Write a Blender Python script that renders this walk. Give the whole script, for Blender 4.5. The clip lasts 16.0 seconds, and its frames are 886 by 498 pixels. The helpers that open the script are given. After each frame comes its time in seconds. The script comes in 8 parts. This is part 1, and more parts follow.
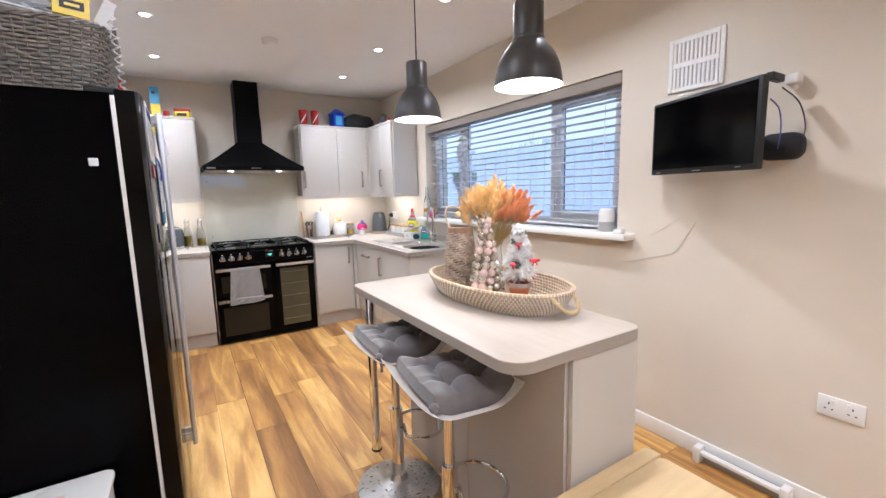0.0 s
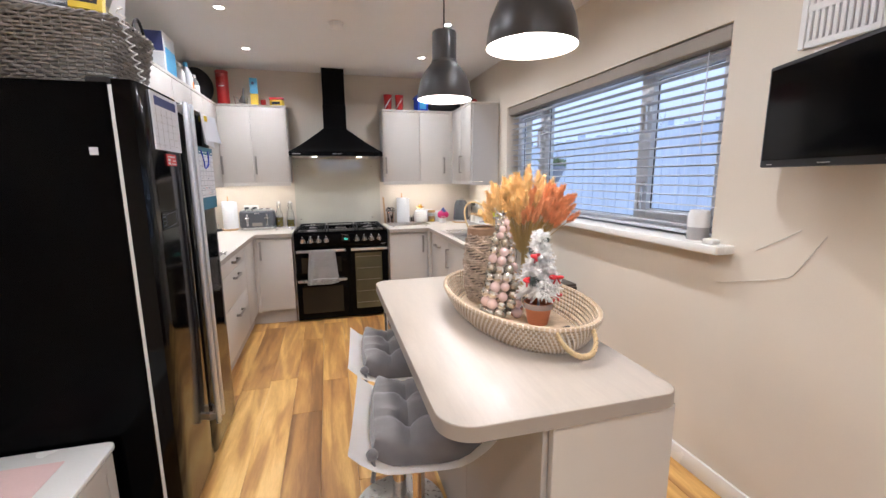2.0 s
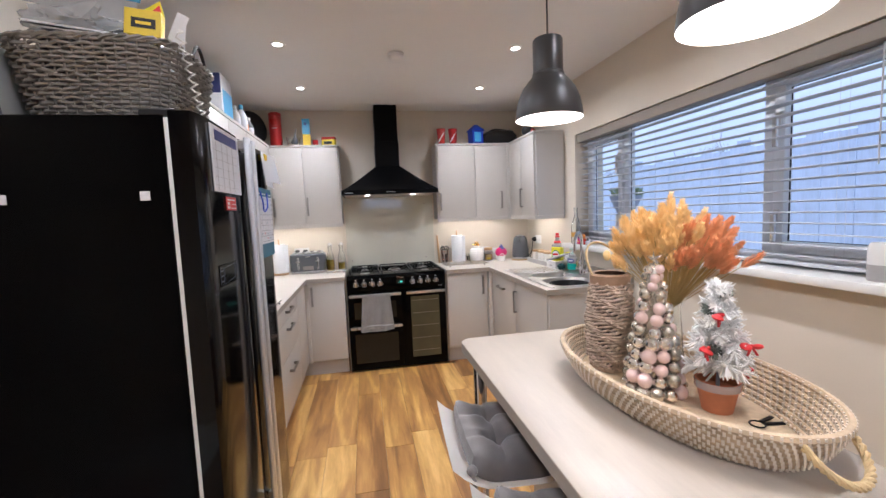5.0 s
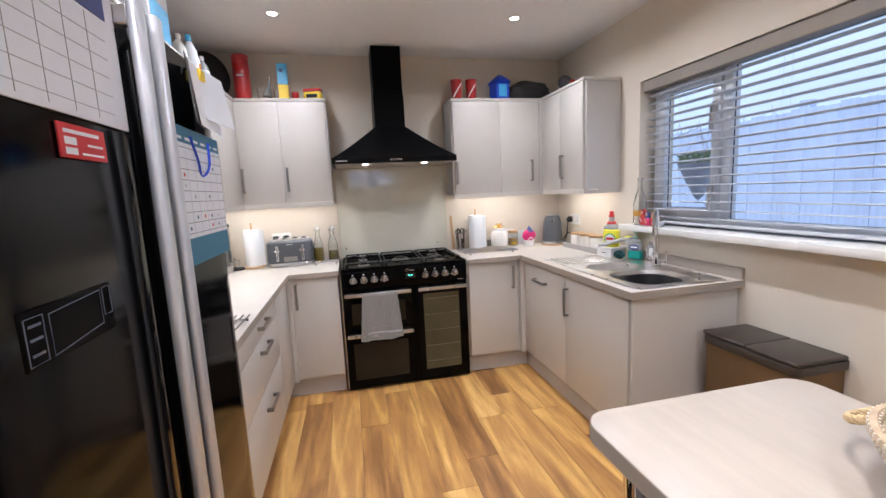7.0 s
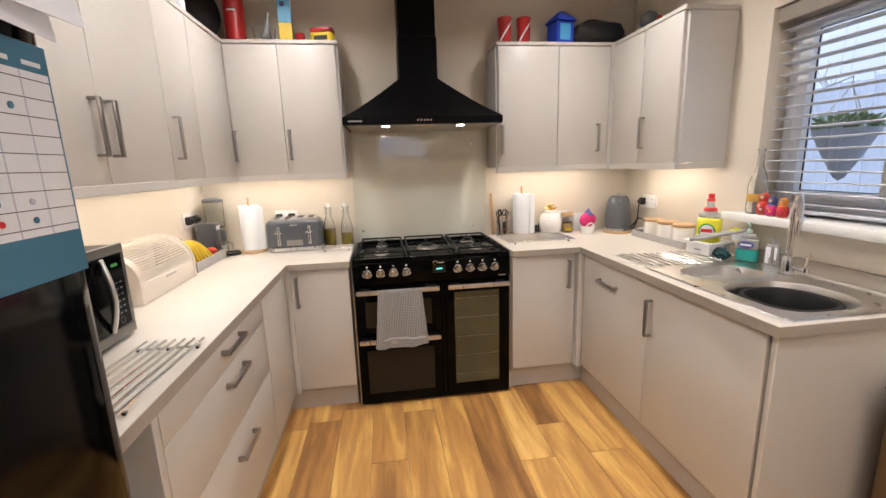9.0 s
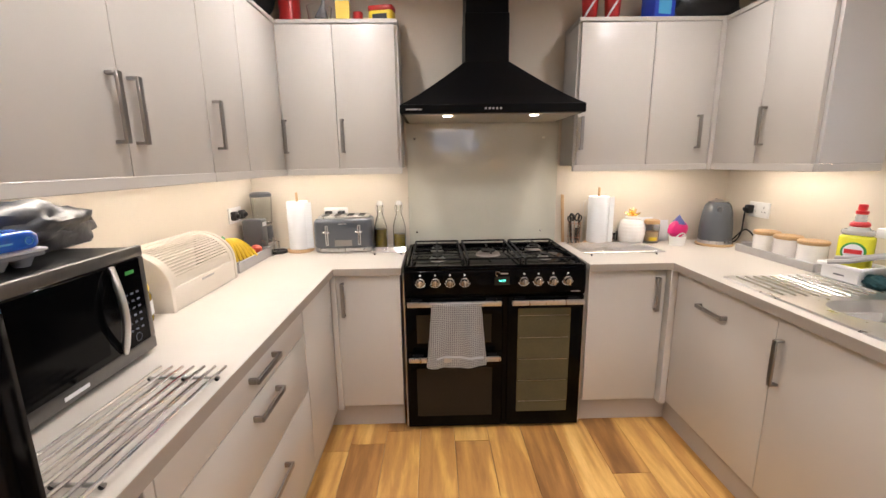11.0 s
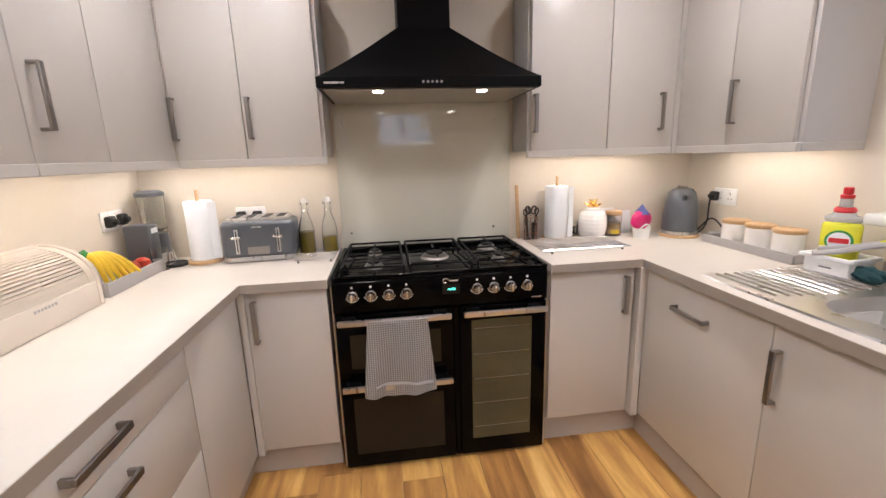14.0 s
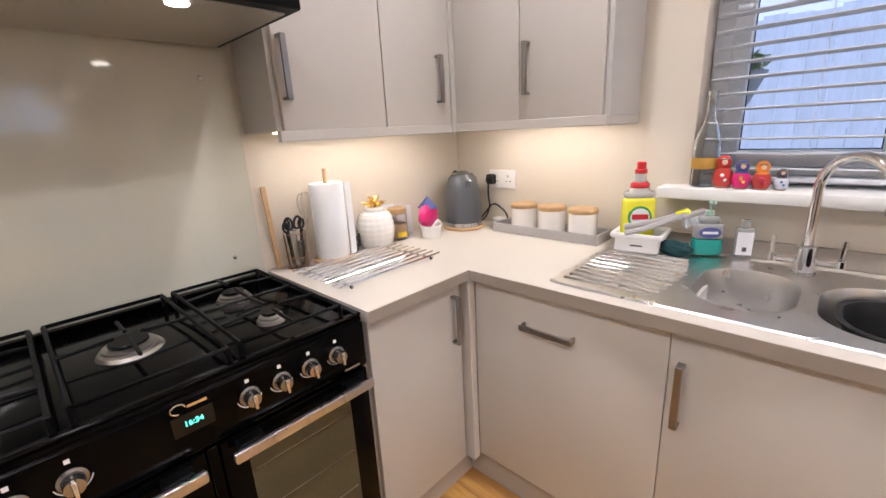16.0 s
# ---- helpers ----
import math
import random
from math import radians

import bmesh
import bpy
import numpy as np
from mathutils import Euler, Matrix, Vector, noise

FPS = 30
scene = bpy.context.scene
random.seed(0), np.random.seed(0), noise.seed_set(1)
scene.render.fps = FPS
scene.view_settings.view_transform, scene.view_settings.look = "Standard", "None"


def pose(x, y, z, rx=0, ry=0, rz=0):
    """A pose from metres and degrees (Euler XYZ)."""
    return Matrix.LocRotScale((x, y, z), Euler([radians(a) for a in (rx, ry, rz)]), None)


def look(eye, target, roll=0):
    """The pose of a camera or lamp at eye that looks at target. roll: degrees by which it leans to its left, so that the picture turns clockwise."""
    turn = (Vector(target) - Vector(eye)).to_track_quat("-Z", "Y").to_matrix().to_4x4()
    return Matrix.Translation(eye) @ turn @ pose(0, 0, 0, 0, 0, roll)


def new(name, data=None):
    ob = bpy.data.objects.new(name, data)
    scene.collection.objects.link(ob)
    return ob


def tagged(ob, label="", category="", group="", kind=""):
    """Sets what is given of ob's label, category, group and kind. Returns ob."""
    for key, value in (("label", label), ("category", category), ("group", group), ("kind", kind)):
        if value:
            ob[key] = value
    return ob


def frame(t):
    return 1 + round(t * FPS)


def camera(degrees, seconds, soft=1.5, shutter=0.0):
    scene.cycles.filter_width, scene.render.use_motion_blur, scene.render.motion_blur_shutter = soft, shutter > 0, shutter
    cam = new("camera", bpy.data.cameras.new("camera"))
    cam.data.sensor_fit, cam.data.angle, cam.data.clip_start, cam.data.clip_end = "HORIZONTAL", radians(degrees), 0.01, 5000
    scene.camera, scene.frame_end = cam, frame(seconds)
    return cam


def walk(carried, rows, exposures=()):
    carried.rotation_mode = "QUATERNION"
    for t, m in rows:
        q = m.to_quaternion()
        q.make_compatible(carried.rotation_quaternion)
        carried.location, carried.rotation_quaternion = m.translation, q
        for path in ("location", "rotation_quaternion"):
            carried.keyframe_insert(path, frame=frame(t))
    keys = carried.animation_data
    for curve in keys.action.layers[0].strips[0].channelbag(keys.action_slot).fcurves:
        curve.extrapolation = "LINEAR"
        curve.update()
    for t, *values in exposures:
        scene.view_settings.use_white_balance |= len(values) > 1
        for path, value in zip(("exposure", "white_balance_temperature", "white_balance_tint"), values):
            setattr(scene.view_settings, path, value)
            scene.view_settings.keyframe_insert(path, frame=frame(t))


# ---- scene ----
cam = camera(93.7, 16.0)
PATH = [
    (0, (0.142, 0.149, 1.403), (1.183, 1.834, 1.125), -1.4),
    (0.5, (0.335, 0.254, 1.425), (1.258, 2.007, 1.149), -1.2),
    (1, (0.496, 0.279, 1.435), (1.275, 2.099, 1.15), -1.0),
    (1.5, (0.616, 0.247, 1.44), (1.258, 2.116, 1.133), -0.6),
    (2, (0.667, 0.231, 1.43), (1.185, 2.132, 1.088), -0.4),
    (2.5, (0.675, 0.238, 1.388), (1.102, 2.159, 1.032), -0.1),
    (3, (0.679, 0.233, 1.395), (1.043, 2.167, 1.039), -0.0),
    (3.5, (0.678, 0.23, 1.422), (0.989, 2.188, 1.161), 0.2),
    (4, (0.642, 0.293, 1.438), (0.9, 2.267, 1.243), -0.4),
    (4.2, (0.601, 0.36, 1.446), (0.884, 2.334, 1.284), -0.8),
    (6.3, (0.461, 1.16, 1.42), (0.873, 3.103, 1.187), -2.9),
    (6.5, (0.442, 1.274, 1.417), (0.868, 3.212, 1.166), -2.7),
    (7, (0.412, 1.503, 1.413), (0.838, 3.438, 1.141), -2.8),
    (7.5, (0.45, 1.742, 1.396), (0.848, 3.681, 1.11), -2.8),
    (8, (0.481, 1.966, 1.404), (0.854, 3.906, 1.091), -2.8),
    (8.5, (0.481, 2.091, 1.409), (0.831, 4.027, 1.052), -2.2),
    (8.7, (0.518, 2.113, 1.412), (0.833, 4.051, 1.034), -2.0),
    (10.8, (0.483, 2.402, 1.408), (0.572, 4.354, 0.983), -0.7),
    (11, (0.478, 2.452, 1.41), (0.515, 4.41, 1.002), -0.8),
    (11.5, (0.487, 2.514, 1.416), (0.401, 4.476, 1.038), -0.9),
    (12, (0.502, 2.523, 1.424), (0.328, 4.483, 1.065), -1.0),
    (12.5, (0.529, 2.536, 1.437), (0.334, 4.495, 1.081), -1.2),
    (13, (0.548, 2.55, 1.411), (0.445, 4.511, 1.035), -1.3),
    (13.5, (0.58, 2.609, 1.395), (0.616, 4.566, 0.987), -1.5),
    (14, (0.565, 2.797, 1.375), (0.816, 4.732, 0.936), -1.7),
    (14.5, (0.564, 2.956, 1.368), (1.065, 4.835, 0.903), -1.9),
    (15, (0.596, 3.143, 1.365), (1.385, 4.913, 0.871), -2.3),
    (15.5, (0.648, 3.359, 1.373), (1.716, 4.967, 0.852), -2.9),
    (16, (0.651, 3.575, 1.36), (2.039, 4.908, 0.814), -3.0),
]
walk(cam, [(t, look(eye, target, roll)) for t, eye, target, roll in PATH],
     [(0.0, 0.27, 5330, 8.5), (0.5, 0.13, 5350, 8.5), (1.0, 0.06, 5600, 9), (1.5, 0.04, 5600, 9), (3.0, -0.06, 5550, 9), (4.2, -0.14, 5550, 9.5), (6.5, -0.04, 5350, 10), (7.0, -0.02, 5500, 10), (8.0, -0.02, 6050, 9), (8.5, 0.0, 6250, 9.5), (10.8, 0.02, 6300, 10), (11.2, 0.03, 6150, 11), (12.0, 0.04, 5900, 12), (13.0, 0.0, 5950, 12), (14.5, -0.06, 6000, 13), (15.5, -0.06, 5950, 13), (16.0, 0.0, 5950, 13)])

SKY, SPOT_W, PEND_W, STRIP_W, BACKDROP = 0.15, 8.5, 7.6, 2.15, 1.2

# ---- light ----
world = bpy.data.worlds.new("overcast_sky")
scene.world = world
world.use_nodes = True
wn = world.node_tree.nodes
sky = wn.new("ShaderNodeTexSky")
sky.sky_type, sky.sun_disc, sky.sun_elevation, sky.sun_rotation = "NISHITA", False, radians(52), radians(248)
sky.air_density, sky.dust_density, sky.ozone_density = 1.2, 2.5, 1.5
wn["Background"].inputs["Strength"].default_value = SKY
world.node_tree.links.new(sky.outputs[0], wn["Background"].inputs["Color"])


def lamp(name, kind, m, energy, color, **settings):
    data = bpy.data.lights.new(name, kind)
    data.energy, data.color = energy, color
    for key, value in settings.items():
        if key == "size":
            data.size = value
        elif key == "size_y":
            data.shape, data.size_y = "RECTANGLE", value
        elif key == "spread":
            data.spread = value
        elif key == "angle":
            data.angle = value
        elif key == "radius":
            data.shadow_soft_size = value
        elif key == "disk":
            data.shape, data.size = "DISK", value
    ob = new(name, data)
    ob.matrix_world = m
    return ob


lamp("sun", "SUN", look((-3.5, 0.5, 12), (5, 4, 0)), 4.0, (1.0, 0.97, 0.93), angle=radians(20))
WARM, SOFT = (1.0, 0.87, 0.74), (1.0, 0.925, 0.875)
CEIL = 2.515
# unseen: x 0.05 at y 2.35 and 1.37, placed by the row's spacing
SPOTS = [(0.055, 4.29), (1.56, 4.21), (0.05, 3.40), (1.56, 3.34), (0.05, 2.35), (0.05, 1.37), (1.557, 2.346), (1.557, 1.37), (1.557, -0.6), (0.75, -0.25), (0.3, -1.3)]
# those with y below 0 are added, unseen fill, boosted to brighten nearby walls
for sx, sy in SPOTS:
    lamp("spot_light", "AREA", pose(sx, sy, CEIL - 0.012), SPOT_W * (1.4 if sy < 0 else 1.0), SOFT, disk=0.060, spread=radians(152))
PENDANTS = [(1.179, 1.249, 1.749), (1.160, 2.0, 1.750)]
for px, py, pz in PENDANTS:
    lamp("pendant_light", "POINT", pose(px, py, pz + 0.055), PEND_W, WARM, radius=0.022)
# light strips below the wall cabinets
for lx, ly, sx, sy, k in [(-0.46, 3.92, 0.02, 1.95, 1.0), (-0.14, 4.88, 0.84, 0.02, 1.0), (1.64, 4.88, 0.70, 0.02, 1.1), (2.17, 4.45, 0.02, 0.55, 1.3)]:
    lamp("cabinet_light", "AREA", pose(lx, ly, 1.372), STRIP_W * k * (sx + sy), WARM, size=sx, size_y=sy)
for hx in (0.555, 0.985):
    lamp("hood_light", "AREA", pose(hx, 4.63, 1.634), 0.45, SOFT, disk=0.05, spread=radians(110))


# ---- materials ----
def mat(name, color, rough=0.5, metal=0.0, var=0.06, scale=6.0, bump=0.0, bscale=120.0, stretch=(1, 1, 1), spec=0.5, coat=0.0, trans=0.0, alpha=1.0, rvar=0.08, sheen=0.0, emit=0.0, ior=1.45, rand=0.0):
    """A procedural surface: base colour varied at two scales, uneven roughness and fine relief."""
    m = bpy.data.materials.new(name)
    m.use_nodes = True
    n, l = m.node_tree.nodes, m.node_tree.links
    p = n["Principled BSDF"]
    p.inputs["Metallic"].default_value = metal
    p.inputs["Specular IOR Level"].default_value = spec
    p.inputs["Coat Weight"].default_value = coat
    p.inputs["Coat Roughness"].default_value = 0.08
    p.inputs["Transmission Weight"].default_value = trans
    p.inputs["Alpha"].default_value = alpha
    p.inputs["Sheen Weight"].default_value = sheen
    p.inputs["IOR"].default_value = ior
    if emit:
        p.inputs["Emission Color"].default_value = (*color, 1)
        p.inputs["Emission Strength"].default_value = emit
    tc = n.new("ShaderNodeTexCoord")
    mp = n.new("ShaderNodeMapping")
    mp.inputs["Scale"].default_value = stretch
    l.new(tc.outputs["Object"], mp.inputs["Vector"])
    big, small = n.new("ShaderNodeTexNoise"), n.new("ShaderNodeTexNoise")
    big.inputs["Scale"].default_value, big.inputs["Detail"].default_value = scale, 4
    small.inputs["Scale"].default_value, small.inputs["Detail"].default_value = bscale, 3
    for t in (big, small):
        l.new(mp.outputs[0], t.inputs["Vector"])
    add = n.new("ShaderNodeMath")
    add.operation = "MULTIPLY_ADD"
    add.inputs[1].default_value = 0.35
    l.new(small.outputs["Fac"], add.inputs[0])
    l.new(big.outputs["Fac"], add.inputs[2])
    ramp = n.new("ShaderNodeMapRange")
    ramp.inputs["From Min"].default_value, ramp.inputs["From Max"].default_value = 0.4, 0.95
    ramp.inputs["To Min"].default_value, ramp.inputs["To Max"].default_value = 1 - var, 1 + var
    l.new(add.outputs[0], ramp.inputs["Value"])
    hsv = n.new("ShaderNodeHueSaturation")
    hsv.inputs["Color"].default_value = (*color, 1)
    if rand:
        info = n.new("ShaderNodeObjectInfo")
        rr = n.new("ShaderNodeMapRange")
        rr.inputs["To Min"].default_value, rr.inputs["To Max"].default_value = -rand, rand
        l.new(info.outputs["Random"], rr.inputs["Value"])
        s = n.new("ShaderNodeMath")
        l.new(ramp.outputs[0], s.inputs[0])
        l.new(rr.outputs[0], s.inputs[1])
        l.new(s.outputs[0], hsv.inputs["Value"])
    else:
        l.new(ramp.outputs[0], hsv.inputs["Value"])
    l.new(hsv.outputs[0], p.inputs["Base Color"])
    rg = n.new("ShaderNodeMapRange")
    rg.inputs["To Min"].default_value, rg.inputs["To Max"].default_value = max(rough - rvar, 0.02), min(rough + rvar, 1)
    l.new(big.outputs["Fac"], rg.inputs["Value"])
    l.new(rg.outputs[0], p.inputs["Roughness"])
    if bump:
        b = n.new("ShaderNodeBump")
        b.inputs["Strength"].default_value, b.inputs["Distance"].default_value = 0.5, bump
        l.new(small.outputs["Fac"], b.inputs["Height"])
        l.new(b.outputs[0], p.inputs["Normal"])
    return m


def plank_mat():
    """Acacia-look floor boards: broad honey and walnut flames along each board, shifted from board to board."""
    m = bpy.data.materials.new("acacia_board")
    m.use_nodes = True
    n, l = m.node_tree.nodes, m.node_tree.links
    p = n["Principled BSDF"]
    tc, mp, info = n.new("ShaderNodeTexCoord"), n.new("ShaderNodeMapping"), n.new("ShaderNodeObjectInfo")
    mp.inputs["Scale"].default_value = (7.0, 0.80, 1)
    off = n.new("ShaderNodeVectorMath")
    off.operation = "MULTIPLY_ADD"
    off.inputs[1].default_value = (31, 57, 13)
    l.new(info.outputs["Random"], off.inputs[0])
    l.new(tc.outputs["Object"], off.inputs[2])
    l.new(off.outputs[0], mp.inputs["Vector"])
    flame, streak, pore = n.new("ShaderNodeTexNoise"), n.new("ShaderNodeTexNoise"), n.new("ShaderNodeTexNoise")
    for t, s, d, w in ((flame, 1.35, 2.0, 0.7), (streak, 6.0, 4, 0.6), (pore, 30.0, 3, 0.2)):
        t.inputs["Scale"].default_value, t.inputs["Detail"].default_value, t.inputs["Distortion"].default_value = s, d, w
        l.new(mp.outputs[0], t.inputs["Vector"])
    mix = n.new("ShaderNodeMath")
    mix.operation = "MULTIPLY_ADD"
    mix.inputs[1].default_value = 0.26
    l.new(streak.outputs["Fac"], mix.inputs[0])
    l.new(flame.outputs["Fac"], mix.inputs[2])
    mix2 = n.new("ShaderNodeMath")
    mix2.operation = "MULTIPLY_ADD"
    mix2.inputs[1].default_value = 0.25
    l.new(info.outputs["Random"], mix2.inputs[0])
    l.new(mix.outputs[0], mix2.inputs[2])
    ramp = n.new("ShaderNodeValToRGB")
    e = ramp.color_ramp.elements
    e[0].position, e[0].color = 0.44, (0.20, 0.092, 0.028, 1)
    e[1].position, e[1].color = 1.0, (0.77, 0.49, 0.17, 1)
    for pos, col in ((0.58, (0.29, 0.136, 0.041, 1)), (0.67, (0.40, 0.198, 0.058, 1)), (0.77, (0.49, 0.256, 0.073, 1)), (0.85, (0.62, 0.350, 0.101, 1)), (0.94, (0.71, 0.425, 0.130, 1))):
        x = e.new(pos)
        x.color = col
    l.new(mix2.outputs[0], ramp.inputs["Fac"])
    fine = n.new("ShaderNodeMapRange")
    fine.inputs["To Min"].default_value, fine.inputs["To Max"].default_value = 0.86, 1.14
    l.new(pore.outputs["Fac"], fine.inputs["Value"])
    hsv = n.new("ShaderNodeHueSaturation")
    l.new(ramp.outputs["Color"], hsv.inputs["Color"])
    l.new(fine.outputs[0], hsv.inputs["Value"])
    l.new(hsv.outputs[0], p.inputs["Base Color"])
    rough = n.new("ShaderNodeMapRange")
    rough.inputs["To Min"].default_value, rough.inputs["To Max"].default_value = 0.34, 0.48
    l.new(streak.outputs["Fac"], rough.inputs["Value"])
    l.new(rough.outputs[0], p.inputs["Roughness"])
    bp = n.new("ShaderNodeBump")
    bp.inputs["Strength"].default_value, bp.inputs["Distance"].default_value = 0.3, 0.0006
    l.new(pore.outputs["Fac"], bp.inputs["Height"])
    l.new(bp.outputs[0], p.inputs["Normal"])
    return m


def check_mat():
    """A grey waffle weave crossed by fine white lines."""
    m = mat("checked_cotton", (0.45, 0.45, 0.46), 0.95, sheen=0.3, bump=0.001, bscale=300)
    n, l = m.node_tree.nodes, m.node_tree.links
    p = n["Principled BSDF"]
    tc = n.new("ShaderNodeTexCoord")
    top = n.new("ShaderNodeMath")
    top.operation = "MAXIMUM"
    for k, way in enumerate(("X", "Z")):
        w = n.new("ShaderNodeTexWave")
        w.bands_direction = way
        w.inputs["Scale"].default_value = 33
        w.inputs["Distortion"].default_value = 0.25
        l.new(tc.outputs["Object"], w.inputs["Vector"])
        l.new(w.outputs["Fac"], top.inputs[k])
    ramp = n.new("ShaderNodeValToRGB")
    e = ramp.color_ramp.elements
    e[0].position, e[0].color = 0.40, (0.15, 0.147, 0.145, 1)
    e[1].position, e[1].color = 0.92, (0.68, 0.67, 0.65, 1)
    l.new(top.outputs[0], ramp.inputs["Fac"])
    l.new(ramp.outputs[0], p.inputs["Base Color"])
    return m


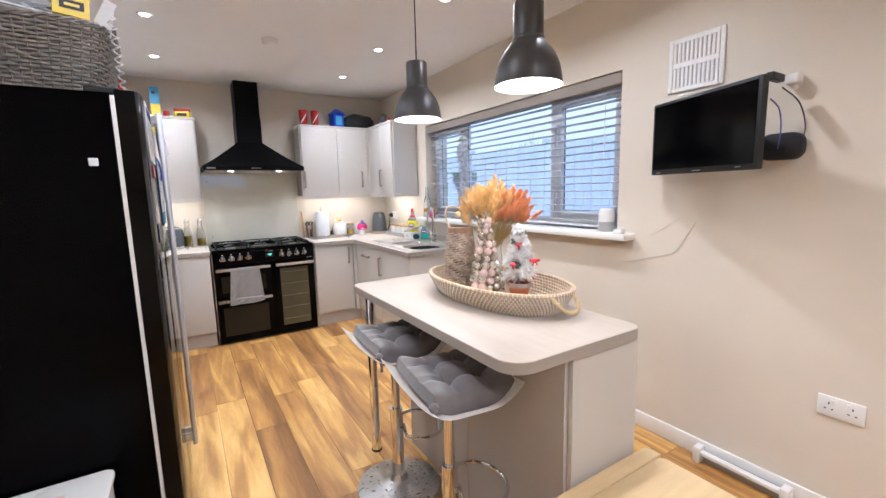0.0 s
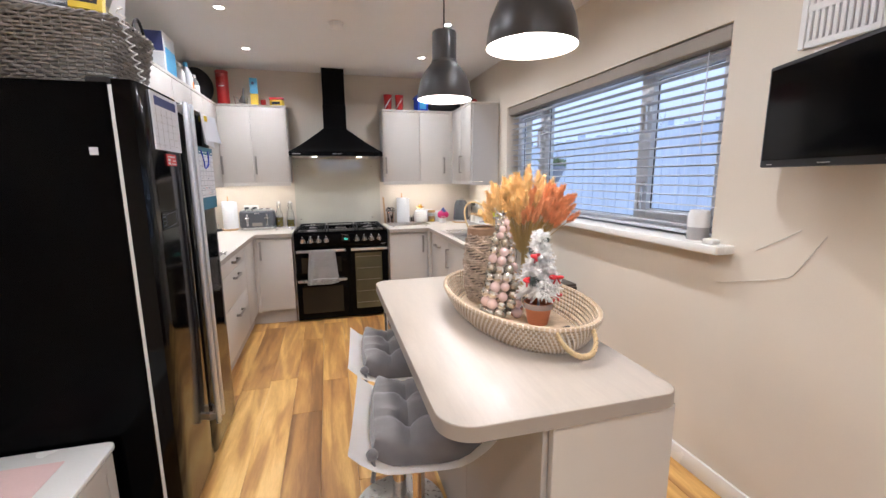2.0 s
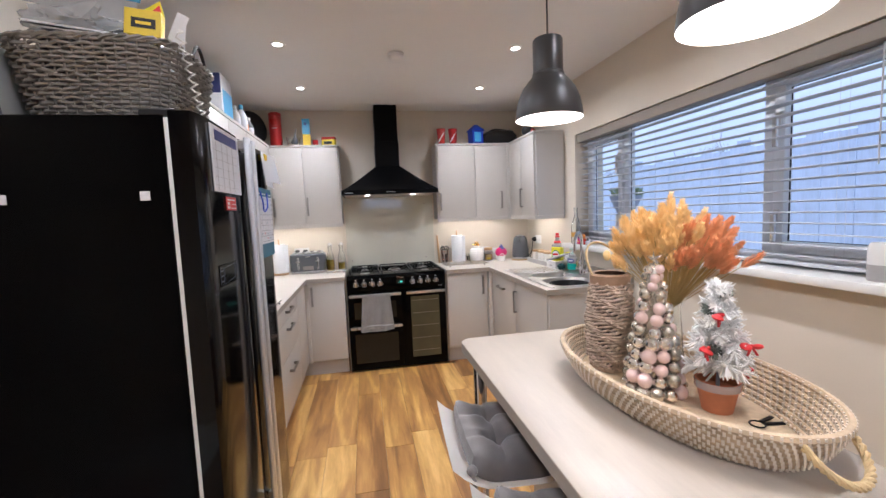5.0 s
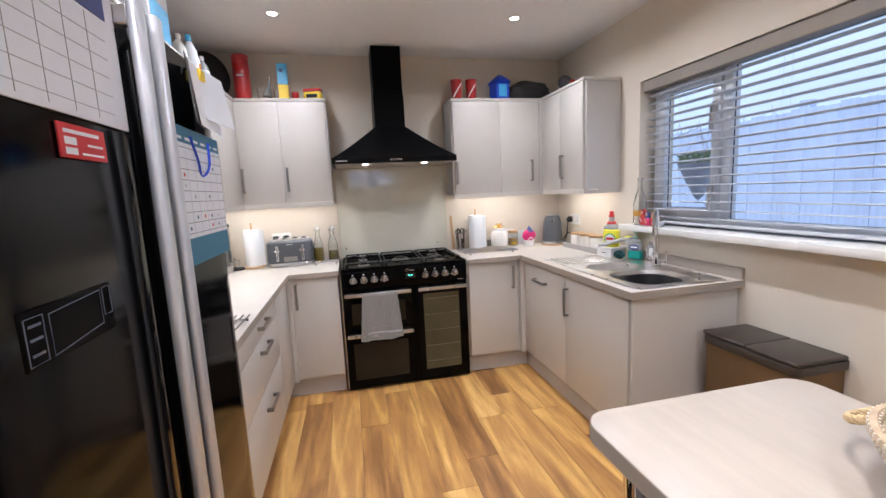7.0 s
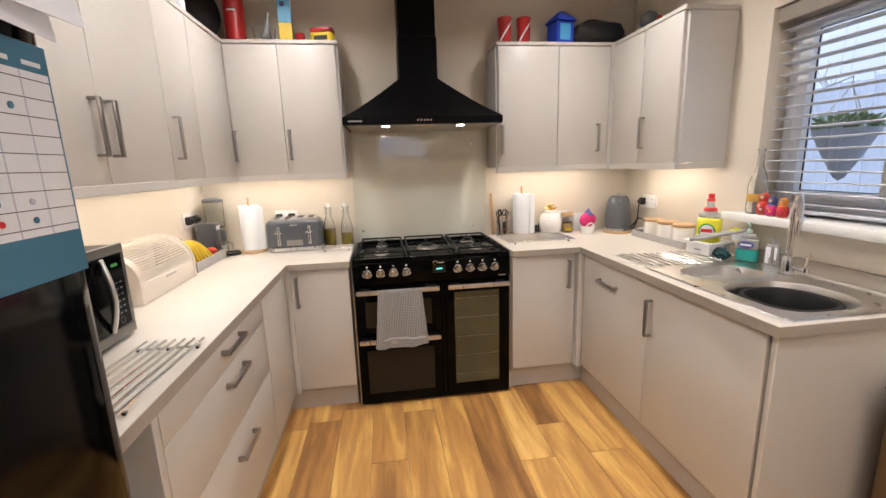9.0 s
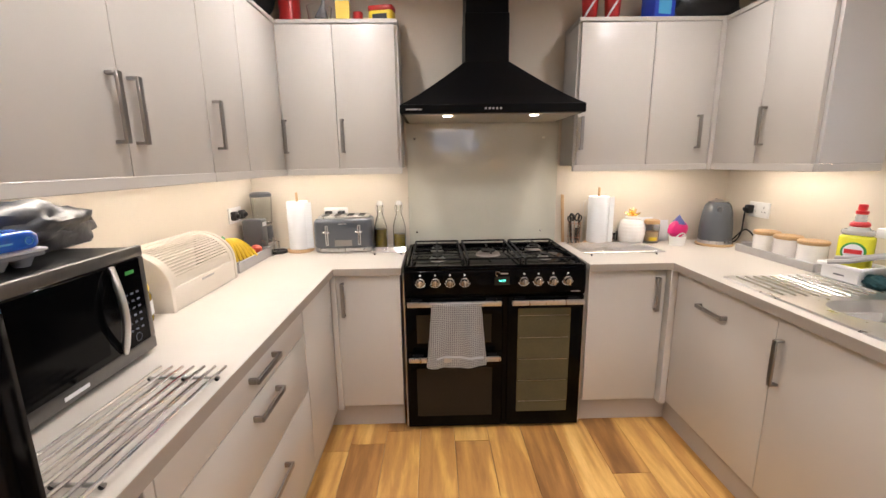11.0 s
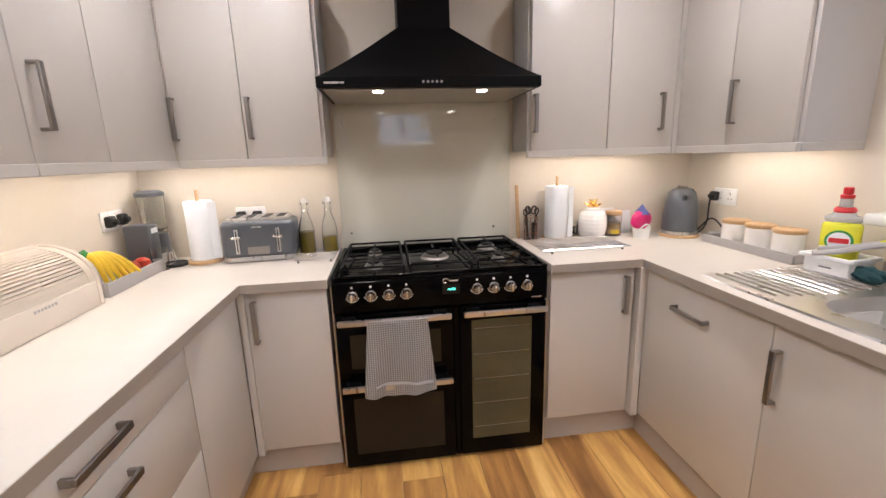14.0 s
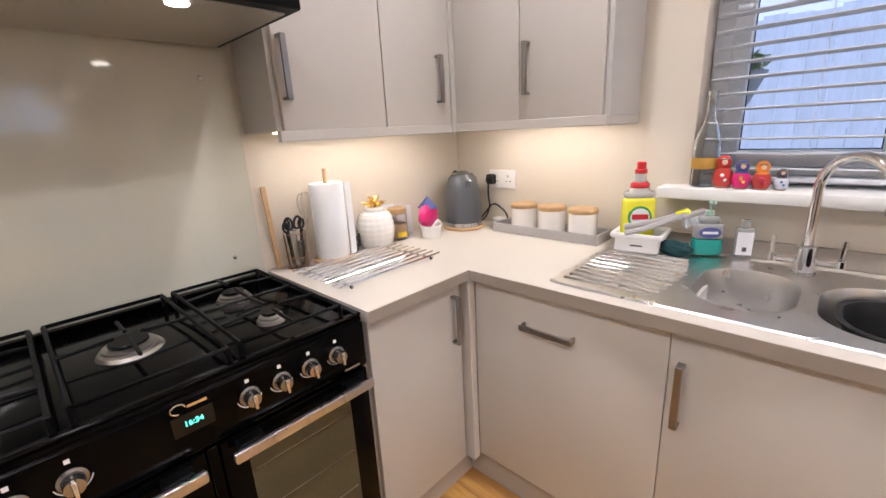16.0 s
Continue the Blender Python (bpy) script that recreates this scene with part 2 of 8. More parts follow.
M = dict(
    wall=mat("cream_wall_paint", (0.68, 0.615, 0.52), 0.75, var=0.03, scale=2.5, bump=0.0006, bscale=180, spec=0.3),
    ceiling=mat("white_ceiling_paint", (0.78, 0.775, 0.76), 0.9, var=0.02, scale=2, bump=0.0004, bscale=150, spec=0.2),
    cab=mat("stone_grey_satin_door", (0.545, 0.515, 0.475), 0.34, var=0.02, scale=3, spec=0.45, bump=0.0001, bscale=260),
    cabside=mat("stone_grey_panel", (0.52, 0.50, 0.475), 0.42, var=0.02, scale=3),
    # also on the island back panels, where its darker tone stands in for shade
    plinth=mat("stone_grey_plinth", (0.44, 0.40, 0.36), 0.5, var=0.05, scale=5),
    top=mat("cream_laminate", (0.57, 0.525, 0.465), 0.36, var=0.05, scale=5, bump=0.0001, bscale=420, stretch=(1, 1, 1)),
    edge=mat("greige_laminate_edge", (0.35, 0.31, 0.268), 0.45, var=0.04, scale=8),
    island=mat("washed_oak_laminate", (0.47, 0.41, 0.345), 0.33, var=0.07, scale=5, stretch=(7, 0.9, 1), bscale=30, bump=0.0001),
    steel=mat("brushed_steel", (0.62, 0.61, 0.60), 0.28, 1.0, var=0.02, scale=12, stretch=(5, 5, 0.6), bscale=60, rvar=0.025),
    satin=mat("satin_silver", (0.64, 0.65, 0.68), 0.42, 0.75, var=0.05, scale=10, stretch=(5, 5, 0.5), rvar=0.05),
    nickel=mat("satin_nickel", (0.33, 0.31, 0.29), 0.34, 1.0, var=0.05),
    chrome=mat("chrome", (0.80, 0.80, 0.81), 0.08, 1.0, var=0.03, rvar=0.03),
    sink=mat("sink_steel", (0.69, 0.68, 0.67), 0.28, 1.0, var=0.02, scale=20, rvar=0.02),
    knob=mat("cooker_knob_metal", (0.42, 0.41, 0.40), 0.26, 1.0, var=0.04, rvar=0.03),
    # sink steel made brighter and smoother, standing in for highlights along the ribs
    rib=mat("highlit_drainer_rib", (0.86, 0.85, 0.84), 0.16, 1.0, var=0.02, rvar=0.02),
    graphite=mat("dark_brushed_steel", (0.17, 0.165, 0.16), 0.34, 1.0, var=0.05, scale=14, stretch=(5, 5, 0.6)),
    eggtray=mat("grey_moulded_pulp", (0.30, 0.30, 0.31), 0.9, var=0.12, scale=30, bump=0.001, bscale=200),
    gold=mat("gold", (0.78, 0.55, 0.20), 0.25, 1.0),
    copper=mat("copper_wire", (0.80, 0.44, 0.30), 0.22, 1.0),
    black=mat("black_gloss_enamel", (0.0016, 0.0016, 0.0018), 0.12, var=0.2, spec=0.09, coat=0.0, rvar=0.04),
    blackm=mat("black_matt_paint", (0.0024, 0.0024, 0.0028), 0.40, spec=0.10, var=0.15, scale=9),
    fridge=mat("black_gloss_fridge", (0.0016, 0.0016, 0.0018), 0.10, var=0.15, spec=0.22, coat=0.0, rvar=0.03),
    fridgeside=mat("black_satin_fridge_side", (0.0012, 0.0012, 0.0014), 0.20, var=0.2, scale=4, spec=0.07, rvar=0.06),
    iron=mat("cast_iron", (0.0045, 0.0045, 0.005), 0.40, spec=0.12, bump=0.0006, bscale=400),
    oven=mat("smoked_oven_glass", (0.020, 0.016, 0.011), 0.05, spec=0.2, coat=0.0, rvar=0.02),
    ovenin=mat("oven_window_tint", (0.085, 0.075, 0.043), 0.10, spec=0.2, coat=0.0, var=0.25, scale=4, rvar=0.03),
    rubber=mat("black_plastic", (0.012, 0.012, 0.013), 0.5, var=0.1),
    white=mat("white_plastic", (0.78, 0.77, 0.75), 0.38, var=0.02),
    upvc=mat("white_upvc", (0.78, 0.80, 0.83), 0.33, var=0.03),
    gloss=mat("white_gloss_paint", (0.80, 0.79, 0.76), 0.25, var=0.03),
    shade=mat("graphite_lamp_enamel", (0.045, 0.043, 0.042), 0.38, var=0.12),
    shadein=mat("white_shade_lining", (0.82, 0.80, 0.76), 0.6),
    glow=mat("warm_bulb", (1.0, 0.82, 0.60), 0.5, emit=14),
    spotglow=mat("downlight_glow", (1.0, 0.90, 0.78), 0.5, emit=22),
    stripglow=mat("led_strip_glow", (1.0, 0.82, 0.58), 0.5, emit=5),
    splash=mat("glass_splashback", (0.60, 0.59, 0.50), 0.05, var=0.02, coat=1.0, rvar=0.015),
    glass=mat("clear_glass", (0.96, 0.98, 0.97), 0.02, trans=1.0, var=0.0, rvar=0.0),
    pane=mat("window_glass", (0.97, 0.99, 1.0), 0.0, trans=1.0, var=0.0, rvar=0.0, ior=1.02),
    slat=mat("pale_blind_slat", (0.60, 0.61, 0.65), 0.45, var=0.05),
    valance=mat("greige_blind_valance", (0.30, 0.265, 0.225), 0.55, var=0.05),
    cushion=mat("grey_cushion_cotton", (0.155, 0.142, 0.140), 0.95, var=0.18, scale=14, bump=0.0012, bscale=500, sheen=0.4),
    leather=mat("white_leatherette", (0.84, 0.83, 0.82), 0.4, var=0.03, bump=0.0003, bscale=300),
    wicker=mat("grey_willow", (0.215, 0.195, 0.17), 0.7, var=0.3, scale=40, bump=0.0008, bscale=250),
    twig=mat("weathered_twig", (0.42, 0.33, 0.26), 0.8, var=0.4, scale=45, bump=0.001, bscale=220),
    grass=mat("seagrass_coil", (0.52, 0.40, 0.27), 0.85, var=0.25, scale=30, bump=0.001, bscale=300),
    stitch=mat("pale_stitch_cord", (0.74, 0.66, 0.56), 0.85, var=0.12, scale=40),
    rope=mat("straw_rope", (0.62, 0.47, 0.26), 0.9, var=0.2, scale=60, bump=0.001, bscale=300),
    pine=mat("pale_pine", (0.72, 0.53, 0.29), 0.45, var=0.12, scale=3, stretch=(1, 9, 1), bump=0.0004, bscale=40),
    beech=mat("beech_wood", (0.56, 0.36, 0.19), 0.5, var=0.15, scale=10, stretch=(1, 1, 6)),
    bamboo=mat("bamboo_lid", (0.52, 0.34, 0.17), 0.5, var=0.12, scale=20, stretch=(1, 8, 1)),
    slate=mat("slate_blue_enamel", (0.082, 0.090, 0.102), 0.3, var=0.05, coat=0.3),
    appliance=mat("pale_grey_plastic", (0.38, 0.38, 0.365), 0.4, var=0.04, bump=0.0002, bscale=500),
    pale=mat("pale_blue_card", (0.52, 0.54, 0.62), 0.6, var=0.08, scale=20),
    paper=mat("white_paper", (0.76, 0.77, 0.80), 0.85, var=0.04, scale=8),
    tissue=mat("kitchen_paper", (0.80, 0.82, 0.84), 0.95, var=0.03, bump=0.0012, bscale=160),
    navy=mat("navy_print", (0.06, 0.075, 0.22), 0.6),
    teal=mat("teal_print", (0.05, 0.17, 0.26), 0.6, var=0.08),
    cablegrey=mat("pale_grey_cable", (0.53, 0.48, 0.42), 0.5),
    amber=mat("amber_paper", (0.48, 0.27, 0.05), 0.6, var=0.2, scale=30),
    rimwood=mat("brown_stained_rim", (0.30, 0.19, 0.12), 0.6, var=0.2, scale=25),
    keyprint=mat("dim_key_print", (0.09, 0.10, 0.13), 0.5),
    ink=mat("grey_ink", (0.10, 0.10, 0.12), 0.7),
    red=mat("red_print", (0.55, 0.025, 0.03), 0.4),
    redm=mat("red_metal_tin", (0.42, 0.02, 0.02), 0.3, coat=0.3),
    yellow=mat("yellow_print", (0.80, 0.58, 0.03), 0.45),
    lime=mat("yellow_washing_liquid", (0.78, 0.75, 0.05), 0.2, coat=0.4),
    blue=mat("blue_print", (0.02, 0.06, 0.50), 0.4),
    sleeve=mat("glossy_royal_blue_card", (0.015, 0.13, 0.62), 0.25, var=0.05, coat=0.4),
    sky=mat("light_blue_print", (0.10, 0.42, 0.72), 0.4),
    green=mat("green_print", (0.05, 0.28, 0.06), 0.5),
    tealgel=mat("teal_hand_soap", (0.02, 0.30, 0.26), 0.15, coat=0.5),
    frostgel=mat("pale_green_plastic", (0.42, 0.62, 0.52), 0.3, var=0.04),
    tealcloth=mat("dark_teal_cloth", (0.012, 0.05, 0.055), 0.9, bump=0.002, bscale=200),
    orange=mat("orange_fruit", (0.75, 0.24, 0.03), 0.5, var=0.12, scale=30, bump=0.0005),
    apple=mat("red_apple", (0.48, 0.06, 0.03), 0.35, var=0.35, scale=25),
    banana=mat("banana_skin", (0.80, 0.55, 0.03), 0.5, var=0.15, scale=25),
    pink=mat("magenta_wrapper", (0.62, 0.02, 0.16), 0.3, var=0.1),
    ceramic=mat("white_ceramic", (0.82, 0.80, 0.77), 0.22, var=0.03, coat=0.3),
    cream=mat("cream_enamel", (0.72, 0.65, 0.56), 0.35, var=0.03),
    greytray=mat("grey_painted_wood", (0.40, 0.385, 0.375), 0.55, var=0.08),
    oil=mat("olive_oil", (0.24, 0.17, 0.012), 0.1, coat=0.4),
    bin=mat("bronze_bin", (0.17, 0.105, 0.05), 0.38, 0.6, var=0.08),
    binlid=mat("dark_brown_lid", (0.045, 0.034, 0.026), 0.4),
    terracotta=mat("terracotta", (0.42, 0.15, 0.07), 0.75, var=0.12),
    frost=mat("frosted_needles", (0.88, 0.88, 0.87), 0.8, var=0.06),
    fir=mat("grey_green_needles", (0.16, 0.19, 0.17), 0.8, var=0.2),
    plume_y=mat("yellow_dried_plume", (0.96, 0.69, 0.33), 0.95, var=0.15, scale=40),
    plume_o=mat("orange_dried_plume", (0.90, 0.45, 0.23), 0.95, var=0.15, scale=40),
    stem=mat("straw_stem", (0.50, 0.36, 0.14), 0.85),
    b_pink=mat("blush_bauble", (0.80, 0.60, 0.56), 0.25, 0.35, coat=0.5),
    b_silver=mat("silver_bauble", (0.84, 0.82, 0.80), 0.12, 1.0),
    b_grey=mat("champagne_bauble", (0.50, 0.46, 0.39), 0.25, 0.8),
    doll=mat("red_lacquer", (0.50, 0.04, 0.03), 0.2, coat=0.6),
    dollface=mat("painted_face_peach", (0.80, 0.55, 0.40), 0.35),
    clearbag=mat("clear_polythene", (0.55, 0.56, 0.57), 0.15, alpha=0.45, bump=0.006, bscale=30),
    greybag=mat("grey_polythene", (0.05, 0.052, 0.058), 0.35, var=0.3, bump=0.006, bscale=25),
    bag=mat("dark_polythene", (0.02, 0.02, 0.022), 0.3, bump=0.006, bscale=25),
    display=mat("clock_digits", (0.15, 1.0, 0.75), 0.5, emit=3.0),
    lamplens=mat("hood_lens", (1.0, 0.9, 0.75), 0.5, emit=18),
    filter=mat("hood_filter", (0.50, 0.47, 0.41), 0.35, 0.8, bump=0.001, bscale=200),
    lawn=mat("winter_grass", (0.09, 0.11, 0.05), 0.95, var=0.3, bump=0.02, bscale=30),
    fence=mat("pale_painted_fence_board", (0.40, 0.47, 0.66), 0.85, var=0.12, scale=8, stretch=(4, 4, 0.5), bump=0.002, bscale=40, rand=0.05),
    bark=mat("grey_bark", (0.30, 0.32, 0.38), 0.9, var=0.3, bump=0.004, bscale=50),
    basketpot=mat("grey_hanging_pot", (0.46, 0.48, 0.56), 0.8, var=0.15),
    leaf=mat("plant_leaf", (0.30, 0.37, 0.20), 0.6, var=0.3),
    pinkpaper=mat("pink_paper", (0.72, 0.52, 0.50), 0.8),
)
M["board"] = plank_mat()
M["check"] = check_mat()


# ---- mesh helpers ----
def box(x0, y0, z0, x1, y1, z1, b=0.002, seg=1):
    bm = bmesh.new()
    bmesh.ops.create_cube(bm, size=1)
    bmesh.ops.scale(bm, vec=(abs(x1 - x0), abs(y1 - y0), abs(z1 - z0)), verts=bm.verts)
    bmesh.ops.translate(bm, vec=((x0 + x1) / 2, (y0 + y1) / 2, (z0 + z1) / 2), verts=bm.verts)
    if b:
        b = min(b, 0.45 * min(abs(x1 - x0), abs(y1 - y0), abs(z1 - z0)))
        bmesh.ops.bevel(bm, geom=bm.edges[:], offset=b, segments=seg, profile=0.5, affect="EDGES")
    return bm


def lathe(profile, n=24):
    """Turns (radius, height) pairs round the z axis."""
    bm = bmesh.new()
    rings = []
    for r, z in profile:
        if r < 1e-5:
            rings.append([bm.verts.new((0, 0, z))])
        else:
            rings.append([bm.verts.new((r * math.cos(2 * math.pi * i / n), r * math.sin(2 * math.pi * i / n), z)) for i in range(n)])
    for a, b in zip(rings, rings[1:]):
        for i in range(n):
            j = (i + 1) % n
            q = [a[i % len(a)], a[j % len(a)], b[j % len(b)], b[i % len(b)]]
            q = [v for k, v in enumerate(q) if v not in q[:k]]
            if len(q) > 2:
                bm.faces.new(q)
    bmesh.ops.recalc_face_normals(bm, faces=bm.faces)
    return bm


def cyl(r, z0, z1, n=24, b=0.0, r2=None):
    r2 = r if r2 is None else r2
    return lathe([(0, z0), (r - b, z0), (r, z0 + b), (r2, z1 - b), (r2 - b, z1), (0, z1)] if b else [(0, z0), (r, z0), (r2, z1), (0, z1)], n)


def tube(points, r, n=8, closed=False, taper=1.0):
    """A round bar along points."""
    pts = [Vector(p) for p in points]
    bm = bmesh.new()
    rings, side = [], None
    count = len(pts)
    for i, p in enumerate(pts):
        a = pts[(i - 1) % count] if closed or i else p
        c = pts[(i + 1) % count] if closed or i < count - 1 else p
        d = (c - a).normalized()
        if side is None:
            side = d.orthogonal().normalized()
        side = (side - d * side.dot(d)).normalized()
        up = d.cross(side)
        k = r * (1 + (taper - 1) * i / max(count - 1, 1))
        rings.append([bm.verts.new(p + k * (math.cos(2 * math.pi * j / n) * side + math.sin(2 * math.pi * j / n) * up)) for j in range(n)])
    for a, b in zip(rings, rings[1:] + ([rings[0]] if closed else [])):
        for j in range(n):
            bm.faces.new((a[j], a[(j + 1) % n], b[(j + 1) % n], b[j]))
    if not closed:
        bm.faces.new(rings[0][::-1])
        bm.faces.new(rings[-1])
    return bm


def prism(poly, z0, z1, b=0.0, seg=2):
    """A plate of that outline, from z0 to z1, with eased edges."""
    bm = bmesh.new()
    f = bm.faces.new([bm.verts.new((x, y, z0)) for x, y in poly])
    got = bmesh.ops.extrude_face_region(bm, geom=[f])
    bmesh.ops.translate(bm, vec=(0, 0, z1 - z0), verts=[v for v in got["geom"] if isinstance(v, bmesh.types.BMVert)])
    bmesh.ops.recalc_face_normals(bm, faces=bm.faces)
    if b:
        ring = [e for e in bm.edges if abs(e.verts[0].co.z - e.verts[1].co.z) < 1e-6]
        bmesh.ops.bevel(bm, geom=ring, offset=b, segments=seg, profile=0.5, affect="EDGES")
    return bm


def rounded(x0, y0, x1, y1, r, n=6):
    """Outline of a rectangle with round corners; r may be one radius or four, from (x1, y1) anticlockwise."""
    rs = r if isinstance(r, (list, tuple)) else [r] * 4
    out = []
    for (cx, cy, sx, sy), rr, a0 in zip(((x1, y1, -1, -1), (x0, y1, 1, -1), (x0, y0, 1, 1), (x1, y0, -1, 1)), rs, (0, 90, 180, 270)):
        for i in range(n + 1):
            a = radians(a0 + 90 * i / n)
            out.append((cx + sx * rr + rr * math.cos(a), cy + sy * rr + rr * math.sin(a)))
    return out


def ball(r, u=12, v=8, sz=1.0):
    bm = bmesh.new()
    bmesh.ops.create_uvsphere(bm, u_segments=u, v_segments=v, radius=r)
    bmesh.ops.scale(bm, vec=(1, 1, sz), verts=bm.verts)
    return bm


def at(bm, x=0, y=0, z=0, rx=0, ry=0, rz=0):
    bm.transform(pose(x, y, z, rx, ry, rz))
    return bm


def join(*bms):
    """All of them in one bmesh."""
    verts, faces, base = [], [], 0
    for b in bms:
        b.verts.index_update()
        verts += [v.co[:] for v in b.verts]
        faces += [[v.index + base for v in f.verts] for f in b.faces]
        base += len(b.verts)
        b.free()
    me = bpy.data.meshes.new("joined")
    me.from_pydata(verts, [], faces)
    out = bmesh.new()
    out.from_mesh(me)
    bpy.data.meshes.remove(me)
    return out


def curve_through(pts, steps=6):
    """Points of a smooth line through the given ones."""
    out = []
    for i in range(len(pts) - 1):
        p0, p1, p2, p3 = [Vector(pts[min(max(i + k, 0), len(pts) - 1)]) for k in (-1, 0, 1, 2)]
        for k in range(steps):
            t = k / steps
            out.append(0.5 * (2 * p1 + (p2 - p0) * t + (2 * p0 - 5 * p1 + 4 * p2 - p3) * t * t + (3 * p1 - p0 - 3 * p2 + p3) * t ** 3))
    return out + [Vector(pts[-1])]


def to_mesh(name, bm, material, angle=38):
    me = bpy.data.meshes.new(name)
    bm.to_mesh(me)
    bm.free()
    me.materials.append(material)
    me.polygons.foreach_set("use_smooth", [True] * len(me.polygons))
    me.set_sharp_from_angle(angle=radians(angle))
    return me


def part(name, bm, material, parent=None, label=""):
    """One mesh object, under a thing or under a part."""
    ob = new(name, to_mesh(name, bm, M[material] if isinstance(material, str) else material))
    if parent is not None:
        ob.parent = parent
    if label:
        ob["label"] = label
    return ob


def thing(name, label, category, m=None, group="", kind=""):
    """The Empty at a thing's base, to which its parts belong."""
    ob = new(name)
    ob.empty_display_size = 0.05
    if m is not None:
        ob.matrix_world = m
    return tagged(ob, label, category, group, kind)


def solid(name, bm, material, label, category, m=None, group="", kind=""):
    """A thing of one mesh."""
    ob = part(name, bm, material)
    if m is not None:
        ob.matrix_world = m
    return tagged(ob, label, category, group, kind)


# ---- structure ----
XL, XR, YB, YF = -0.635, 2.31, 5.03, -2.6
WY0, WY1, WZ0, WZ1 = 1.69, 3.95, 1.115, 2.055
solid("ceiling", box(XL - 0.2, YF - 0.2, CEIL, XR + 0.3, YB + 0.2, CEIL + 0.15, 0), "ceiling", "smooth white painted ceiling with recessed downlights", "ceiling", kind="structure")
solid("wall_west", box(XL - 0.15, YF, 0, XL, YB, CEIL, 0), "wall", "cream painted plaster wall behind the fridge", "wall", kind="structure")
solid("wall_north", box(XL - 0.15, YB, 0, XR + 0.26, YB + 0.15, CEIL, 0), "wall", "cream painted plaster wall behind the cooker", "wall", kind="structure")
SX_0, SX_1, SZ_0, SZ_1 = 0.42, 1.66, 1.60, 2.36
solid("wall_south", join(box(XL - 0.15, YF - 0.15, 0, SX_0, YF, CEIL, 0), box(SX_1, YF - 0.15, 0, XR + 0.26, YF, CEIL, 0),
                         box(SX_0, YF - 0.15, 0, SX_1, YF, SZ_0, 0), box(SX_0, YF - 0.15, SZ_1, SX_1, YF, CEIL, 0)), "wall", "plain cream painted wall with a high window", "wall", kind="structure")
WX = XR + 0.26
solid("wall_east", join(
    box(XR, YF, 0, WX, WY0, CEIL, 0), box(XR, WY1, 0, WX, YB, CEIL, 0),
    box(XR, WY0, 0, WX, WY1, WZ0 - 0.02, 0), box(XR, WY0, WZ1, WX, WY1, CEIL, 0)), "wall",
    "cream painted plaster wall with a wide window opening", "wall", kind="structure")
solid("baseboard", join(box(XR - 0.016, YF, 0.004, XR - 0.001, 2.7, 0.095, 0.004, 2)), "gloss", "white gloss painted skirting board", "skirting board", kind="structure")
solid("baseboard_west", box(XL + 0.001, YF, 0.004, XL + 0.016, 1.15, 0.095, 0.004, 2), "gloss", "white gloss painted skirting board", "skirting board", kind="structure")

# window with three lights
win = thing("window_1", "wide white plastic framed window with three panes", "window", kind="structure")
FX0, FX1 = 2.425, 2.457


def bars(y0, y1, z0, z1, w, x0, x1):
    return join(box(x0, y0, z0, x1, y0 + w, z1, 0.006, 2), box(x0, y1 - w, z0, x1, y1, z1, 0.006, 2),
                box(x0, y0 + w, z0, x1, y1 - w, z0 + w, 0.006, 2), box(x0, y0 + w, z1 - w, x1, y1 - w, z1, 0.006, 2))


part("window_frame", join(bars(WY0 + 0.002, WY1 - 0.002, WZ0 + 0.02, WZ1 - 0.002, 0.055, FX0, FX1 + 0.02),
                          box(FX0, 2.275, WZ0 + 0.07, FX1 + 0.02, 2.335, WZ1 - 0.055, 0.006, 2), box(FX0, 3.375, WZ0 + 0.07, FX1 + 0.02, 3.435, WZ1 - 0.055, 0.006, 2)), "upvc", win)
for y0, y1 in ((1.745, 2.275), (3.435, 3.895)):
    sash = part("sash", bars(y0 + 0.003, y1 - 0.003, WZ0 + 0.078, WZ1 - 0.06, 0.052, FX0 - 0.016, FX1), "upvc", win)
    part("gasket", bars(y0 + 0.054, y1 - 0.054, WZ0 + 0.129, WZ1 - 0.111, 0.004, FX0 + 0.014, FX0 + 0.0215), "rubber", sash)
    yy = y1 - 0.03 if y0 < 2 else y0 + 0.03
    for zz in (1.36, 1.80):
        part("handle", join(box(FX0 - 0.03, yy - 0.014, zz - 0.035, FX0 - 0.014, yy + 0.014, zz + 0.035, 0.004), at(box(-0.014, -0.011, -0.12, 0.004, 0.011, 0.012, 0.004), FX0 - 0.036, yy, zz, 0, 0, 0)), "steel", sash)
part("gasket", bars(2.333, 3.377, WZ0 + 0.072, WZ1 - 0.055, 0.004, FX0 + 0.014, FX0 + 0.0215), "rubber", win)
for y0, y1 in ((1.79, 2.23), (2.33, 3.38), (3.48, 3.85)):
    g = part("pane", box(FX0 + 0.022, y0, WZ0 + 0.07, FX0 + 0.028, y1, WZ1 - 0.05, 0), "pane", win)
    g.visible_shadow = False
solid("window_sill", prism(rounded(2.215, 1.575, FX0 + 0.02, 4.03, [0.002, 0.002, 0.012, 0.012], 4), 1.097, 1.135, 0.006), "gloss", "white gloss painted window sill", "window sill", kind="structure")

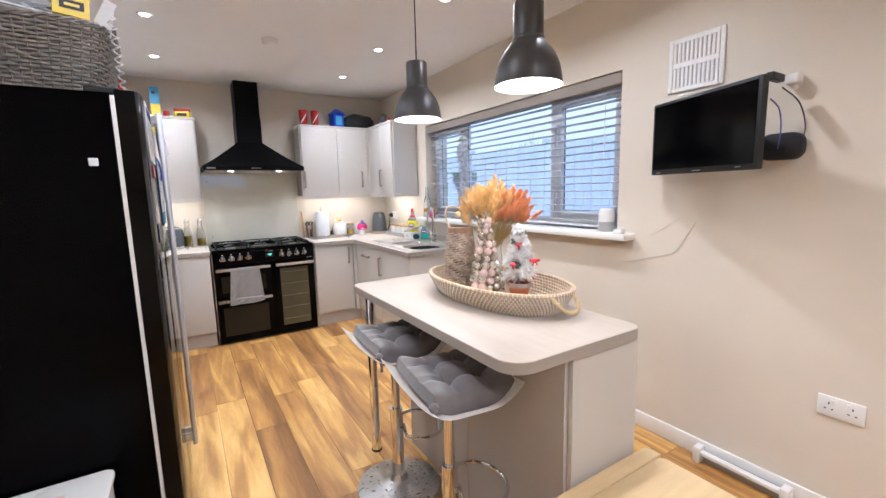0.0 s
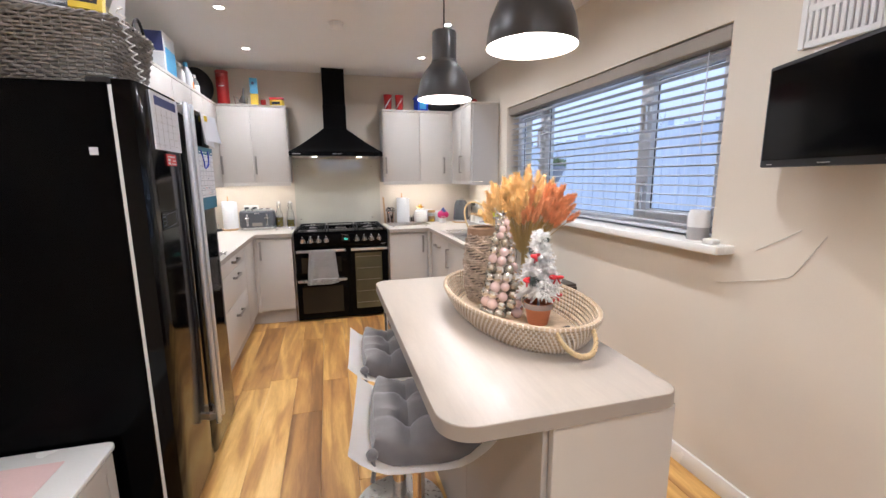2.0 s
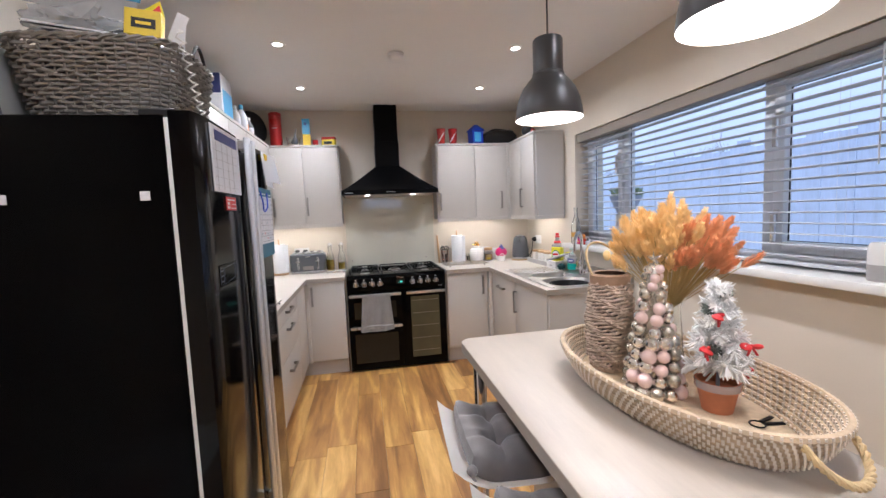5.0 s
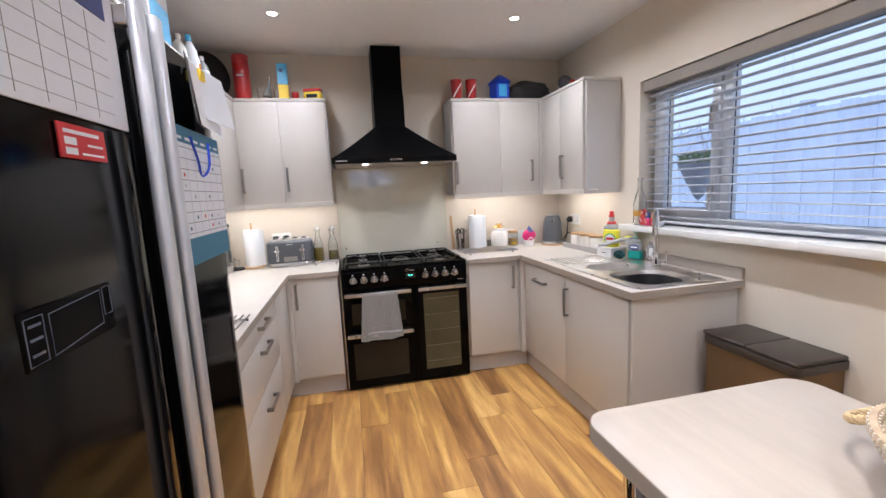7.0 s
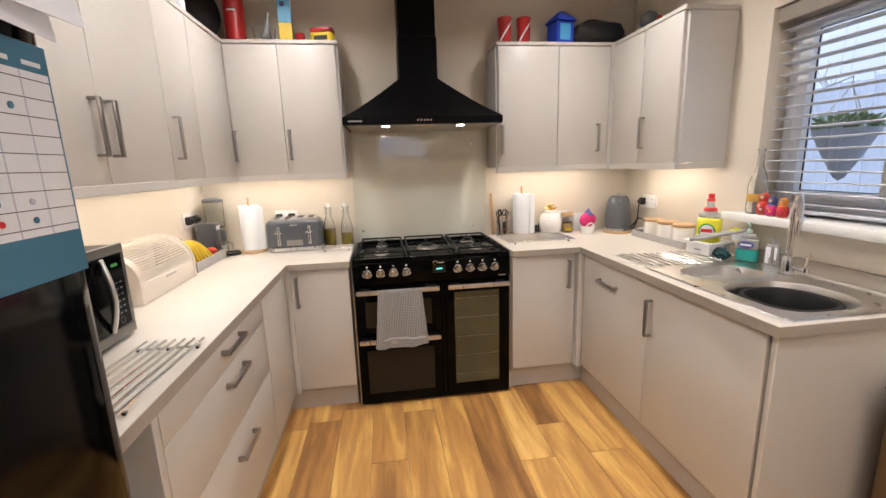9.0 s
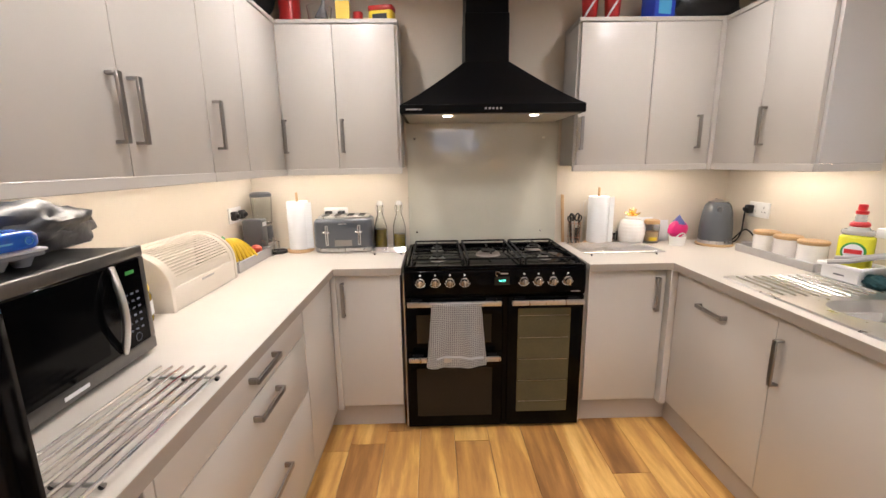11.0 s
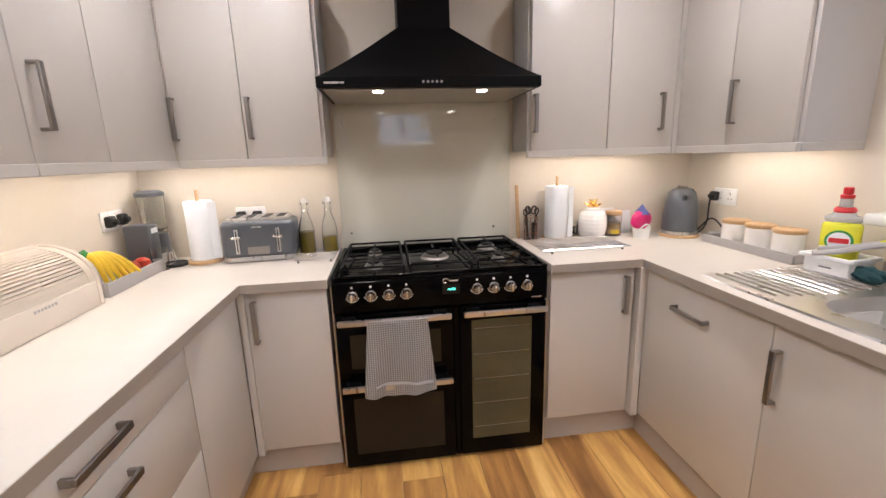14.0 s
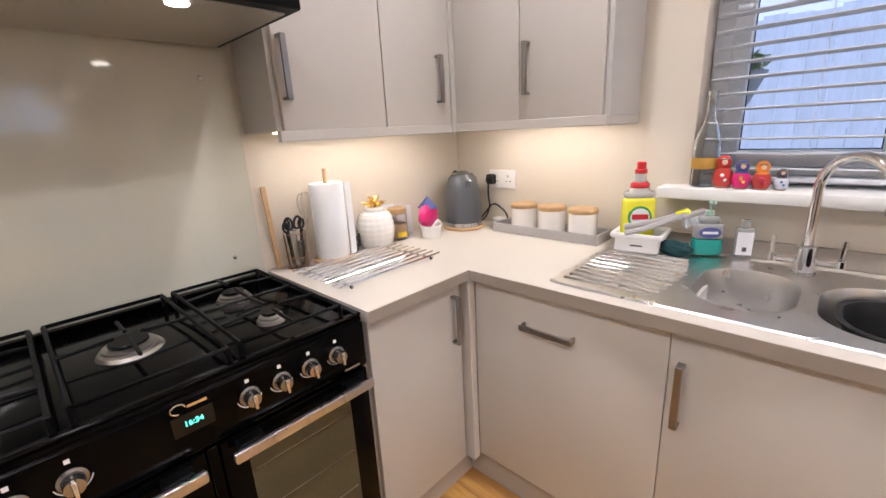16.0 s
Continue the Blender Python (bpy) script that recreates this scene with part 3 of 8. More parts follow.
# high window in the wall behind, seen mirrored in the splashback
win2 = thing("window_2", "white plastic framed window high in the end wall", "window", kind="structure")
part("window_frame", join(*[box(x0, YF - 0.10, z0, x1, YF - 0.04, z1, 0.006, 2) for x0, z0, x1, z1 in ((SX_0 + 0.001, SZ_0 + 0.001, SX_0 + 0.06, SZ_1 - 0.001), (SX_1 - 0.06, SZ_0 + 0.001, SX_1 - 0.001, SZ_1 - 0.001), (SX_0 + 0.06, SZ_0 + 0.001, SX_1 - 0.06, SZ_0 + 0.06), (SX_0 + 0.06, SZ_1 - 0.06, SX_1 - 0.06, SZ_1 - 0.001), (0.98, SZ_0 + 0.06, 1.06, SZ_1 - 0.06))]), "upvc", win2)
for x0, x1 in ((SX_0 + 0.055, 0.985), (1.055, SX_1 - 0.055)):
    g = part("pane", box(x0, YF - 0.072, SZ_0 + 0.055, x1, YF - 0.066, SZ_1 - 0.055, 0), "pane", win2)
    g.visible_shadow = False

# venetian blind
blind = thing("venetian_blind", "pale grey venetian blind with open slats in the window", "blind", pose(2.365, 0, 0))
part("valance", box(-0.045, WY0 + 0.012, 1.985, 0.03, WY1 - 0.012, 2.05, 0.004), "valance", blind, "greige blind valance")
part("bottom_rail", box(-0.024, WY0 + 0.02, 1.150, 0.024, WY1 - 0.02, 1.166, 0.004), "slat", blind)
sl = bmesh.new()
pr = [(-0.024, -0.0030), (-0.012, 0.0004), (0.0, 0.0014), (0.012, 0.0004), (0.024, -0.0030)]
vs = [[sl.verts.new((x, y, z)) for x, z in pr] + [sl.verts.new((x, y, z - 0.0022)) for x, z in reversed(pr)] for y in (WY0 + 0.02, WY1 - 0.02)]
for i in range(10):
    sl.faces.new((vs[0][i], vs[0][(i + 1) % 10], vs[1][(i + 1) % 10], vs[1][i]))
sl.faces.new(vs[0][::-1])
sl.faces.new(vs[1])
bmesh.ops.recalc_face_normals(sl, faces=sl.faces)
slat_mesh = to_mesh("slat", sl, M["slat"], 60)
for i in range(17):
    s = new("slat", slat_mesh)
    s.parent = blind
    s.matrix_local = pose(0, 0, 1.192 + i * 0.0478, 0, 6, 0)
for y in (1.95, 2.55, 3.05, 3.65):
    for x in (-0.024, 0.024):
        part("ladder_cord", tube([(x, y, 1.16), (x, y, 1.99)], 0.0006, 5), "slat", blind)
part("tilt_wand", tube([(-0.05, 1.80, 1.97), (-0.052, 1.80, 1.55)], 0.003, 6), "slat", blind)

# downlights, smoke alarm
for sx, sy in SPOTS:
    # the added, unseen spots get a fixture too
    d = thing("downlight", "round recessed ceiling downlight, switched on", "downlight", pose(sx, sy, CEIL), "ceiling downlights")
    part("bezel", lathe([(0.0262, -0.0005), (0.0262, -0.003), (0.034, -0.0065), (0.043, -0.005), (0.045, -0.0005)], 24), "gloss", d)
    part("lens", cyl(0.026, -0.004, -0.001, 20), "spotglow", d, "glowing lens")
sm = thing("smoke_alarm", "round white smoke alarm on the ceiling", "smoke alarm", pose(0.781, 3.50, CEIL))
part("base", cyl(0.056, -0.012, -0.0005, 28, 0.002), "white", sm)
part("cover", lathe([(0, -0.040), (0.036, -0.039), (0.046, -0.032), (0.050, -0.020), (0.050, -0.012), (0, -0.012)], 28), "white", sm)


# ---- kitchen units ----
def d_handle(length=0.175, out=0.032):
    """A flat D handle, upright, its foot at z 0, standing out towards -y."""
    w, t = 0.018, 0.009
    return join(box(-w / 2, -out, 0, w / 2, -out + t, length, 0.0015), box(-w / 2, -out + t, 0, w / 2, 0, t, 0.0012), box(-w / 2, -out + t, length - t, w / 2, 0, length, 0.0012))


def door(parent, x0, x1, z0, z1, handle=None, name="door", y=0.0):
    """A slab door with its front at y; handle: (x, z, upright)."""
    d = part(name, box(x0 + 0.0012, y, z0 + 0.0006, x1 - 0.0012, y + 0.019, z1 - 0.0006, 0.0012, 2), "cab", parent)
    if handle:
        hx, hz, up = handle
        h = d_handle() if up else at(d_handle(), 0.0875, 0, 0, 0, -90, 0)
        part("handle", at(h, hx, y, hz), "nickel", d, "brushed nickel bar handle")
    return d


def base_unit(label, m, w, fronts, depth=0.56, group="base units", top=0.866):
    """A floor cabinet: front at local y 0, plinth set back, fronts as (x0, x1, z0, z1, handle, name)."""
    u = thing("base_cabinet", label, "cabinet", m, group)
    part("body", box(0.001, 0.0205, 0.135, w - 0.001, depth, top, 0.001), "cabside", u)
    for x0, x1, z0, z1, hd, nm in fronts:
        door(u, x0, x1, z0, z1, hd, nm)
    return u


def wall_unit(label, m, w, fronts, depth=0.285):
    u = thing("wall_cabinet", label, "cabinet", m, "wall units")
    part("body", box(0.001, 0.0205, 1.383, w - 0.001, depth, 2.112, 0.001), "cabside", u)
    part("cornice", box(0, -0.004, 2.114, w, depth, 2.136, 0.003), "cab", u)
    part("pelmet", box(0, -0.002, 1.352, w, 0.0202, 1.3848, 0.002), "cab", u)
    part("light_strip", box(0.04, depth * 0.5 - 0.012, 1.377, w - 0.08, depth * 0.5 + 0.012, 1.3825, 0.001), "stripglow", u, "glowing warm light strip")
    for x0, x1, hx in fronts:
        door(u, x0, x1, 1.384, 2.112, (hx, 1.468, True) if hx is not None else None)
    return u


YD, XD, LD = 4.456, 1.688, -0.046   # door faces of the three runs
BACK, RIGHT, LEFT = (lambda x: pose(x, YD, 0)), (lambda y: pose(XD, y, 0, 0, 0, -90)), (lambda y: pose(LD, y, 0, 0, 0, 90))
base_unit("stone grey base cabinet with one door beside the cooker", BACK(-0.035), 0.333, [(0.014, 0.333, 0.15, 0.865, (0.047, 0.655, True), "door")])
base_unit("stone grey base cabinet with one door beside the cooker", BACK(1.247), 0.430, [(0.004, 0.392, 0.15, 0.865, (0.352, 0.655, True), "door")])
base_unit("stone grey integrated appliance front with a level handle", RIGHT(4.44), 0.628, [(0.012, 0.628, 0.15, 0.865, (0.295, 0.757, False), "door")], 0.6)
base_unit("stone grey sink cabinet with one door", RIGHT(3.812), 0.627, [(0, 0.602, 0.15, 0.865, (0.030, 0.612, True), "door")], 0.6, top=0.735)
part("end_panel", box(0.612, 0.004, 0.004, 0.632, 0.612, 0.866, 0.002), "cab", bpy.data.objects["base_cabinet.003"])
part("front_rail", box(0.001, 0.0205, 0.736, 0.611, 0.040, 0.866, 0.001), "cabside", bpy.data.objects["base_cabinet.003"])
base_unit("stone grey corner filler cabinet below the worktop", LEFT(4.005), 0.43, [(0, 0.43, 0.15, 0.865, None, "door")])
drawers = [(0, 0.88, 0.757, 0.865, (0.478, 0.822, False), "drawer"), (0, 0.88, 0.515, 0.755, (0.480, 0.703, False), "drawer"), (0, 0.88, 0.15, 0.513, (0.490, 0.412, False), "drawer")]
base_unit("stone grey three drawer base cabinet", LEFT(3.123), 0.88, drawers)
shelf_unit = thing("open_shelf_unit", "narrow open base shelf between fridge and drawers", "shelf unit", LEFT(2.905), "base units")
part("side_panel", box(0.19, 0.0, 0.135, 0.216, 0.56, 0.866, 0.002), "cab", shelf_unit)
part("side_panel", box(0.002, 0.0, 0.135, 0.020, 0.56, 0.866, 0.002), "cab", shelf_unit)
part("back_panel", box(0.0205, 0.54, 0.135, 0.1895, 0.56, 0.866, 0.001), "cabside", shelf_unit)
for z in (0.137, 0.37, 0.61):
    part("shelf", box(0.0205, 0.01, z, 0.1895, 0.539, z + 0.018, 0.001), "cab", shelf_unit)
for nm, b in (("plinth_back_left", box(-0.10, 4.505, 0.003, 0.297, 4.522, 0.134, 0.002)), ("plinth_back_right", box(1.250, 4.505, 0.003, 1.728, 4.522, 0.134, 0.002)),
              ("plinth_right", box(1.728, 3.20, 0.003, 1.745, 4.522, 0.134, 0.002)), ("plinth_left", box(-0.117, 2.91, 0.003, -0.100, 4.522, 0.134, 0.002))):
    solid(nm, b, "plinth", "stone grey plinth board below the cabinets", "plinth", kind="structure")

for nm, b in (("corner_post_left", box(-0.046, 4.440, 0.135, -0.020, 4.50, 0.866, 0.001)), ("corner_post_right", box(1.655, 4.4285, 0.135, 1.6885, 4.50, 0.866, 0.001)),
              ("corner_post_upper_left", box(-0.3255, 4.774, 1.352, -0.3235, 4.80, 2.136, 0.0005)), ("corner_post_upper_right", box(1.997, 4.774, 1.352, 2.022, 4.80, 2.136, 0.001))):
    solid(nm, b, "cab", "stone grey corner post between two cabinets", "corner post", kind="structure")
wall_unit("stone grey two door wall cabinet beside the hood", pose(-0.325, 4.78, 0), 0.628, [(0.0, 0.288, 0.013), (0.290, 0.612, 0.318)], 0.245)
wall_unit("stone grey two door wall cabinet beside the hood", pose(1.247, 4.78, 0), 0.763, [(0.014, 0.404, 0.033), (0.406, 0.748, 0.676)], 0.245)
u = wall_unit("stone grey wall cabinet at the window end", pose(2.018, 4.78, 0, 0, 0, -90), 0.645, [(0.008, 0.315, None), (0.317, 0.628, 0.352)])
part("end_pelmet", box(0.627, 0.0206, 1.352, 0.645, 0.284, 1.3825, 0.002), "cab", u)
wall_unit("stone grey wall cabinet in the corner over the bread bin", pose(-0.325, 4.022, 0, 0, 0, 90), 0.755, [(0.0, 0.30, 0.045), (0.302, 0.745, None)], 0.30)
wall_unit("stone grey two door wall cabinet over the microwave", pose(-0.325, 3.205, 0, 0, 0, 90), 0.815, [(0.0, 0.392, 0.356), (0.394, 0.813, 0.430)], 0.30)
wall_unit("stone grey wall cabinet beside the fridge", pose(-0.325, 2.905, 0, 0, 0, 90), 0.298, [(0.0, 0.296, 0.26)], 0.30)

# worktops
wt = thing("worktop", "cream laminate worktop with a greige edge", "worktop", group="worktops")
part("slab", prism([(XL + 0.002, 2.905), (-0.028, 2.905), (-0.028, 4.434), (0.306, 4.434), (0.306, YB - 0.002), (XL + 0.002, YB - 0.002)], 0.870, 0.906, 0.002), "top", wt)
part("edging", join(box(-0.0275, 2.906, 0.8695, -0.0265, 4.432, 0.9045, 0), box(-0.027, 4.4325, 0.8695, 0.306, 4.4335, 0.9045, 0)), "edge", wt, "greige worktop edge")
wr = thing("worktop", "cream laminate worktop round the sink corner", "worktop", group="worktops")
HX0, HX1, HY0, HY1 = 1.755, 2.15, 3.205, 3.85
plate = bmesh.new()
cut = []
for lp in ([(1.244, 4.434), (1.664, 4.434), (1.664, 3.155), (XR - 0.002, 3.155), (XR - 0.002, YB - 0.002), (1.244, YB - 0.002)], rounded(HX0, HY0, HX1, HY1, 0.03, 3)):
    vs = [plate.verts.new((x, y, 0.870)) for x, y in lp]
    cut += [plate.edges.new((vs[i], vs[(i + 1) % len(vs)])) for i in range(len(vs))]
bmesh.ops.triangle_fill(plate, use_beauty=True, use_dissolve=False, edges=cut)
got = bmesh.ops.extrude_face_region(plate, geom=plate.faces[:])
bmesh.ops.translate(plate, vec=(0, 0, 0.036), verts=[v for v in got["geom"] if isinstance(v, bmesh.types.BMVert)])
bmesh.ops.recalc_face_normals(plate, faces=plate.faces)
part("slab", plate, "top", wr)
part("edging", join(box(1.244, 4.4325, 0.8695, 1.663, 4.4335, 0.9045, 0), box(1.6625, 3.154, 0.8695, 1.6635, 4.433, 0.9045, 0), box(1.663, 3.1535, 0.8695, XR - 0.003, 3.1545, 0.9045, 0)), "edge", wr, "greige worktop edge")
solid("upstand", box(XR - 0.018, 3.157, 0.907, XR - 0.001, 4.0, 0.965, 0.002), "edge", "greige laminate upstand along the sink wall", "upstand", kind="structure")
solid("splashback", box(0.318, YB - 0.008, 0.912, 1.232, YB - 0.001, 1.660, 0.001), "splash", "pale grey glass splashback behind the cooker", "splashback", kind="structure")
for sx in (0.365, 1.14):
    for sz in (0.985, 1.55):
        solid("screw_cap", at(lathe([(0, 0.006), (0.006, 0.005), (0.008, 0.0), (0, 0)], 14), sx, YB - 0.0085, sz, 90), "chrome", "small chrome screw cap on the splashback", "screw cap", group="splashback screw caps")

# ---- range cooker ----
ck = thing("range_cooker", "black gas range cooker with two ovens and steel handles", "cooker", pose(0.318, 4.447, 0))
CW = 0.914
part("body", box(0, 0.022, 0.012, CW, 0.575, 0.872, 0.004), "blackm", ck)
part("side_trim", box(-0.006, 0.012, 0.02, 0.0, 0.03, 0.87, 0.001), "steel", ck)
part("side_trim", box(CW, 0.012, 0.02, CW + 0.006, 0.03, 0.87, 0.001), "steel", ck)
panel = part("control_panel", box(0, -0.006, 0.752, CW, 0.06, 0.886, 0.010, 3), "black", ck)
part("hob_plate", box(0.0, 0.0, 0.880, CW, 0.575, 0.898, 0.008, 2), "black", ck)
for x0, y0, x1, y1, z1 in ((0.0, 0.0, 0.022, 0.575, 0.908), (CW - 0.022, 0.0, CW, 0.575, 0.908), (0.0225, 0.0, CW - 0.0225, 0.020, 0.908), (0.0225, 0.548, CW - 0.0225, 0.575, 0.912)):
    part("hob_rim", box(x0, y0, 0.897, x1, y1, z1, 0.004), "black", ck)
for kx in (0.082, 0.157, 0.230, 0.303, 0.600, 0.673, 0.746, 0.820):
    k = part("knob", at(lathe([(0, 0.030), (0.015, 0.029), (0.0165, 0.022), (0.017, 0.006), (0.022, 0.004), (0.022, 0)], 20), kx, -0.006, 0.826, 90), "knob", panel, "satin metal control knob")
    part("grip", box(kx - 0.004, -0.046, 0.809, kx + 0.004, -0.035, 0.843, 0.002), "chrome", k)
    part("dial_arc", tube([(kx + 0.027 * math.sin(radians(g)), -0.0066, 0.827 - 0.027 * math.cos(radians(g))) for g in range(-75, 76, 15)], 0.0011, 5), "white", panel)
    part("dial_dot", box(kx - 0.004, -0.0075, 0.858, kx + 0.004, -0.006, 0.866, 0), "white", panel)


def text(name, body, size, m, material, parent=None):
    cu = bpy.data.curves.new(name, "FONT")
    cu.body, cu.size, cu.align_x, cu.align_y, cu.extrude = body, size, "CENTER", "CENTER", 0.0003
    tmp = bpy.data.objects.new("tmp", cu)
    scene.collection.objects.link(tmp)
    bpy.context.view_layer.update()
    me = bpy.data.meshes.new_from_object(tmp.evaluated_get(bpy.context.evaluated_depsgraph_get()))
    bpy.data.objects.remove(tmp)
    me.materials.clear()
    me.materials.append(M[material])
    ob = new(name, me)
    if parent is not None:
        ob.parent = parent
    ob.matrix_local = m
    return ob


disp = part("clock_display", box(0.452, -0.0075, 0.806, 0.528, -0.0055, 0.850, 0.0005), "oven", panel)
text("clock_digits", "16:34", 0.016, pose(0.490, -0.0085, 0.829, 90), "display", disp)
part("badge", join(at(tube([(0.013 * math.cos(a / 12 * 6.28), 0, 0.010 * math.sin(a / 12 * 6.28)) for a in range(10)], 0.0016, 6), 0.468, -0.0075, 0.866), box(0.484, -0.0075, 0.862, 0.520, -0.006, 0.868, 0)), "chrome", panel, "plain silver badge")
part("legend", box(0.84, -0.0075, 0.766, 0.885, -0.006, 0.770, 0), "steel", panel)


def oven_door(x0, x1, z0, z1, wx0, wx1, wz0, wz1, see):
    d = part("oven_door", box(x0, -0.002, z0, x1, 0.021, z1, 0.004, 2), "black", ck)
    part("door_window", box(wx0, -0.0045, wz0, wx1, -0.001, wz1, 0.001), "ovenin" if see else "oven", d, "tinted oven glass")
    if see:
        for k in range(5):
            zz = wz0 + 0.06 + k * (wz1 - wz0 - 0.1) / 4
            part("oven_rack", box(wx0 + 0.01, -0.0062, zz, wx1 - 0.01, -0.0046, zz + 0.0025, 0), "nickel", d)
    h = part("handle", box(x0 + 0.012, -0.052, z1 - 0.034, x1 - 0.012, -0.036, z1 - 0.008, 0.005, 2), "steel", d, "polished steel bar handle")
    for hx in (x0 + 0.03, x1 - 0.085):
        part("bracket", box(hx, -0.037, z1 - 0.032, hx + 0.055, 0, z1 - 0.006, 0.004), "blackm", h)


oven_door(0.004, 0.496, 0.452, 0.744, 0.058, 0.44, 0.50, 0.655, False)
oven_door(0.004, 0.496, 0.020, 0.448, 0.052, 0.446, 0.085, 0.360, False)
oven_door(0.524, 0.910, 0.020, 0.744, 0.575, 0.845, 0.100, 0.680, True)
part("column", box(0.498, 0.002, 0.020, 0.522, 0.021, 0.744, 0.002), "black", ck)
# burners and pan supports
for bx, by, br in ((0.17, 0.17, 0.036), (0.17, 0.42, 0.030), (0.457, 0.29, 0.055), (0.745, 0.17, 0.030), (0.745, 0.42, 0.040)):
    b = part("burner", at(lathe([(0, 0.020), (br * 0.8, 0.020), (br, 0.016), (br, 0.010), (br * 1.15, 0.008), (br * 1.25, 0), (0, 0)], 24), bx, by, 0.898), "nickel", ck, "steel gas burner")
    part("burner_cap", at(cyl(br * 0.75, 0.020, 0.028, 24, 0.002), bx, by, 0.898), "iron", b)
for x0, x1 in ((0.032, 0.308), (0.316, 0.598), (0.606, 0.882)):
    z = 0.932
    q = [tube([(x0 + 0.01, 0.035, z), (x1 - 0.01, 0.035, z), (x1 - 0.01, 0.54, z), (x0 + 0.01, 0.54, z)], 0.0055, 6, True)]
    xm = (x0 + x1) / 2
    for by in ((0.17, 0.42) if x0 != 0.316 else (0.29,)):
        for ang in range(0, 360, 90):
            dx, dy = math.cos(radians(ang)), math.sin(radians(ang))
            reach = 0.128 if dx else (0.128 if x0 != 0.316 else 0.25)
            q.append(tube([(xm + dx * 0.025, by + dy * 0.025, z + 0.006), (xm + dx * reach, by + dy * reach * 0.98, z)], 0.005, 6))
    if x0 != 0.316:
        q.append(tube([(x0 + 0.01, 0.295, z), (x1 - 0.01, 0.295, z)], 0.005, 6))
    for fx in (x0 + 0.01, x1 - 0.01):
        for fy in (0.035, 0.54):
            q.append(tube([(fx, fy, z), (fx, fy, 0.898)], 0.006, 6))
    part("pan_support", join(*q), "iron", ck, "black cast iron pan support")
# tea towel on the oven handle
tw = bmesh.new()
NX, NZ = 26, 30
grid = []
for i in range(NX + 1):
    q = i / NX
    row = []
    for j in range(NZ + 1):
        a = j / NZ * (0.478 + 0.022 * math.sin(q * 2.6 + 0.4))
        drop = max(0.0, a - 0.165)
        u = 0.136 + 0.246 * q + drop * (0.12 * (q - 0.25) - 0.06 * (1 - q))
        if a < 0.13:
            y, z = -0.030, 0.722 - 0.13 + a
        elif a < 0.165:
            k = (a - 0.13) / 0.035 * math.pi
            y, z = -0.044 + 0.014 * math.cos(k), 0.722 + 0.014 * math.sin(k)
        else:
            y, z = -0.058, 0.722 - drop
        slack = min(1, drop * 5)
        y -= slack * (0.009 * math.sin(q * 9.5 + 0.8) + 0.004 * math.sin(q * 23 + a * 9) + 0.010 * math.exp(-((q - 0.16) / 0.05) ** 2))
        z += slack * (0.014 * (0.5 - q) * 0.4 - 0.012 * math.exp(-((q - 0.05) / 0.06) ** 2))
        row.append(tw.verts.new((u, y, z)))
    grid.append(row)
for i in range(NX):
    for j in range(NZ):
        tw.faces.new((grid[i][j], grid[i + 1][j], grid[i + 1][j + 1], grid[i][j + 1]))
bmesh.ops.solidify(tw, geom=tw.faces[:], thickness=0.003)
towel = solid("tea_towel", tw, "check", "grey and white checked tea towel over the oven handle", "tea towel", pose(0.318, 4.447, 0))
# the woven white band follows the cloth near its hem
hem = bmesh.new()
edge = []
for i in range(4, NX):
    p0, p1 = [Vector(tuple(grid_row)) for grid_row in (((0.136 + 0.246 * i / NX + d * (0.12 * (i / NX - 0.25) - 0.06 * (1 - i / NX))), -0.0645 - (0.009 * math.sin(i / NX * 9.5 + 0.8) + 0.004 * math.sin(i / NX * 23 + (d + 0.165) * 9) + 0.010 * math.exp(-((i / NX - 0.16) / 0.05) ** 2)), 0.722 - d + 0.0056 * (0.5 - i / NX)) for d in (0.268, 0.280))]
    edge.append([hem.verts.new(p) for p in (p0, p1)])
for a, b in zip(edge, edge[1:]):
    hem.faces.new((a[0], b[0], b[1], a[1]))
bmesh.ops.solidify(hem, geom=hem.faces[:], thickness=-0.0015)
part("stripe", hem, "tissue", towel, "white woven band")

# ---- hood ----
hood = thing("cooker_hood", "matt black chimney cooker hood over the range", "cooker hood", pose(0.767, 0, 0))
HW = 0.447
part("rim", join(box(-HW, 4.522, 1.640, HW, 5.020, 1.682, 0.003), ), "blackm", hood)
can = bmesh.new()
lo = [(-HW + 0.004, 4.53), (HW - 0.004, 4.53), (HW - 0.004, 5.02), (-HW + 0.004, 5.02)]
hi = [(-0.118, 4.775), (0.118, 4.775), (0.118, 5.02), (-0.118, 5.02)]
rings = []
for s in range(9):
    k = s / 8
    e = k ** 1.12
    rings.append([can.verts.new((a[0] + (b[0] - a[0]) * k, a[1] + (b[1] - a[1]) * k, 1.683 + 0.240 * e)) for a, b in zip(lo, hi)])
for a, b in zip(rings, rings[1:]):
    for i in range(4):
        can.faces.new((a[i], a[(i + 1) % 4], b[(i + 1) % 4], b[i]))
can.faces.new(rings[-1])
bmesh.ops.recalc_face_normals(can, faces=can.faces)
part("canopy", can, "blackm", hood)
part("chimney", box(-0.115, 4.778, 1.915, 0.115, 5.024, 2.16, 0.002), "blackm", hood)
part("chimney_sleeve", box(-0.110, 4.783, 2.16, 0.110, 5.024, CEIL - 0.001, 0.002), "blackm", hood)
fl = part("filter", box(-HW + 0.02, 4.56, 1.636, HW - 0.02, 5.0, 1.642, 0.001), "filter", hood, "pale metal grease filter")
for hx in (-0.215, 0.215):
    part("hood_lens", at(cyl(0.022, -0.004, 0, 18), hx, 4.60, 1.637), "lamplens", fl, "glowing hood lamp")
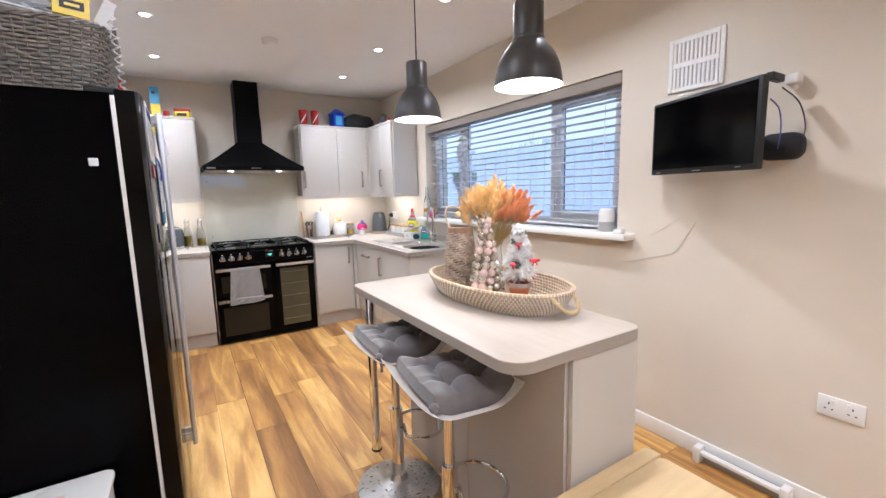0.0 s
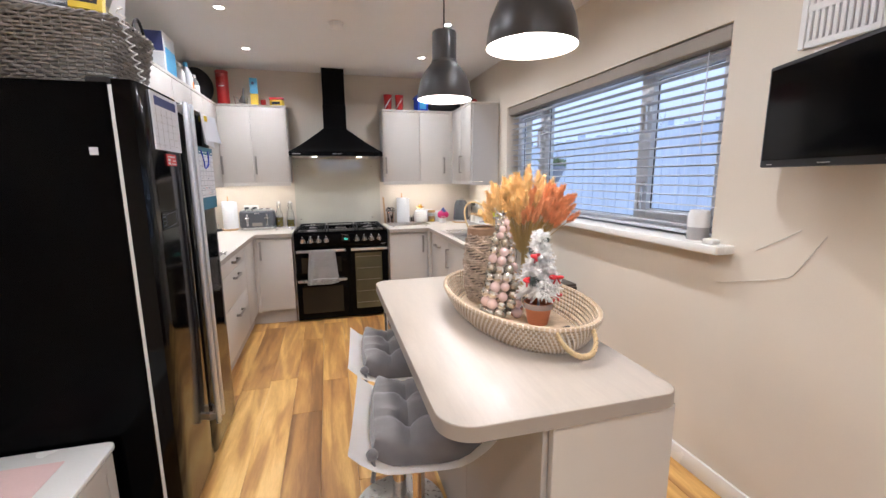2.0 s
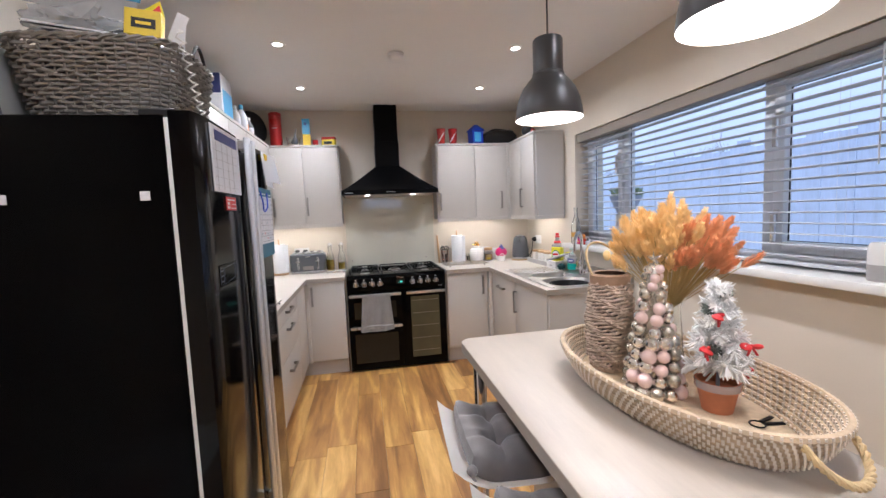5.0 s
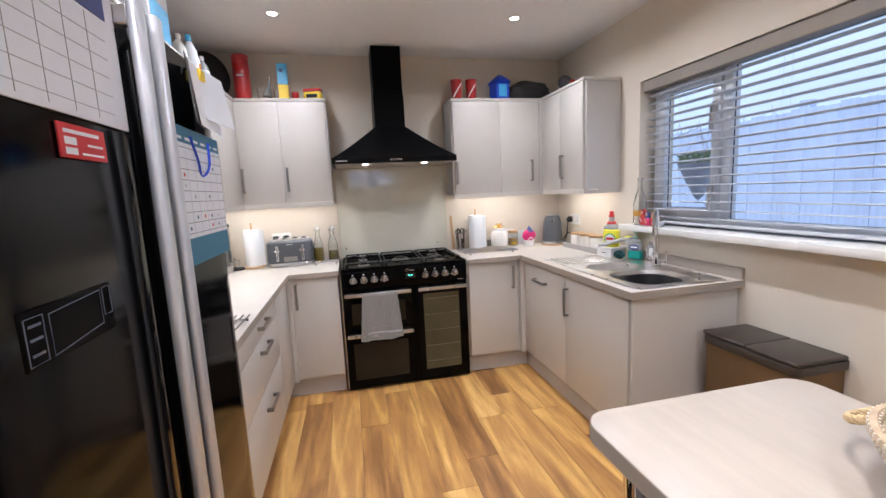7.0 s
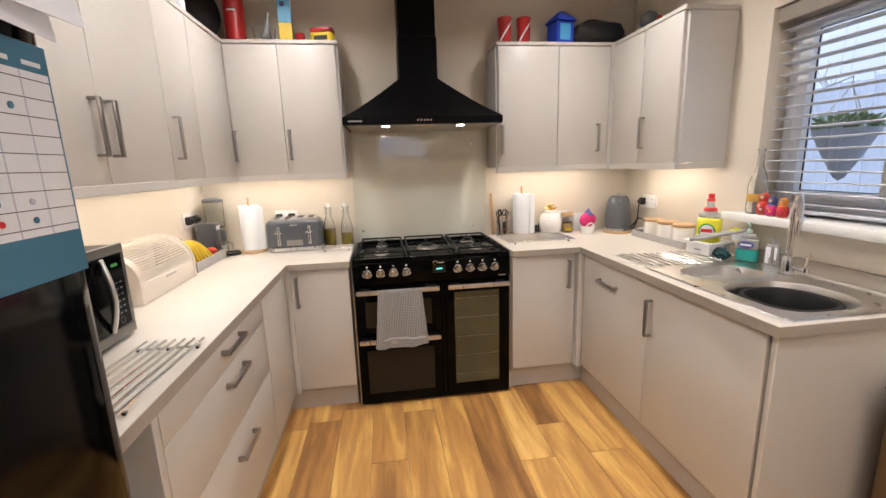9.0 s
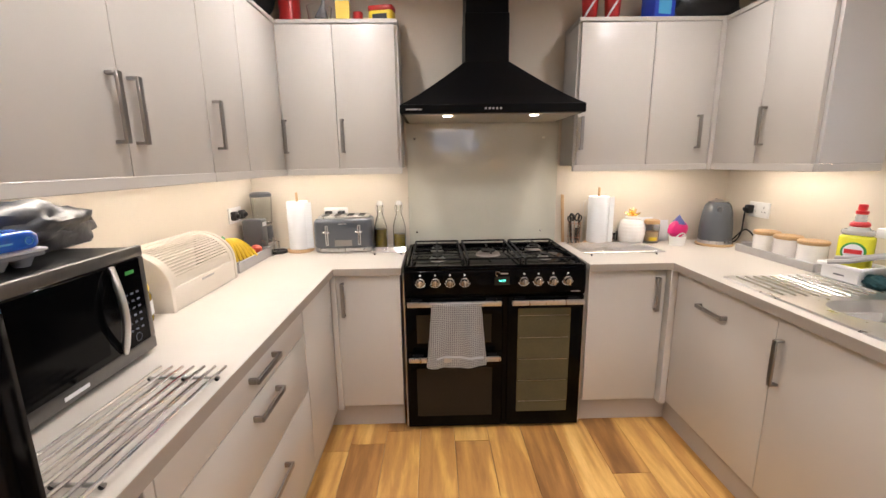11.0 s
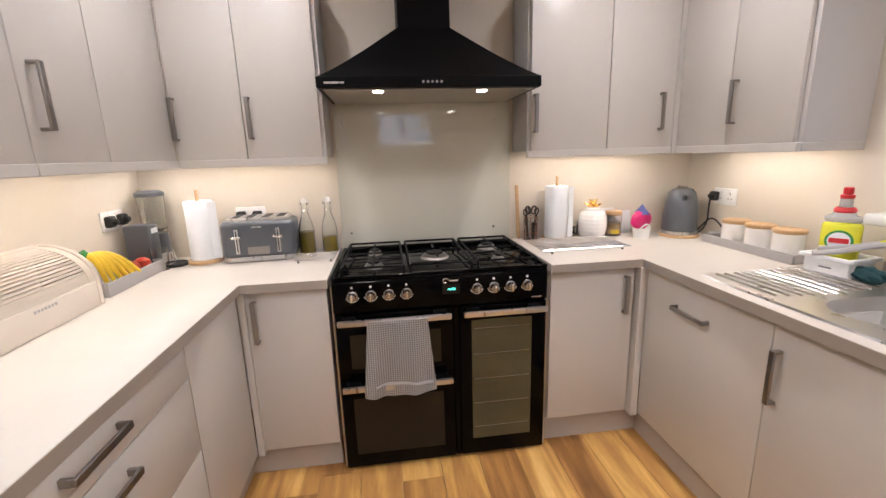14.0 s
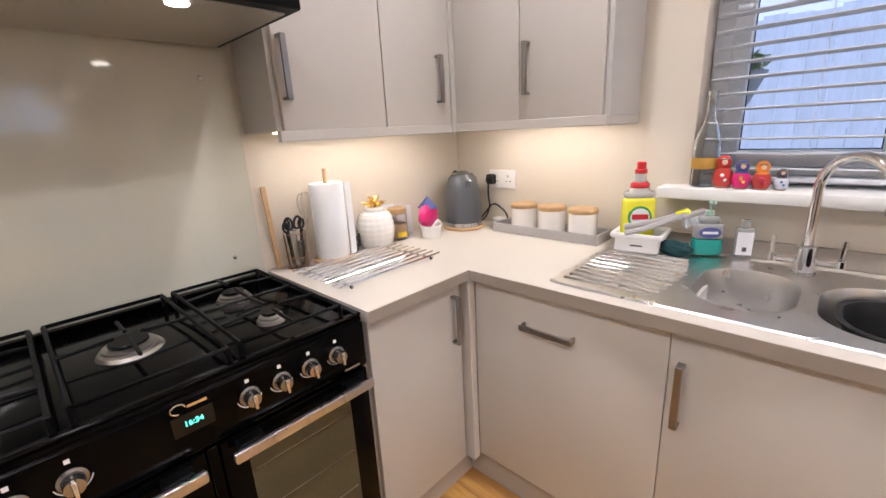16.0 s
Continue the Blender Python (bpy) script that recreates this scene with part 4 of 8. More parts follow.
part("badge", box(-HW + 0.03, 4.5205, 1.655, -HW + 0.105, 4.5225, 1.662, 0), "steel", hood, "plain silver maker's mark")
for i in range(5):
    part("button", at(cyl(0.005, 0, 0.004, 10), 0.0 + 0.018 * (i - 2), 4.5225, 1.660, 90), "steel", hood)

# ---- fridge ----
fr = thing("fridge_freezer", "black American style double door fridge freezer", "fridge", pose(0, 0, 0))
part("body", box(-0.612, 1.947, 0.03, -0.0335, 2.860, 1.752, 0.004), "fridgeside", fr)
for hy in (1.955, 2.778):
    part("hinge_cover", box(-0.10, hy, 1.750, -0.005, hy + 0.075, 1.772, 0.005), "rubber", fr)
part("door_seal", box(-0.0335, 1.949, 0.06, -0.0202, 2.857, 1.745, 0.001), "white", fr, "white rubber door seal")
FS = 2.382
for y0, y1 in ((1.945, FS - 0.002), (FS + 0.002, 2.862)):
    prof = []
    n = 24
    for i in range(n + 1):
        yy = y0 + (y1 - y0) * i / n
        prof.append((0.036 + 0.016 * (1 - abs(2 * i / n - 1) ** 8), yy))
    part("door", prism([(-0.020, y1), (-0.020, y0)] + prof, 0.045, 1.764, 0.003), "fridge", fr)
for hy in (FS - 0.037, FS + 0.035):
    h = part("handle", at(prism(rounded(-0.008, -0.017, 0.012, 0.017, 0.008, 4), 0.24, 1.758, 0.003), 0.084, hy, 0), "satin", fr, "long satin silver handle")
    for hz in (0.26, 1.715):
        part("bracket", box(0.040, hy - 0.011, hz, 0.078, hy + 0.011, hz + 0.034, 0.003), "steel", h)
panel = part("dispenser_panel", box(0.0500, 2.03, 1.235, 0.0540, 2.21, 1.305, 0.002), "black", fr)
part("dispenser_outline", join(*[at(b, 0.0541, 0, 0) for b in (tube([(0, 2.075, 1.24), (0, 2.18, 1.25), (0, 2.18, 1.298), (0, 2.075, 1.292)], 0.0008, 5, True), tube([(0, 2.035, 1.24), (0, 2.065, 1.24), (0, 2.065, 1.295), (0, 2.035, 1.295)], 0.0008, 5, True),
     tube([(0, 2.186, 1.26), (0, 2.205, 1.26), (0, 2.205, 1.30), (0, 2.186, 1.30)], 0.0008, 5, True), box(0, 2.040, 1.284, 0.001, 2.060, 1.287, 0), box(0, 2.040, 1.268, 0.001, 2.060, 1.271, 0), box(0, 2.040, 1.250, 0.001, 2.060, 1.253, 0))]), "keyprint", panel)
part("foot_grille", box(-0.3, 1.96, 0.0, -0.02, 2.85, 0.035, 0.002), "rubber", fr)
for sx in (-0.446, -0.097):
    solid("sticker", box(sx - 0.013, 1.9445, 1.512, sx + 0.013, 1.9465, 1.538, 0.0005), "paper", "small torn white sticker on the fridge side", "sticker", group="fridge stickers")

# ---- island ----
isl = thing("kitchen_island", "greige island unit with a washed oak top and one chrome leg", "island")
IX0, IX1, IY0, IY1, IZ = 0.868, 1.468, 0.972, 2.272, 0.918
part("worktop", prism(rounded(IX0, IY0, IX1, IY1, [0.06, 0.06, 0.085, 0.05], 8), IZ - 0.038, IZ, 0.003), "island", isl)
ring = rounded(IX0 - 0.0008, IY0 - 0.0008, IX1 + 0.0008, IY1 + 0.0008, [0.06, 0.06, 0.085, 0.05], 8)
eb = bmesh.new()
lo = [eb.verts.new((x, y, IZ - 0.0372)) for x, y in ring]
hi = [eb.verts.new((x, y, IZ - 0.003)) for x, y in ring]
for i in range(len(ring)):
    j = (i + 1) % len(ring)
    eb.faces.new((lo[i], lo[j], hi[j], hi[i]))
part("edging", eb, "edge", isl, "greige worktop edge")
part("body", box(1.130, 1.006, 0.10, 1.445, 2.10, 0.879, 0.002), "cabside", isl)
part("end_panel", box(1.127, 0.986, 0.003, 1.462, 1.005, 0.879, 0.002), "cab", isl)
part("end_panel", box(1.127, 2.101, 0.003, 1.462, 2.12, 0.879, 0.002), "cab", isl)
# shade below the overhang is painted in: the darker plinth colour on these panels
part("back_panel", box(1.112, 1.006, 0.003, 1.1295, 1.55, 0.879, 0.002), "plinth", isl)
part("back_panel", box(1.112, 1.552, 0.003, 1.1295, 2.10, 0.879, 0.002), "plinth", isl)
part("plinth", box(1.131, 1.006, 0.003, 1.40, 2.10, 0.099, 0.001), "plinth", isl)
leg = part("leg", at(cyl(0.0255, 0.012, IZ - 0.039, 24), 0.920, 2.15, 0), "chrome", isl, "chrome tube leg")
part("leg_foot", at(cyl(0.029, 0.003, 0.014, 24, 0.003), 0.920, 2.15, 0), "rubber", leg)


# ---- bar stools ----
def bar_stool(m):
    s = thing("bar_stool", "white leatherette bar stool with a chrome gas lift base", "bar stool", m, "stools at the island")
    sh = bmesh.new()
    W, D, n = 0.42, 0.37, 12
    g = []
    for i in range(n + 1):
        x = -D / 2 + D * i / n
        lift = 0.065 * (max(0, abs(x) / (D / 2) - 0.35) / 0.65) ** 2
        g.append([sh.verts.new((x, -W / 2 + W * j / 8, 0.690 + lift + 0.012 * (abs(j - 4) / 4) ** 2)) for j in range(9)])
    for i in range(n):
        for j in range(8):
            sh.faces.new((g[i][j], g[i + 1][j], g[i + 1][j + 1], g[i][j + 1]))
    bmesh.ops.solidify(sh, geom=sh.faces[:], thickness=-0.022)
    bmesh.ops.bevel(sh, geom=[e for e in sh.edges if e.calc_face_angle(0) > 1.2], offset=0.006, segments=2, profile=0.5, affect="EDGES")
    part("seat", sh, "leather", s)
    part("under_plate", box(-0.08, -0.08, 0.650, 0.08, 0.08, 0.6675, 0.003), "rubber", s)
    part("gas_lift", join(cyl(0.030, 0.06, 0.40, 24), cyl(0.019, 0.40, 0.651, 20)), "chrome", s)
    part("lever", tube([(0.02, 0.02, 0.63), (0.10, 0.12, 0.628), (0.12, 0.17, 0.615)], 0.005, 6), "chrome", s)
    part("foot_rest", join(tube([(0.035, 0, 0.30)] + [(0.115 + 0.11 * math.cos(a), 0.13 * math.sin(a), 0.285) for a in [-2.6 + 5.2 * i / 20 for i in range(21)]] + [(0.035, 0, 0.30)], 0.008, 8)), "chrome", s, "chrome foot ring")
    part("base", lathe([(0, 0.075), (0.032, 0.07), (0.045, 0.045), (0.10, 0.027), (0.175, 0.016), (0.195, 0.010), (0.197, 0.001), (0, 0.001)], 40), "steel", s, "round brushed steel foot")
    return s


def tufted_cushion(m):
    """A square buttoned pad with folds running to the buttons."""
    bm = bmesh.new()
    n, W, D = 30, 0.39, 0.33
    def height(u, v):
        e = max(0.0, 1 - max(abs(u), abs(v)) ** 5)
        h = 0.062 * e ** 0.5
        for bu in (-0.36, 0.36):
            for bv in (-0.36, 0.36):
                d = math.hypot(u - bu, v - bv)
                h -= 0.040 * math.exp(-(d / 0.13) ** 2)
        h -= 0.016 * (math.exp(-((abs(u) - 0.36) / 0.06) ** 2) + math.exp(-((abs(v) - 0.36) / 0.06) ** 2)) * e
        return h + 0.008 * noise.noise(Vector((u * 4, v * 4, 1.3))) * e
    top, bot = [], []
    for i in range(n + 1):
        a, b = [], []
        for j in range(n + 1):
            u, v = 2 * i / n - 1, 2 * j / n - 1
            r = 1 - 0.07 * (abs(u * v)) ** 2
            x, y = u * D / 2 * r, v * W / 2 * r
            bend = 0.055 * (max(0, abs(x) / 0.185 - 0.35) / 0.65) ** 2
            a.append(bm.verts.new((x, y, 0.020 + bend + height(u, v))))
            b.append(bm.verts.new((x, y, 0.004 + bend)))
        top.append(a)
        bot.append(b)
    for i in range(n):
        for j in range(n):
            bm.faces.new((top[i][j], top[i + 1][j], top[i + 1][j + 1], top[i][j + 1]))
            bm.faces.new((bot[i][j], bot[i][j + 1], bot[i + 1][j + 1], bot[i + 1][j]))
    for i in range(n):
        for a, b, c, d in ((top[i][0], bot[i][0], bot[i + 1][0], top[i + 1][0]), (top[i + 1][n], bot[i + 1][n], bot[i][n], top[i][n]), (top[0][i + 1], bot[0][i + 1], bot[0][i], top[0][i]), (top[n][i], bot[n][i], bot[n][i + 1], top[n][i + 1])):
            bm.faces.new((a, b, c, d))
    bmesh.ops.recalc_face_normals(bm, faces=bm.faces)
    c = thing("seat_cushion", "dark grey tufted cotton cushion on a bar stool", "cushion", m, "stool cushions")
    body = part("pad", bm, "cushion", c)
    for bu in (-0.36, 0.36):
        for bv in (-0.36, 0.36):
            part("button", at(ball(0.009, 8, 6, 0.6), bu * D / 2, bv * W / 2, 0.034), "cushion", body)
    part("tie", at(join(ball(0.016, 8, 6), tube([(0, 0, 0), (0.004, -0.02, -0.03), (0.0, -0.03, -0.055)], 0.006, 6)), -D / 2 + 0.01, -W / 2 + 0.01, 0.045), "cushion", c)
    return c


for sx, sy, rz in ((0.888, 1.345, -7), (0.900, 1.83, -4)):
    bar_stool(pose(sx, sy, 0.003, 0, 0, rz))
    tufted_cushion(pose(sx + 0.028, sy + 0.012, 0.693, 0, 0, rz))

# ---- pendant lamps ----
for px, py, pz in PENDANTS:
    pl = thing("pendant_lamp", "graphite metal bell pendant lamp, switched on", "pendant lamp", pose(px, py, pz), "pendants over the island")
    part("shade", lathe([(0.114, 0), (0.1145, 0.004), (0.112, 0.028), (0.105, 0.065), (0.089, 0.102), (0.067, 0.130), (0.056, 0.142), (0.054, 0.146), (0.054, 0.152), (0.0505, 0.156), (0.0505, 0.262), (0.047, 0.268), (0, 0.270)], 48), "shade", pl)
    part("lining", lathe([(0.1135, 0.0005), (0.1105, 0.028), (0.103, 0.064), (0.087, 0.100), (0.065, 0.127), (0.050, 0.138), (0, 0.140)], 48), "shadein", pl, "white enamel lining")
    bulb = part("bulb", lathe([(0, 0.025), (0.020, 0.030), (0.030, 0.050), (0.026, 0.075), (0.014, 0.100), (0.013, 0.137), (0, 0.137)], 20), "glow", pl, "glowing bulb")
    bulb.visible_shadow = False
    part("cord", tube([(0, 0, 0.268), (0, 0, CEIL - pz - 0.03)], 0.003, 6), "rubber", pl)
    part("ceiling_cup", lathe([(0, CEIL - pz - 0.06), (0.02, CEIL - pz - 0.06), (0.05, CEIL - pz - 0.012), (0.052, CEIL - pz - 0.001), (0, CEIL - pz - 0.001)], 24), "shade", pl)


# ---- weaving ----
def super_oval(a, b, p=2.0):
    def f(k, g):
        t = 2 * math.pi * k
        c, s = math.cos(t), math.sin(t)
        return ((a + g) * math.copysign(abs(c) ** (2 / p), c), (b + g) * math.copysign(abs(s) ** (2 / p), s))
    return f


# ---- on the island ----
tray = thing("seagrass_tray", "oval woven seagrass tray with rope handles on the island", "tray", pose(1.302, 1.592, IZ + 0.001, 0, 0, -88.5))
TA, TB = 0.345, 0.170
part("tray_floor", prism([(TA * math.cos(a * math.pi / 24) * 0.98, TB * math.sin(a * math.pi / 24) * 0.98) for a in range(48)], 0.0, 0.008, 0.002), "grass", tray)
coils, stitches = [], []
random.seed(3)
for i in range(8):
    z = 0.007 + i * 0.0118
    g = 0.053 * (i / 7) ** 0.7
    f = super_oval(TA, TB, 2.1)
    pts = [(*f(k / 72, g), z) for k in range(72)]
    coils.append(part("coil", tube(pts, 0.0072 if i < 7 else 0.009, 6, True), "grass", tray))
    for k in range(112):
        kk = (k + (0.5 if i % 2 else 0)) / 112
        x, y = f(kk, g)
        d = Vector((x / TA ** 2, y / TB ** 2, 0)).normalized()
        for sgn in (1, -1):
            stitches.append(at(box(-0.0024, -0.0014, -0.0062, 0.0024, 0.0014, 0.0062, 0), x + sgn * d.x * 0.0068, y + sgn * d.y * 0.0068, z, 0, 0, math.degrees(math.atan2(d.y, d.x)) + 90))
tagged(part("stitching", join(*stitches), "stitch", tray), kind="stuff")
for sgn in (1, -1):
    cx = sgn * (TA + 0.048)
    strands = []
    for ph in (0, 2.1, 4.2):
        pts = []
        for i in range(41):
            a = math.pi * i / 40
            base = Vector((cx + sgn * 0.052 * math.sin(a), 0.058 * math.cos(a), 0.082 - (0.030 if sgn < 0 else 0.052) * math.sin(a)))
            pts.append(base + 0.0045 * Vector((math.cos(i * 0.9 + ph), 0, math.sin(i * 0.9 + ph))))
        strands.append(tube(pts, 0.0047, 6))
    part("rope_handle", join(*strands), "rope", tray, "twisted straw rope handle")

lan = thing("twig_lantern", "brown woven twig lantern with a wire handle in the tray", "lantern", pose(1.258, 1.795, IZ + 0.010))
random.seed(5)
body = lambda z: 0.052 + 0.019 * math.sin(math.pi * min(1, z / 0.28)) ** 0.8
sticks = []
for i in range(32):
    z = 0.012 + i * 0.0084
    r0 = body(z)
    pts = []
    for k in range(36):
        a = 2 * math.pi * k / 36
        rr = r0 + 0.004 * math.sin(k * 2.6 + i * 2.2) + 0.003 * random.uniform(-1, 1)
        pts.append((rr * math.cos(a), rr * math.sin(a), z + 0.004 * math.sin(k * 0.7 + i)))
    sticks.append(tube(pts, random.uniform(0.0045, 0.0062), 5, True))
tagged(part("twig_weave", join(*sticks), "twig", lan), kind="stuff")
part("liner", lathe([(0.0, 0.004), (0.050, 0.004), (0.064, 0.14), (0.050, 0.282), (0.046, 0.282), (0.058, 0.14), (0.044, 0.01), (0, 0.01)], 24), "rubber", lan)
part("wooden_rim", lathe([(0.046, 0.274), (0.060, 0.274), (0.061, 0.300), (0.056, 0.306), (0.046, 0.304)], 28), "rimwood", lan)
part("bail_handle", tube([(0.056 * math.cos(a) * (1 + 0.25 * math.sin(a)) - 0.030 * math.sin(a), 0.030 * math.sin(a), 0.296 + 0.105 * math.sin(a)) for a in [math.pi * i / 20 for i in range(21)]], 0.0036, 6), "rope", lan)
part("foot", cyl(0.056, 0.0, 0.012, 24, 0.002), "twig", lan)

# tree of baubles
bt = thing("bauble_tree", "cone tree of blush, silver and champagne baubles", "ornament", pose(1.262, 1.600, IZ + 0.010))
part("cone", lathe([(0, 0.002), (0.052, 0.002), (0.014, 0.34), (0, 0.36)], 20), "b_grey", bt)
random.seed(8)
meshes = {(c, k): to_mesh("bauble", ball(r, 14, 10), M[c]) for c in ("b_pink", "b_silver", "b_grey") for k, r in enumerate((0.0130, 0.0168, 0.0200))}
row = 0
z = 0.021
while z < 0.355:
    rad = 0.066 * (1 - z / 0.41) + 0.004
    n = max(3, int(2 * math.pi * rad / 0.0345))
    for k in range(n):
        a = 2 * math.pi * (k + (0.5 if row % 2 else 0) + 0.12 * random.random()) / n
        s = 2 if rad > 0.045 and random.random() < 0.6 else (1 if rad > 0.025 else 0)
        ob = new("bauble", meshes[(random.choice(("b_pink", "b_pink", "b_silver", "b_silver", "b_silver", "b_grey", "b_grey")), s)])
        ob.parent = bt
        ob.matrix_local = pose(rad * math.cos(a), rad * math.sin(a), z + 0.003 * random.uniform(-1, 1))
    z += 0.0315 if rad > 0.03 else 0.023
    row += 1
part("topper", at(join(*[at(lathe([(0, 0), (0.005, 0.004), (0, 0.024)], 6), 0, 0, 0, *a) for a in ((0, 0, 0), (60, 0, 0), (-60, 0, 0), (0, 60, 0), (0, -60, 0), (45, 45, 0), (-45, 45, 0), (120, 0, 0), (0, 120, 0))]), 0, 0, 0.366), "b_silver", bt, "silver star topper")

# small frosted tree in a pot
ft = thing("frosted_tree", "small frosted white artificial tree with red bows in a pot", "artificial tree", pose(1.345, 1.475, IZ + 0.010))
pot = part("pot", lathe([(0, 0), (0.034, 0), (0.045, 0.058), (0.049, 0.058), (0.050, 0.076), (0.044, 0.076), (0.041, 0.056), (0, 0.056)], 28), "terracotta", ft, "terracotta pot")
part("pot_collar", lathe([(0.0495, 0.0585), (0.0508, 0.0585), (0.0512, 0.0765), (0.0500, 0.0775)], 28), "clearbag", pot)
part("trunk", tube([(0, 0, 0.045), (0.004, 0.002, 0.16), (0, 0, 0.30)], 0.005, 6, False, 0.4), "bark", ft)
random.seed(21)


def needle_branch(L, spread, count, length):
    """A twig with frosted needles all round."""
    out = [tube([(0, 0, 0), (L, 0, L * 0.15)], 0.0022, 5)]
    for i in range(count):
        t = random.random()
        a = random.random() * 2 * math.pi
        p = Vector((L * t, 0, L * 0.15 * t))
        d = Vector((0.75, math.cos(a), math.sin(a))).normalized() * length * random.uniform(0.7, 1.2)
        out.append(tube([p, p + d * 0.6, p + d], 0.0028, 4, False, 0.5))
    return join(*out)


br_white = [to_mesh("frosted_branch", needle_branch(0.050, 1, 60, 0.024), M["frost"]) for _ in range(3)]
br_fir = to_mesh("fir_branch", needle_branch(0.045, 1, 60, 0.019), M["fir"])
for i in range(46):
    h = 0.095 + 0.220 * (i / 46)
    L = 1.15 * (1 - (h - 0.07) / 0.30) + 0.28
    ob = new("branch", br_fir if i % 9 == 3 else br_white[i % 3])
    ob.parent = ft
    ob.matrix_local = pose(0, 0, h, 0, random.uniform(-25, 15), i * 137.5) @ Matrix.Diagonal((L, max(L, 0.7), max(L, 0.7), 1))
for bx, by, bz, rz in ((-0.035, -0.035, 0.245, 40), (0.030, -0.062, 0.175, -20), (-0.062, -0.030, 0.165, 60), (0.055, -0.02, 0.10, 0)):
    bow = part("bow", at(join(at(ball(0.013, 10, 6, 0.5), -0.012, 0, 0, 20), at(ball(0.013, 10, 6, 0.5), 0.012, 0, 0, -20), ball(0.006, 8, 6), tube([(0, 0, 0), (-0.010, -0.002, -0.022)], 0.003, 5), tube([(0, 0, 0), (0.012, -0.002, -0.020)], 0.003, 5)), bx, by, bz, 0, 0, rz), "red", ft, "red ribbon bow")

# dried flowers in a glass vase
dv = thing("dried_flowers", "yellow and orange dried plumes in a clear glass vase", "dried flowers", pose(1.418, 1.735, IZ + 0.010))
part("vase", lathe([(0, 0), (0.042, 0.0), (0.045, 0.01), (0.040, 0.10), (0.034, 0.19), (0.038, 0.215), (0.036, 0.215), (0.032, 0.19), (0.037, 0.10), (0.041, 0.012), (0, 0.008)], 28), "glass", dv)
random.seed(17)


def plume(L, w):
    """A feathery seed head."""
    out = []
    for i in range(150):
        t = random.random() ** 0.8
        a = random.random() * 6.283
        p = Vector((0, 0, L * t))
        d = Vector((math.cos(a) * w, math.sin(a) * w, L * 0.20)) * (0.45 + 0.55 * math.sin(math.pi * min(1, t + 0.12)))
        out.append(tube([p, p + d * 0.6, p + d + Vector((0, 0, 0.004))], 0.0016, 3, False, 0.3))
    return join(*out)


heads = {c: [to_mesh("plume", plume(random.uniform(0.055, 0.085), random.uniform(0.012, 0.017)), M[c]) for _ in range(3)] for c in ("plume_y", "plume_o")}
stems = []
for i in range(165):
    a = i * 2.399
    q = math.sqrt((i + 0.5) / 165)
    tilt = q * (0.66 if i % 7 else 0.88)
    # yellow heads lean one way, orange the other
    lean = Vector((math.sin(tilt) * math.cos(a), math.sin(tilt) * math.sin(a), math.cos(tilt)))
    lean = (lean + Vector((0.10, -0.06, 0))).normalized()
    L = random.uniform(0.20, 0.300) * (1 - 0.12 * q)
    foot = Vector((0.012 * math.cos(a), 0.012 * math.sin(a), 0.195))
    tip = foot + lean * L
    stems.append(tube([(foot.x, foot.y, 0.03), foot, foot + lean * L * 0.5, tip], 0.0012, 4))
    orange = lean.x * 0.8 - lean.y * 0.75 + 0.16 * random.uniform(-1, 1) > 0.20
    ob = new("plume", heads["plume_o" if orange else "plume_y"][i % 3])
    ob.parent = dv
    ob.matrix_local = Matrix.Translation(tip - lean * 0.03) @ lean.to_track_quat("Z", "Y").to_matrix().to_4x4()
tagged(part("stem_mass", join(*stems), "stem", dv), kind="stuff")
for p in ((-0.17, 0.06, 0.36), (-0.15, 0.04, 0.335), (-0.12, 0.07, 0.385)):
    part("bunny_tail", at(ball(0.012, 8, 6, 1.4), *p), "plume_y", dv)
    part("stem", tube([(0, 0, 0.19), (p[0] * 0.5, p[1] * 0.5, 0.30), p], 0.0012, 4), "stem", dv)
solid("door_keys", join(at(tube([(0.016 * math.cos(a * 0.628), 0.016 * math.sin(a * 0.628), 0) for a in range(10)], 0.002, 5, True), 0, 0, 0.004), box(0.014, -0.005, 0.001, 0.062, 0.005, 0.005, 0.001), at(box(0.014, -0.005, 0.001, 0.058, 0.005, 0.005, 0.001), 0, 0, 0.003, 0, 0, 25)), "iron", "small bunch of dark keys in the tray", "keys", pose(1.365, 1.385, IZ + 0.010, 0, 0, -10))

# ---- television, vent, sockets ----
tv = thing("television", "small black flat television on a wall bracket", "television", Matrix.Translation((2.095, 1.150, 1.455)) @ Matrix.Rotation(math.atan2(1.424 - 0.878, 2.203 - 1.995) - math.pi, 4, "Z"))
# local x runs along the screen, -y is towards the room
part("case", join(box(-0.292, -0.002, 0.0, 0.292, 0.030, 0.345, 0.006, 2), box(-0.20, 0.030, 0.03, 0.20, 0.055, 0.27, 0.012, 2)), "rubber", tv)
part("screen", box(-0.278, -0.0045, 0.024, 0.278, -0.0015, 0.331, 0.001), "fridge", tv, "dark glossy screen")
part("bezel_mark", join(box(-0.25, -0.0045, 0.008, -0.225, -0.0015, 0.011, 0), box(-0.02, -0.0045, 0.009, 0.025, -0.0015, 0.012, 0), box(0.20, -0.0045, 0.012, 0.225, -0.0015, 0.015, 0)), "steel", tv)
part("bracket", join(box(-0.06, 0.056, 0.08, 0.06, 0.066, 0.22, 0.003), box(-0.03, 0.066, 0.12, 0.03, 0.14, 0.18, 0.004)), "blackm", tv, "black wall bracket")
sb = thing("streaming_box", "rounded black set-top box behind the television", "set-top box", pose(2.235, 0.905, 1.475))
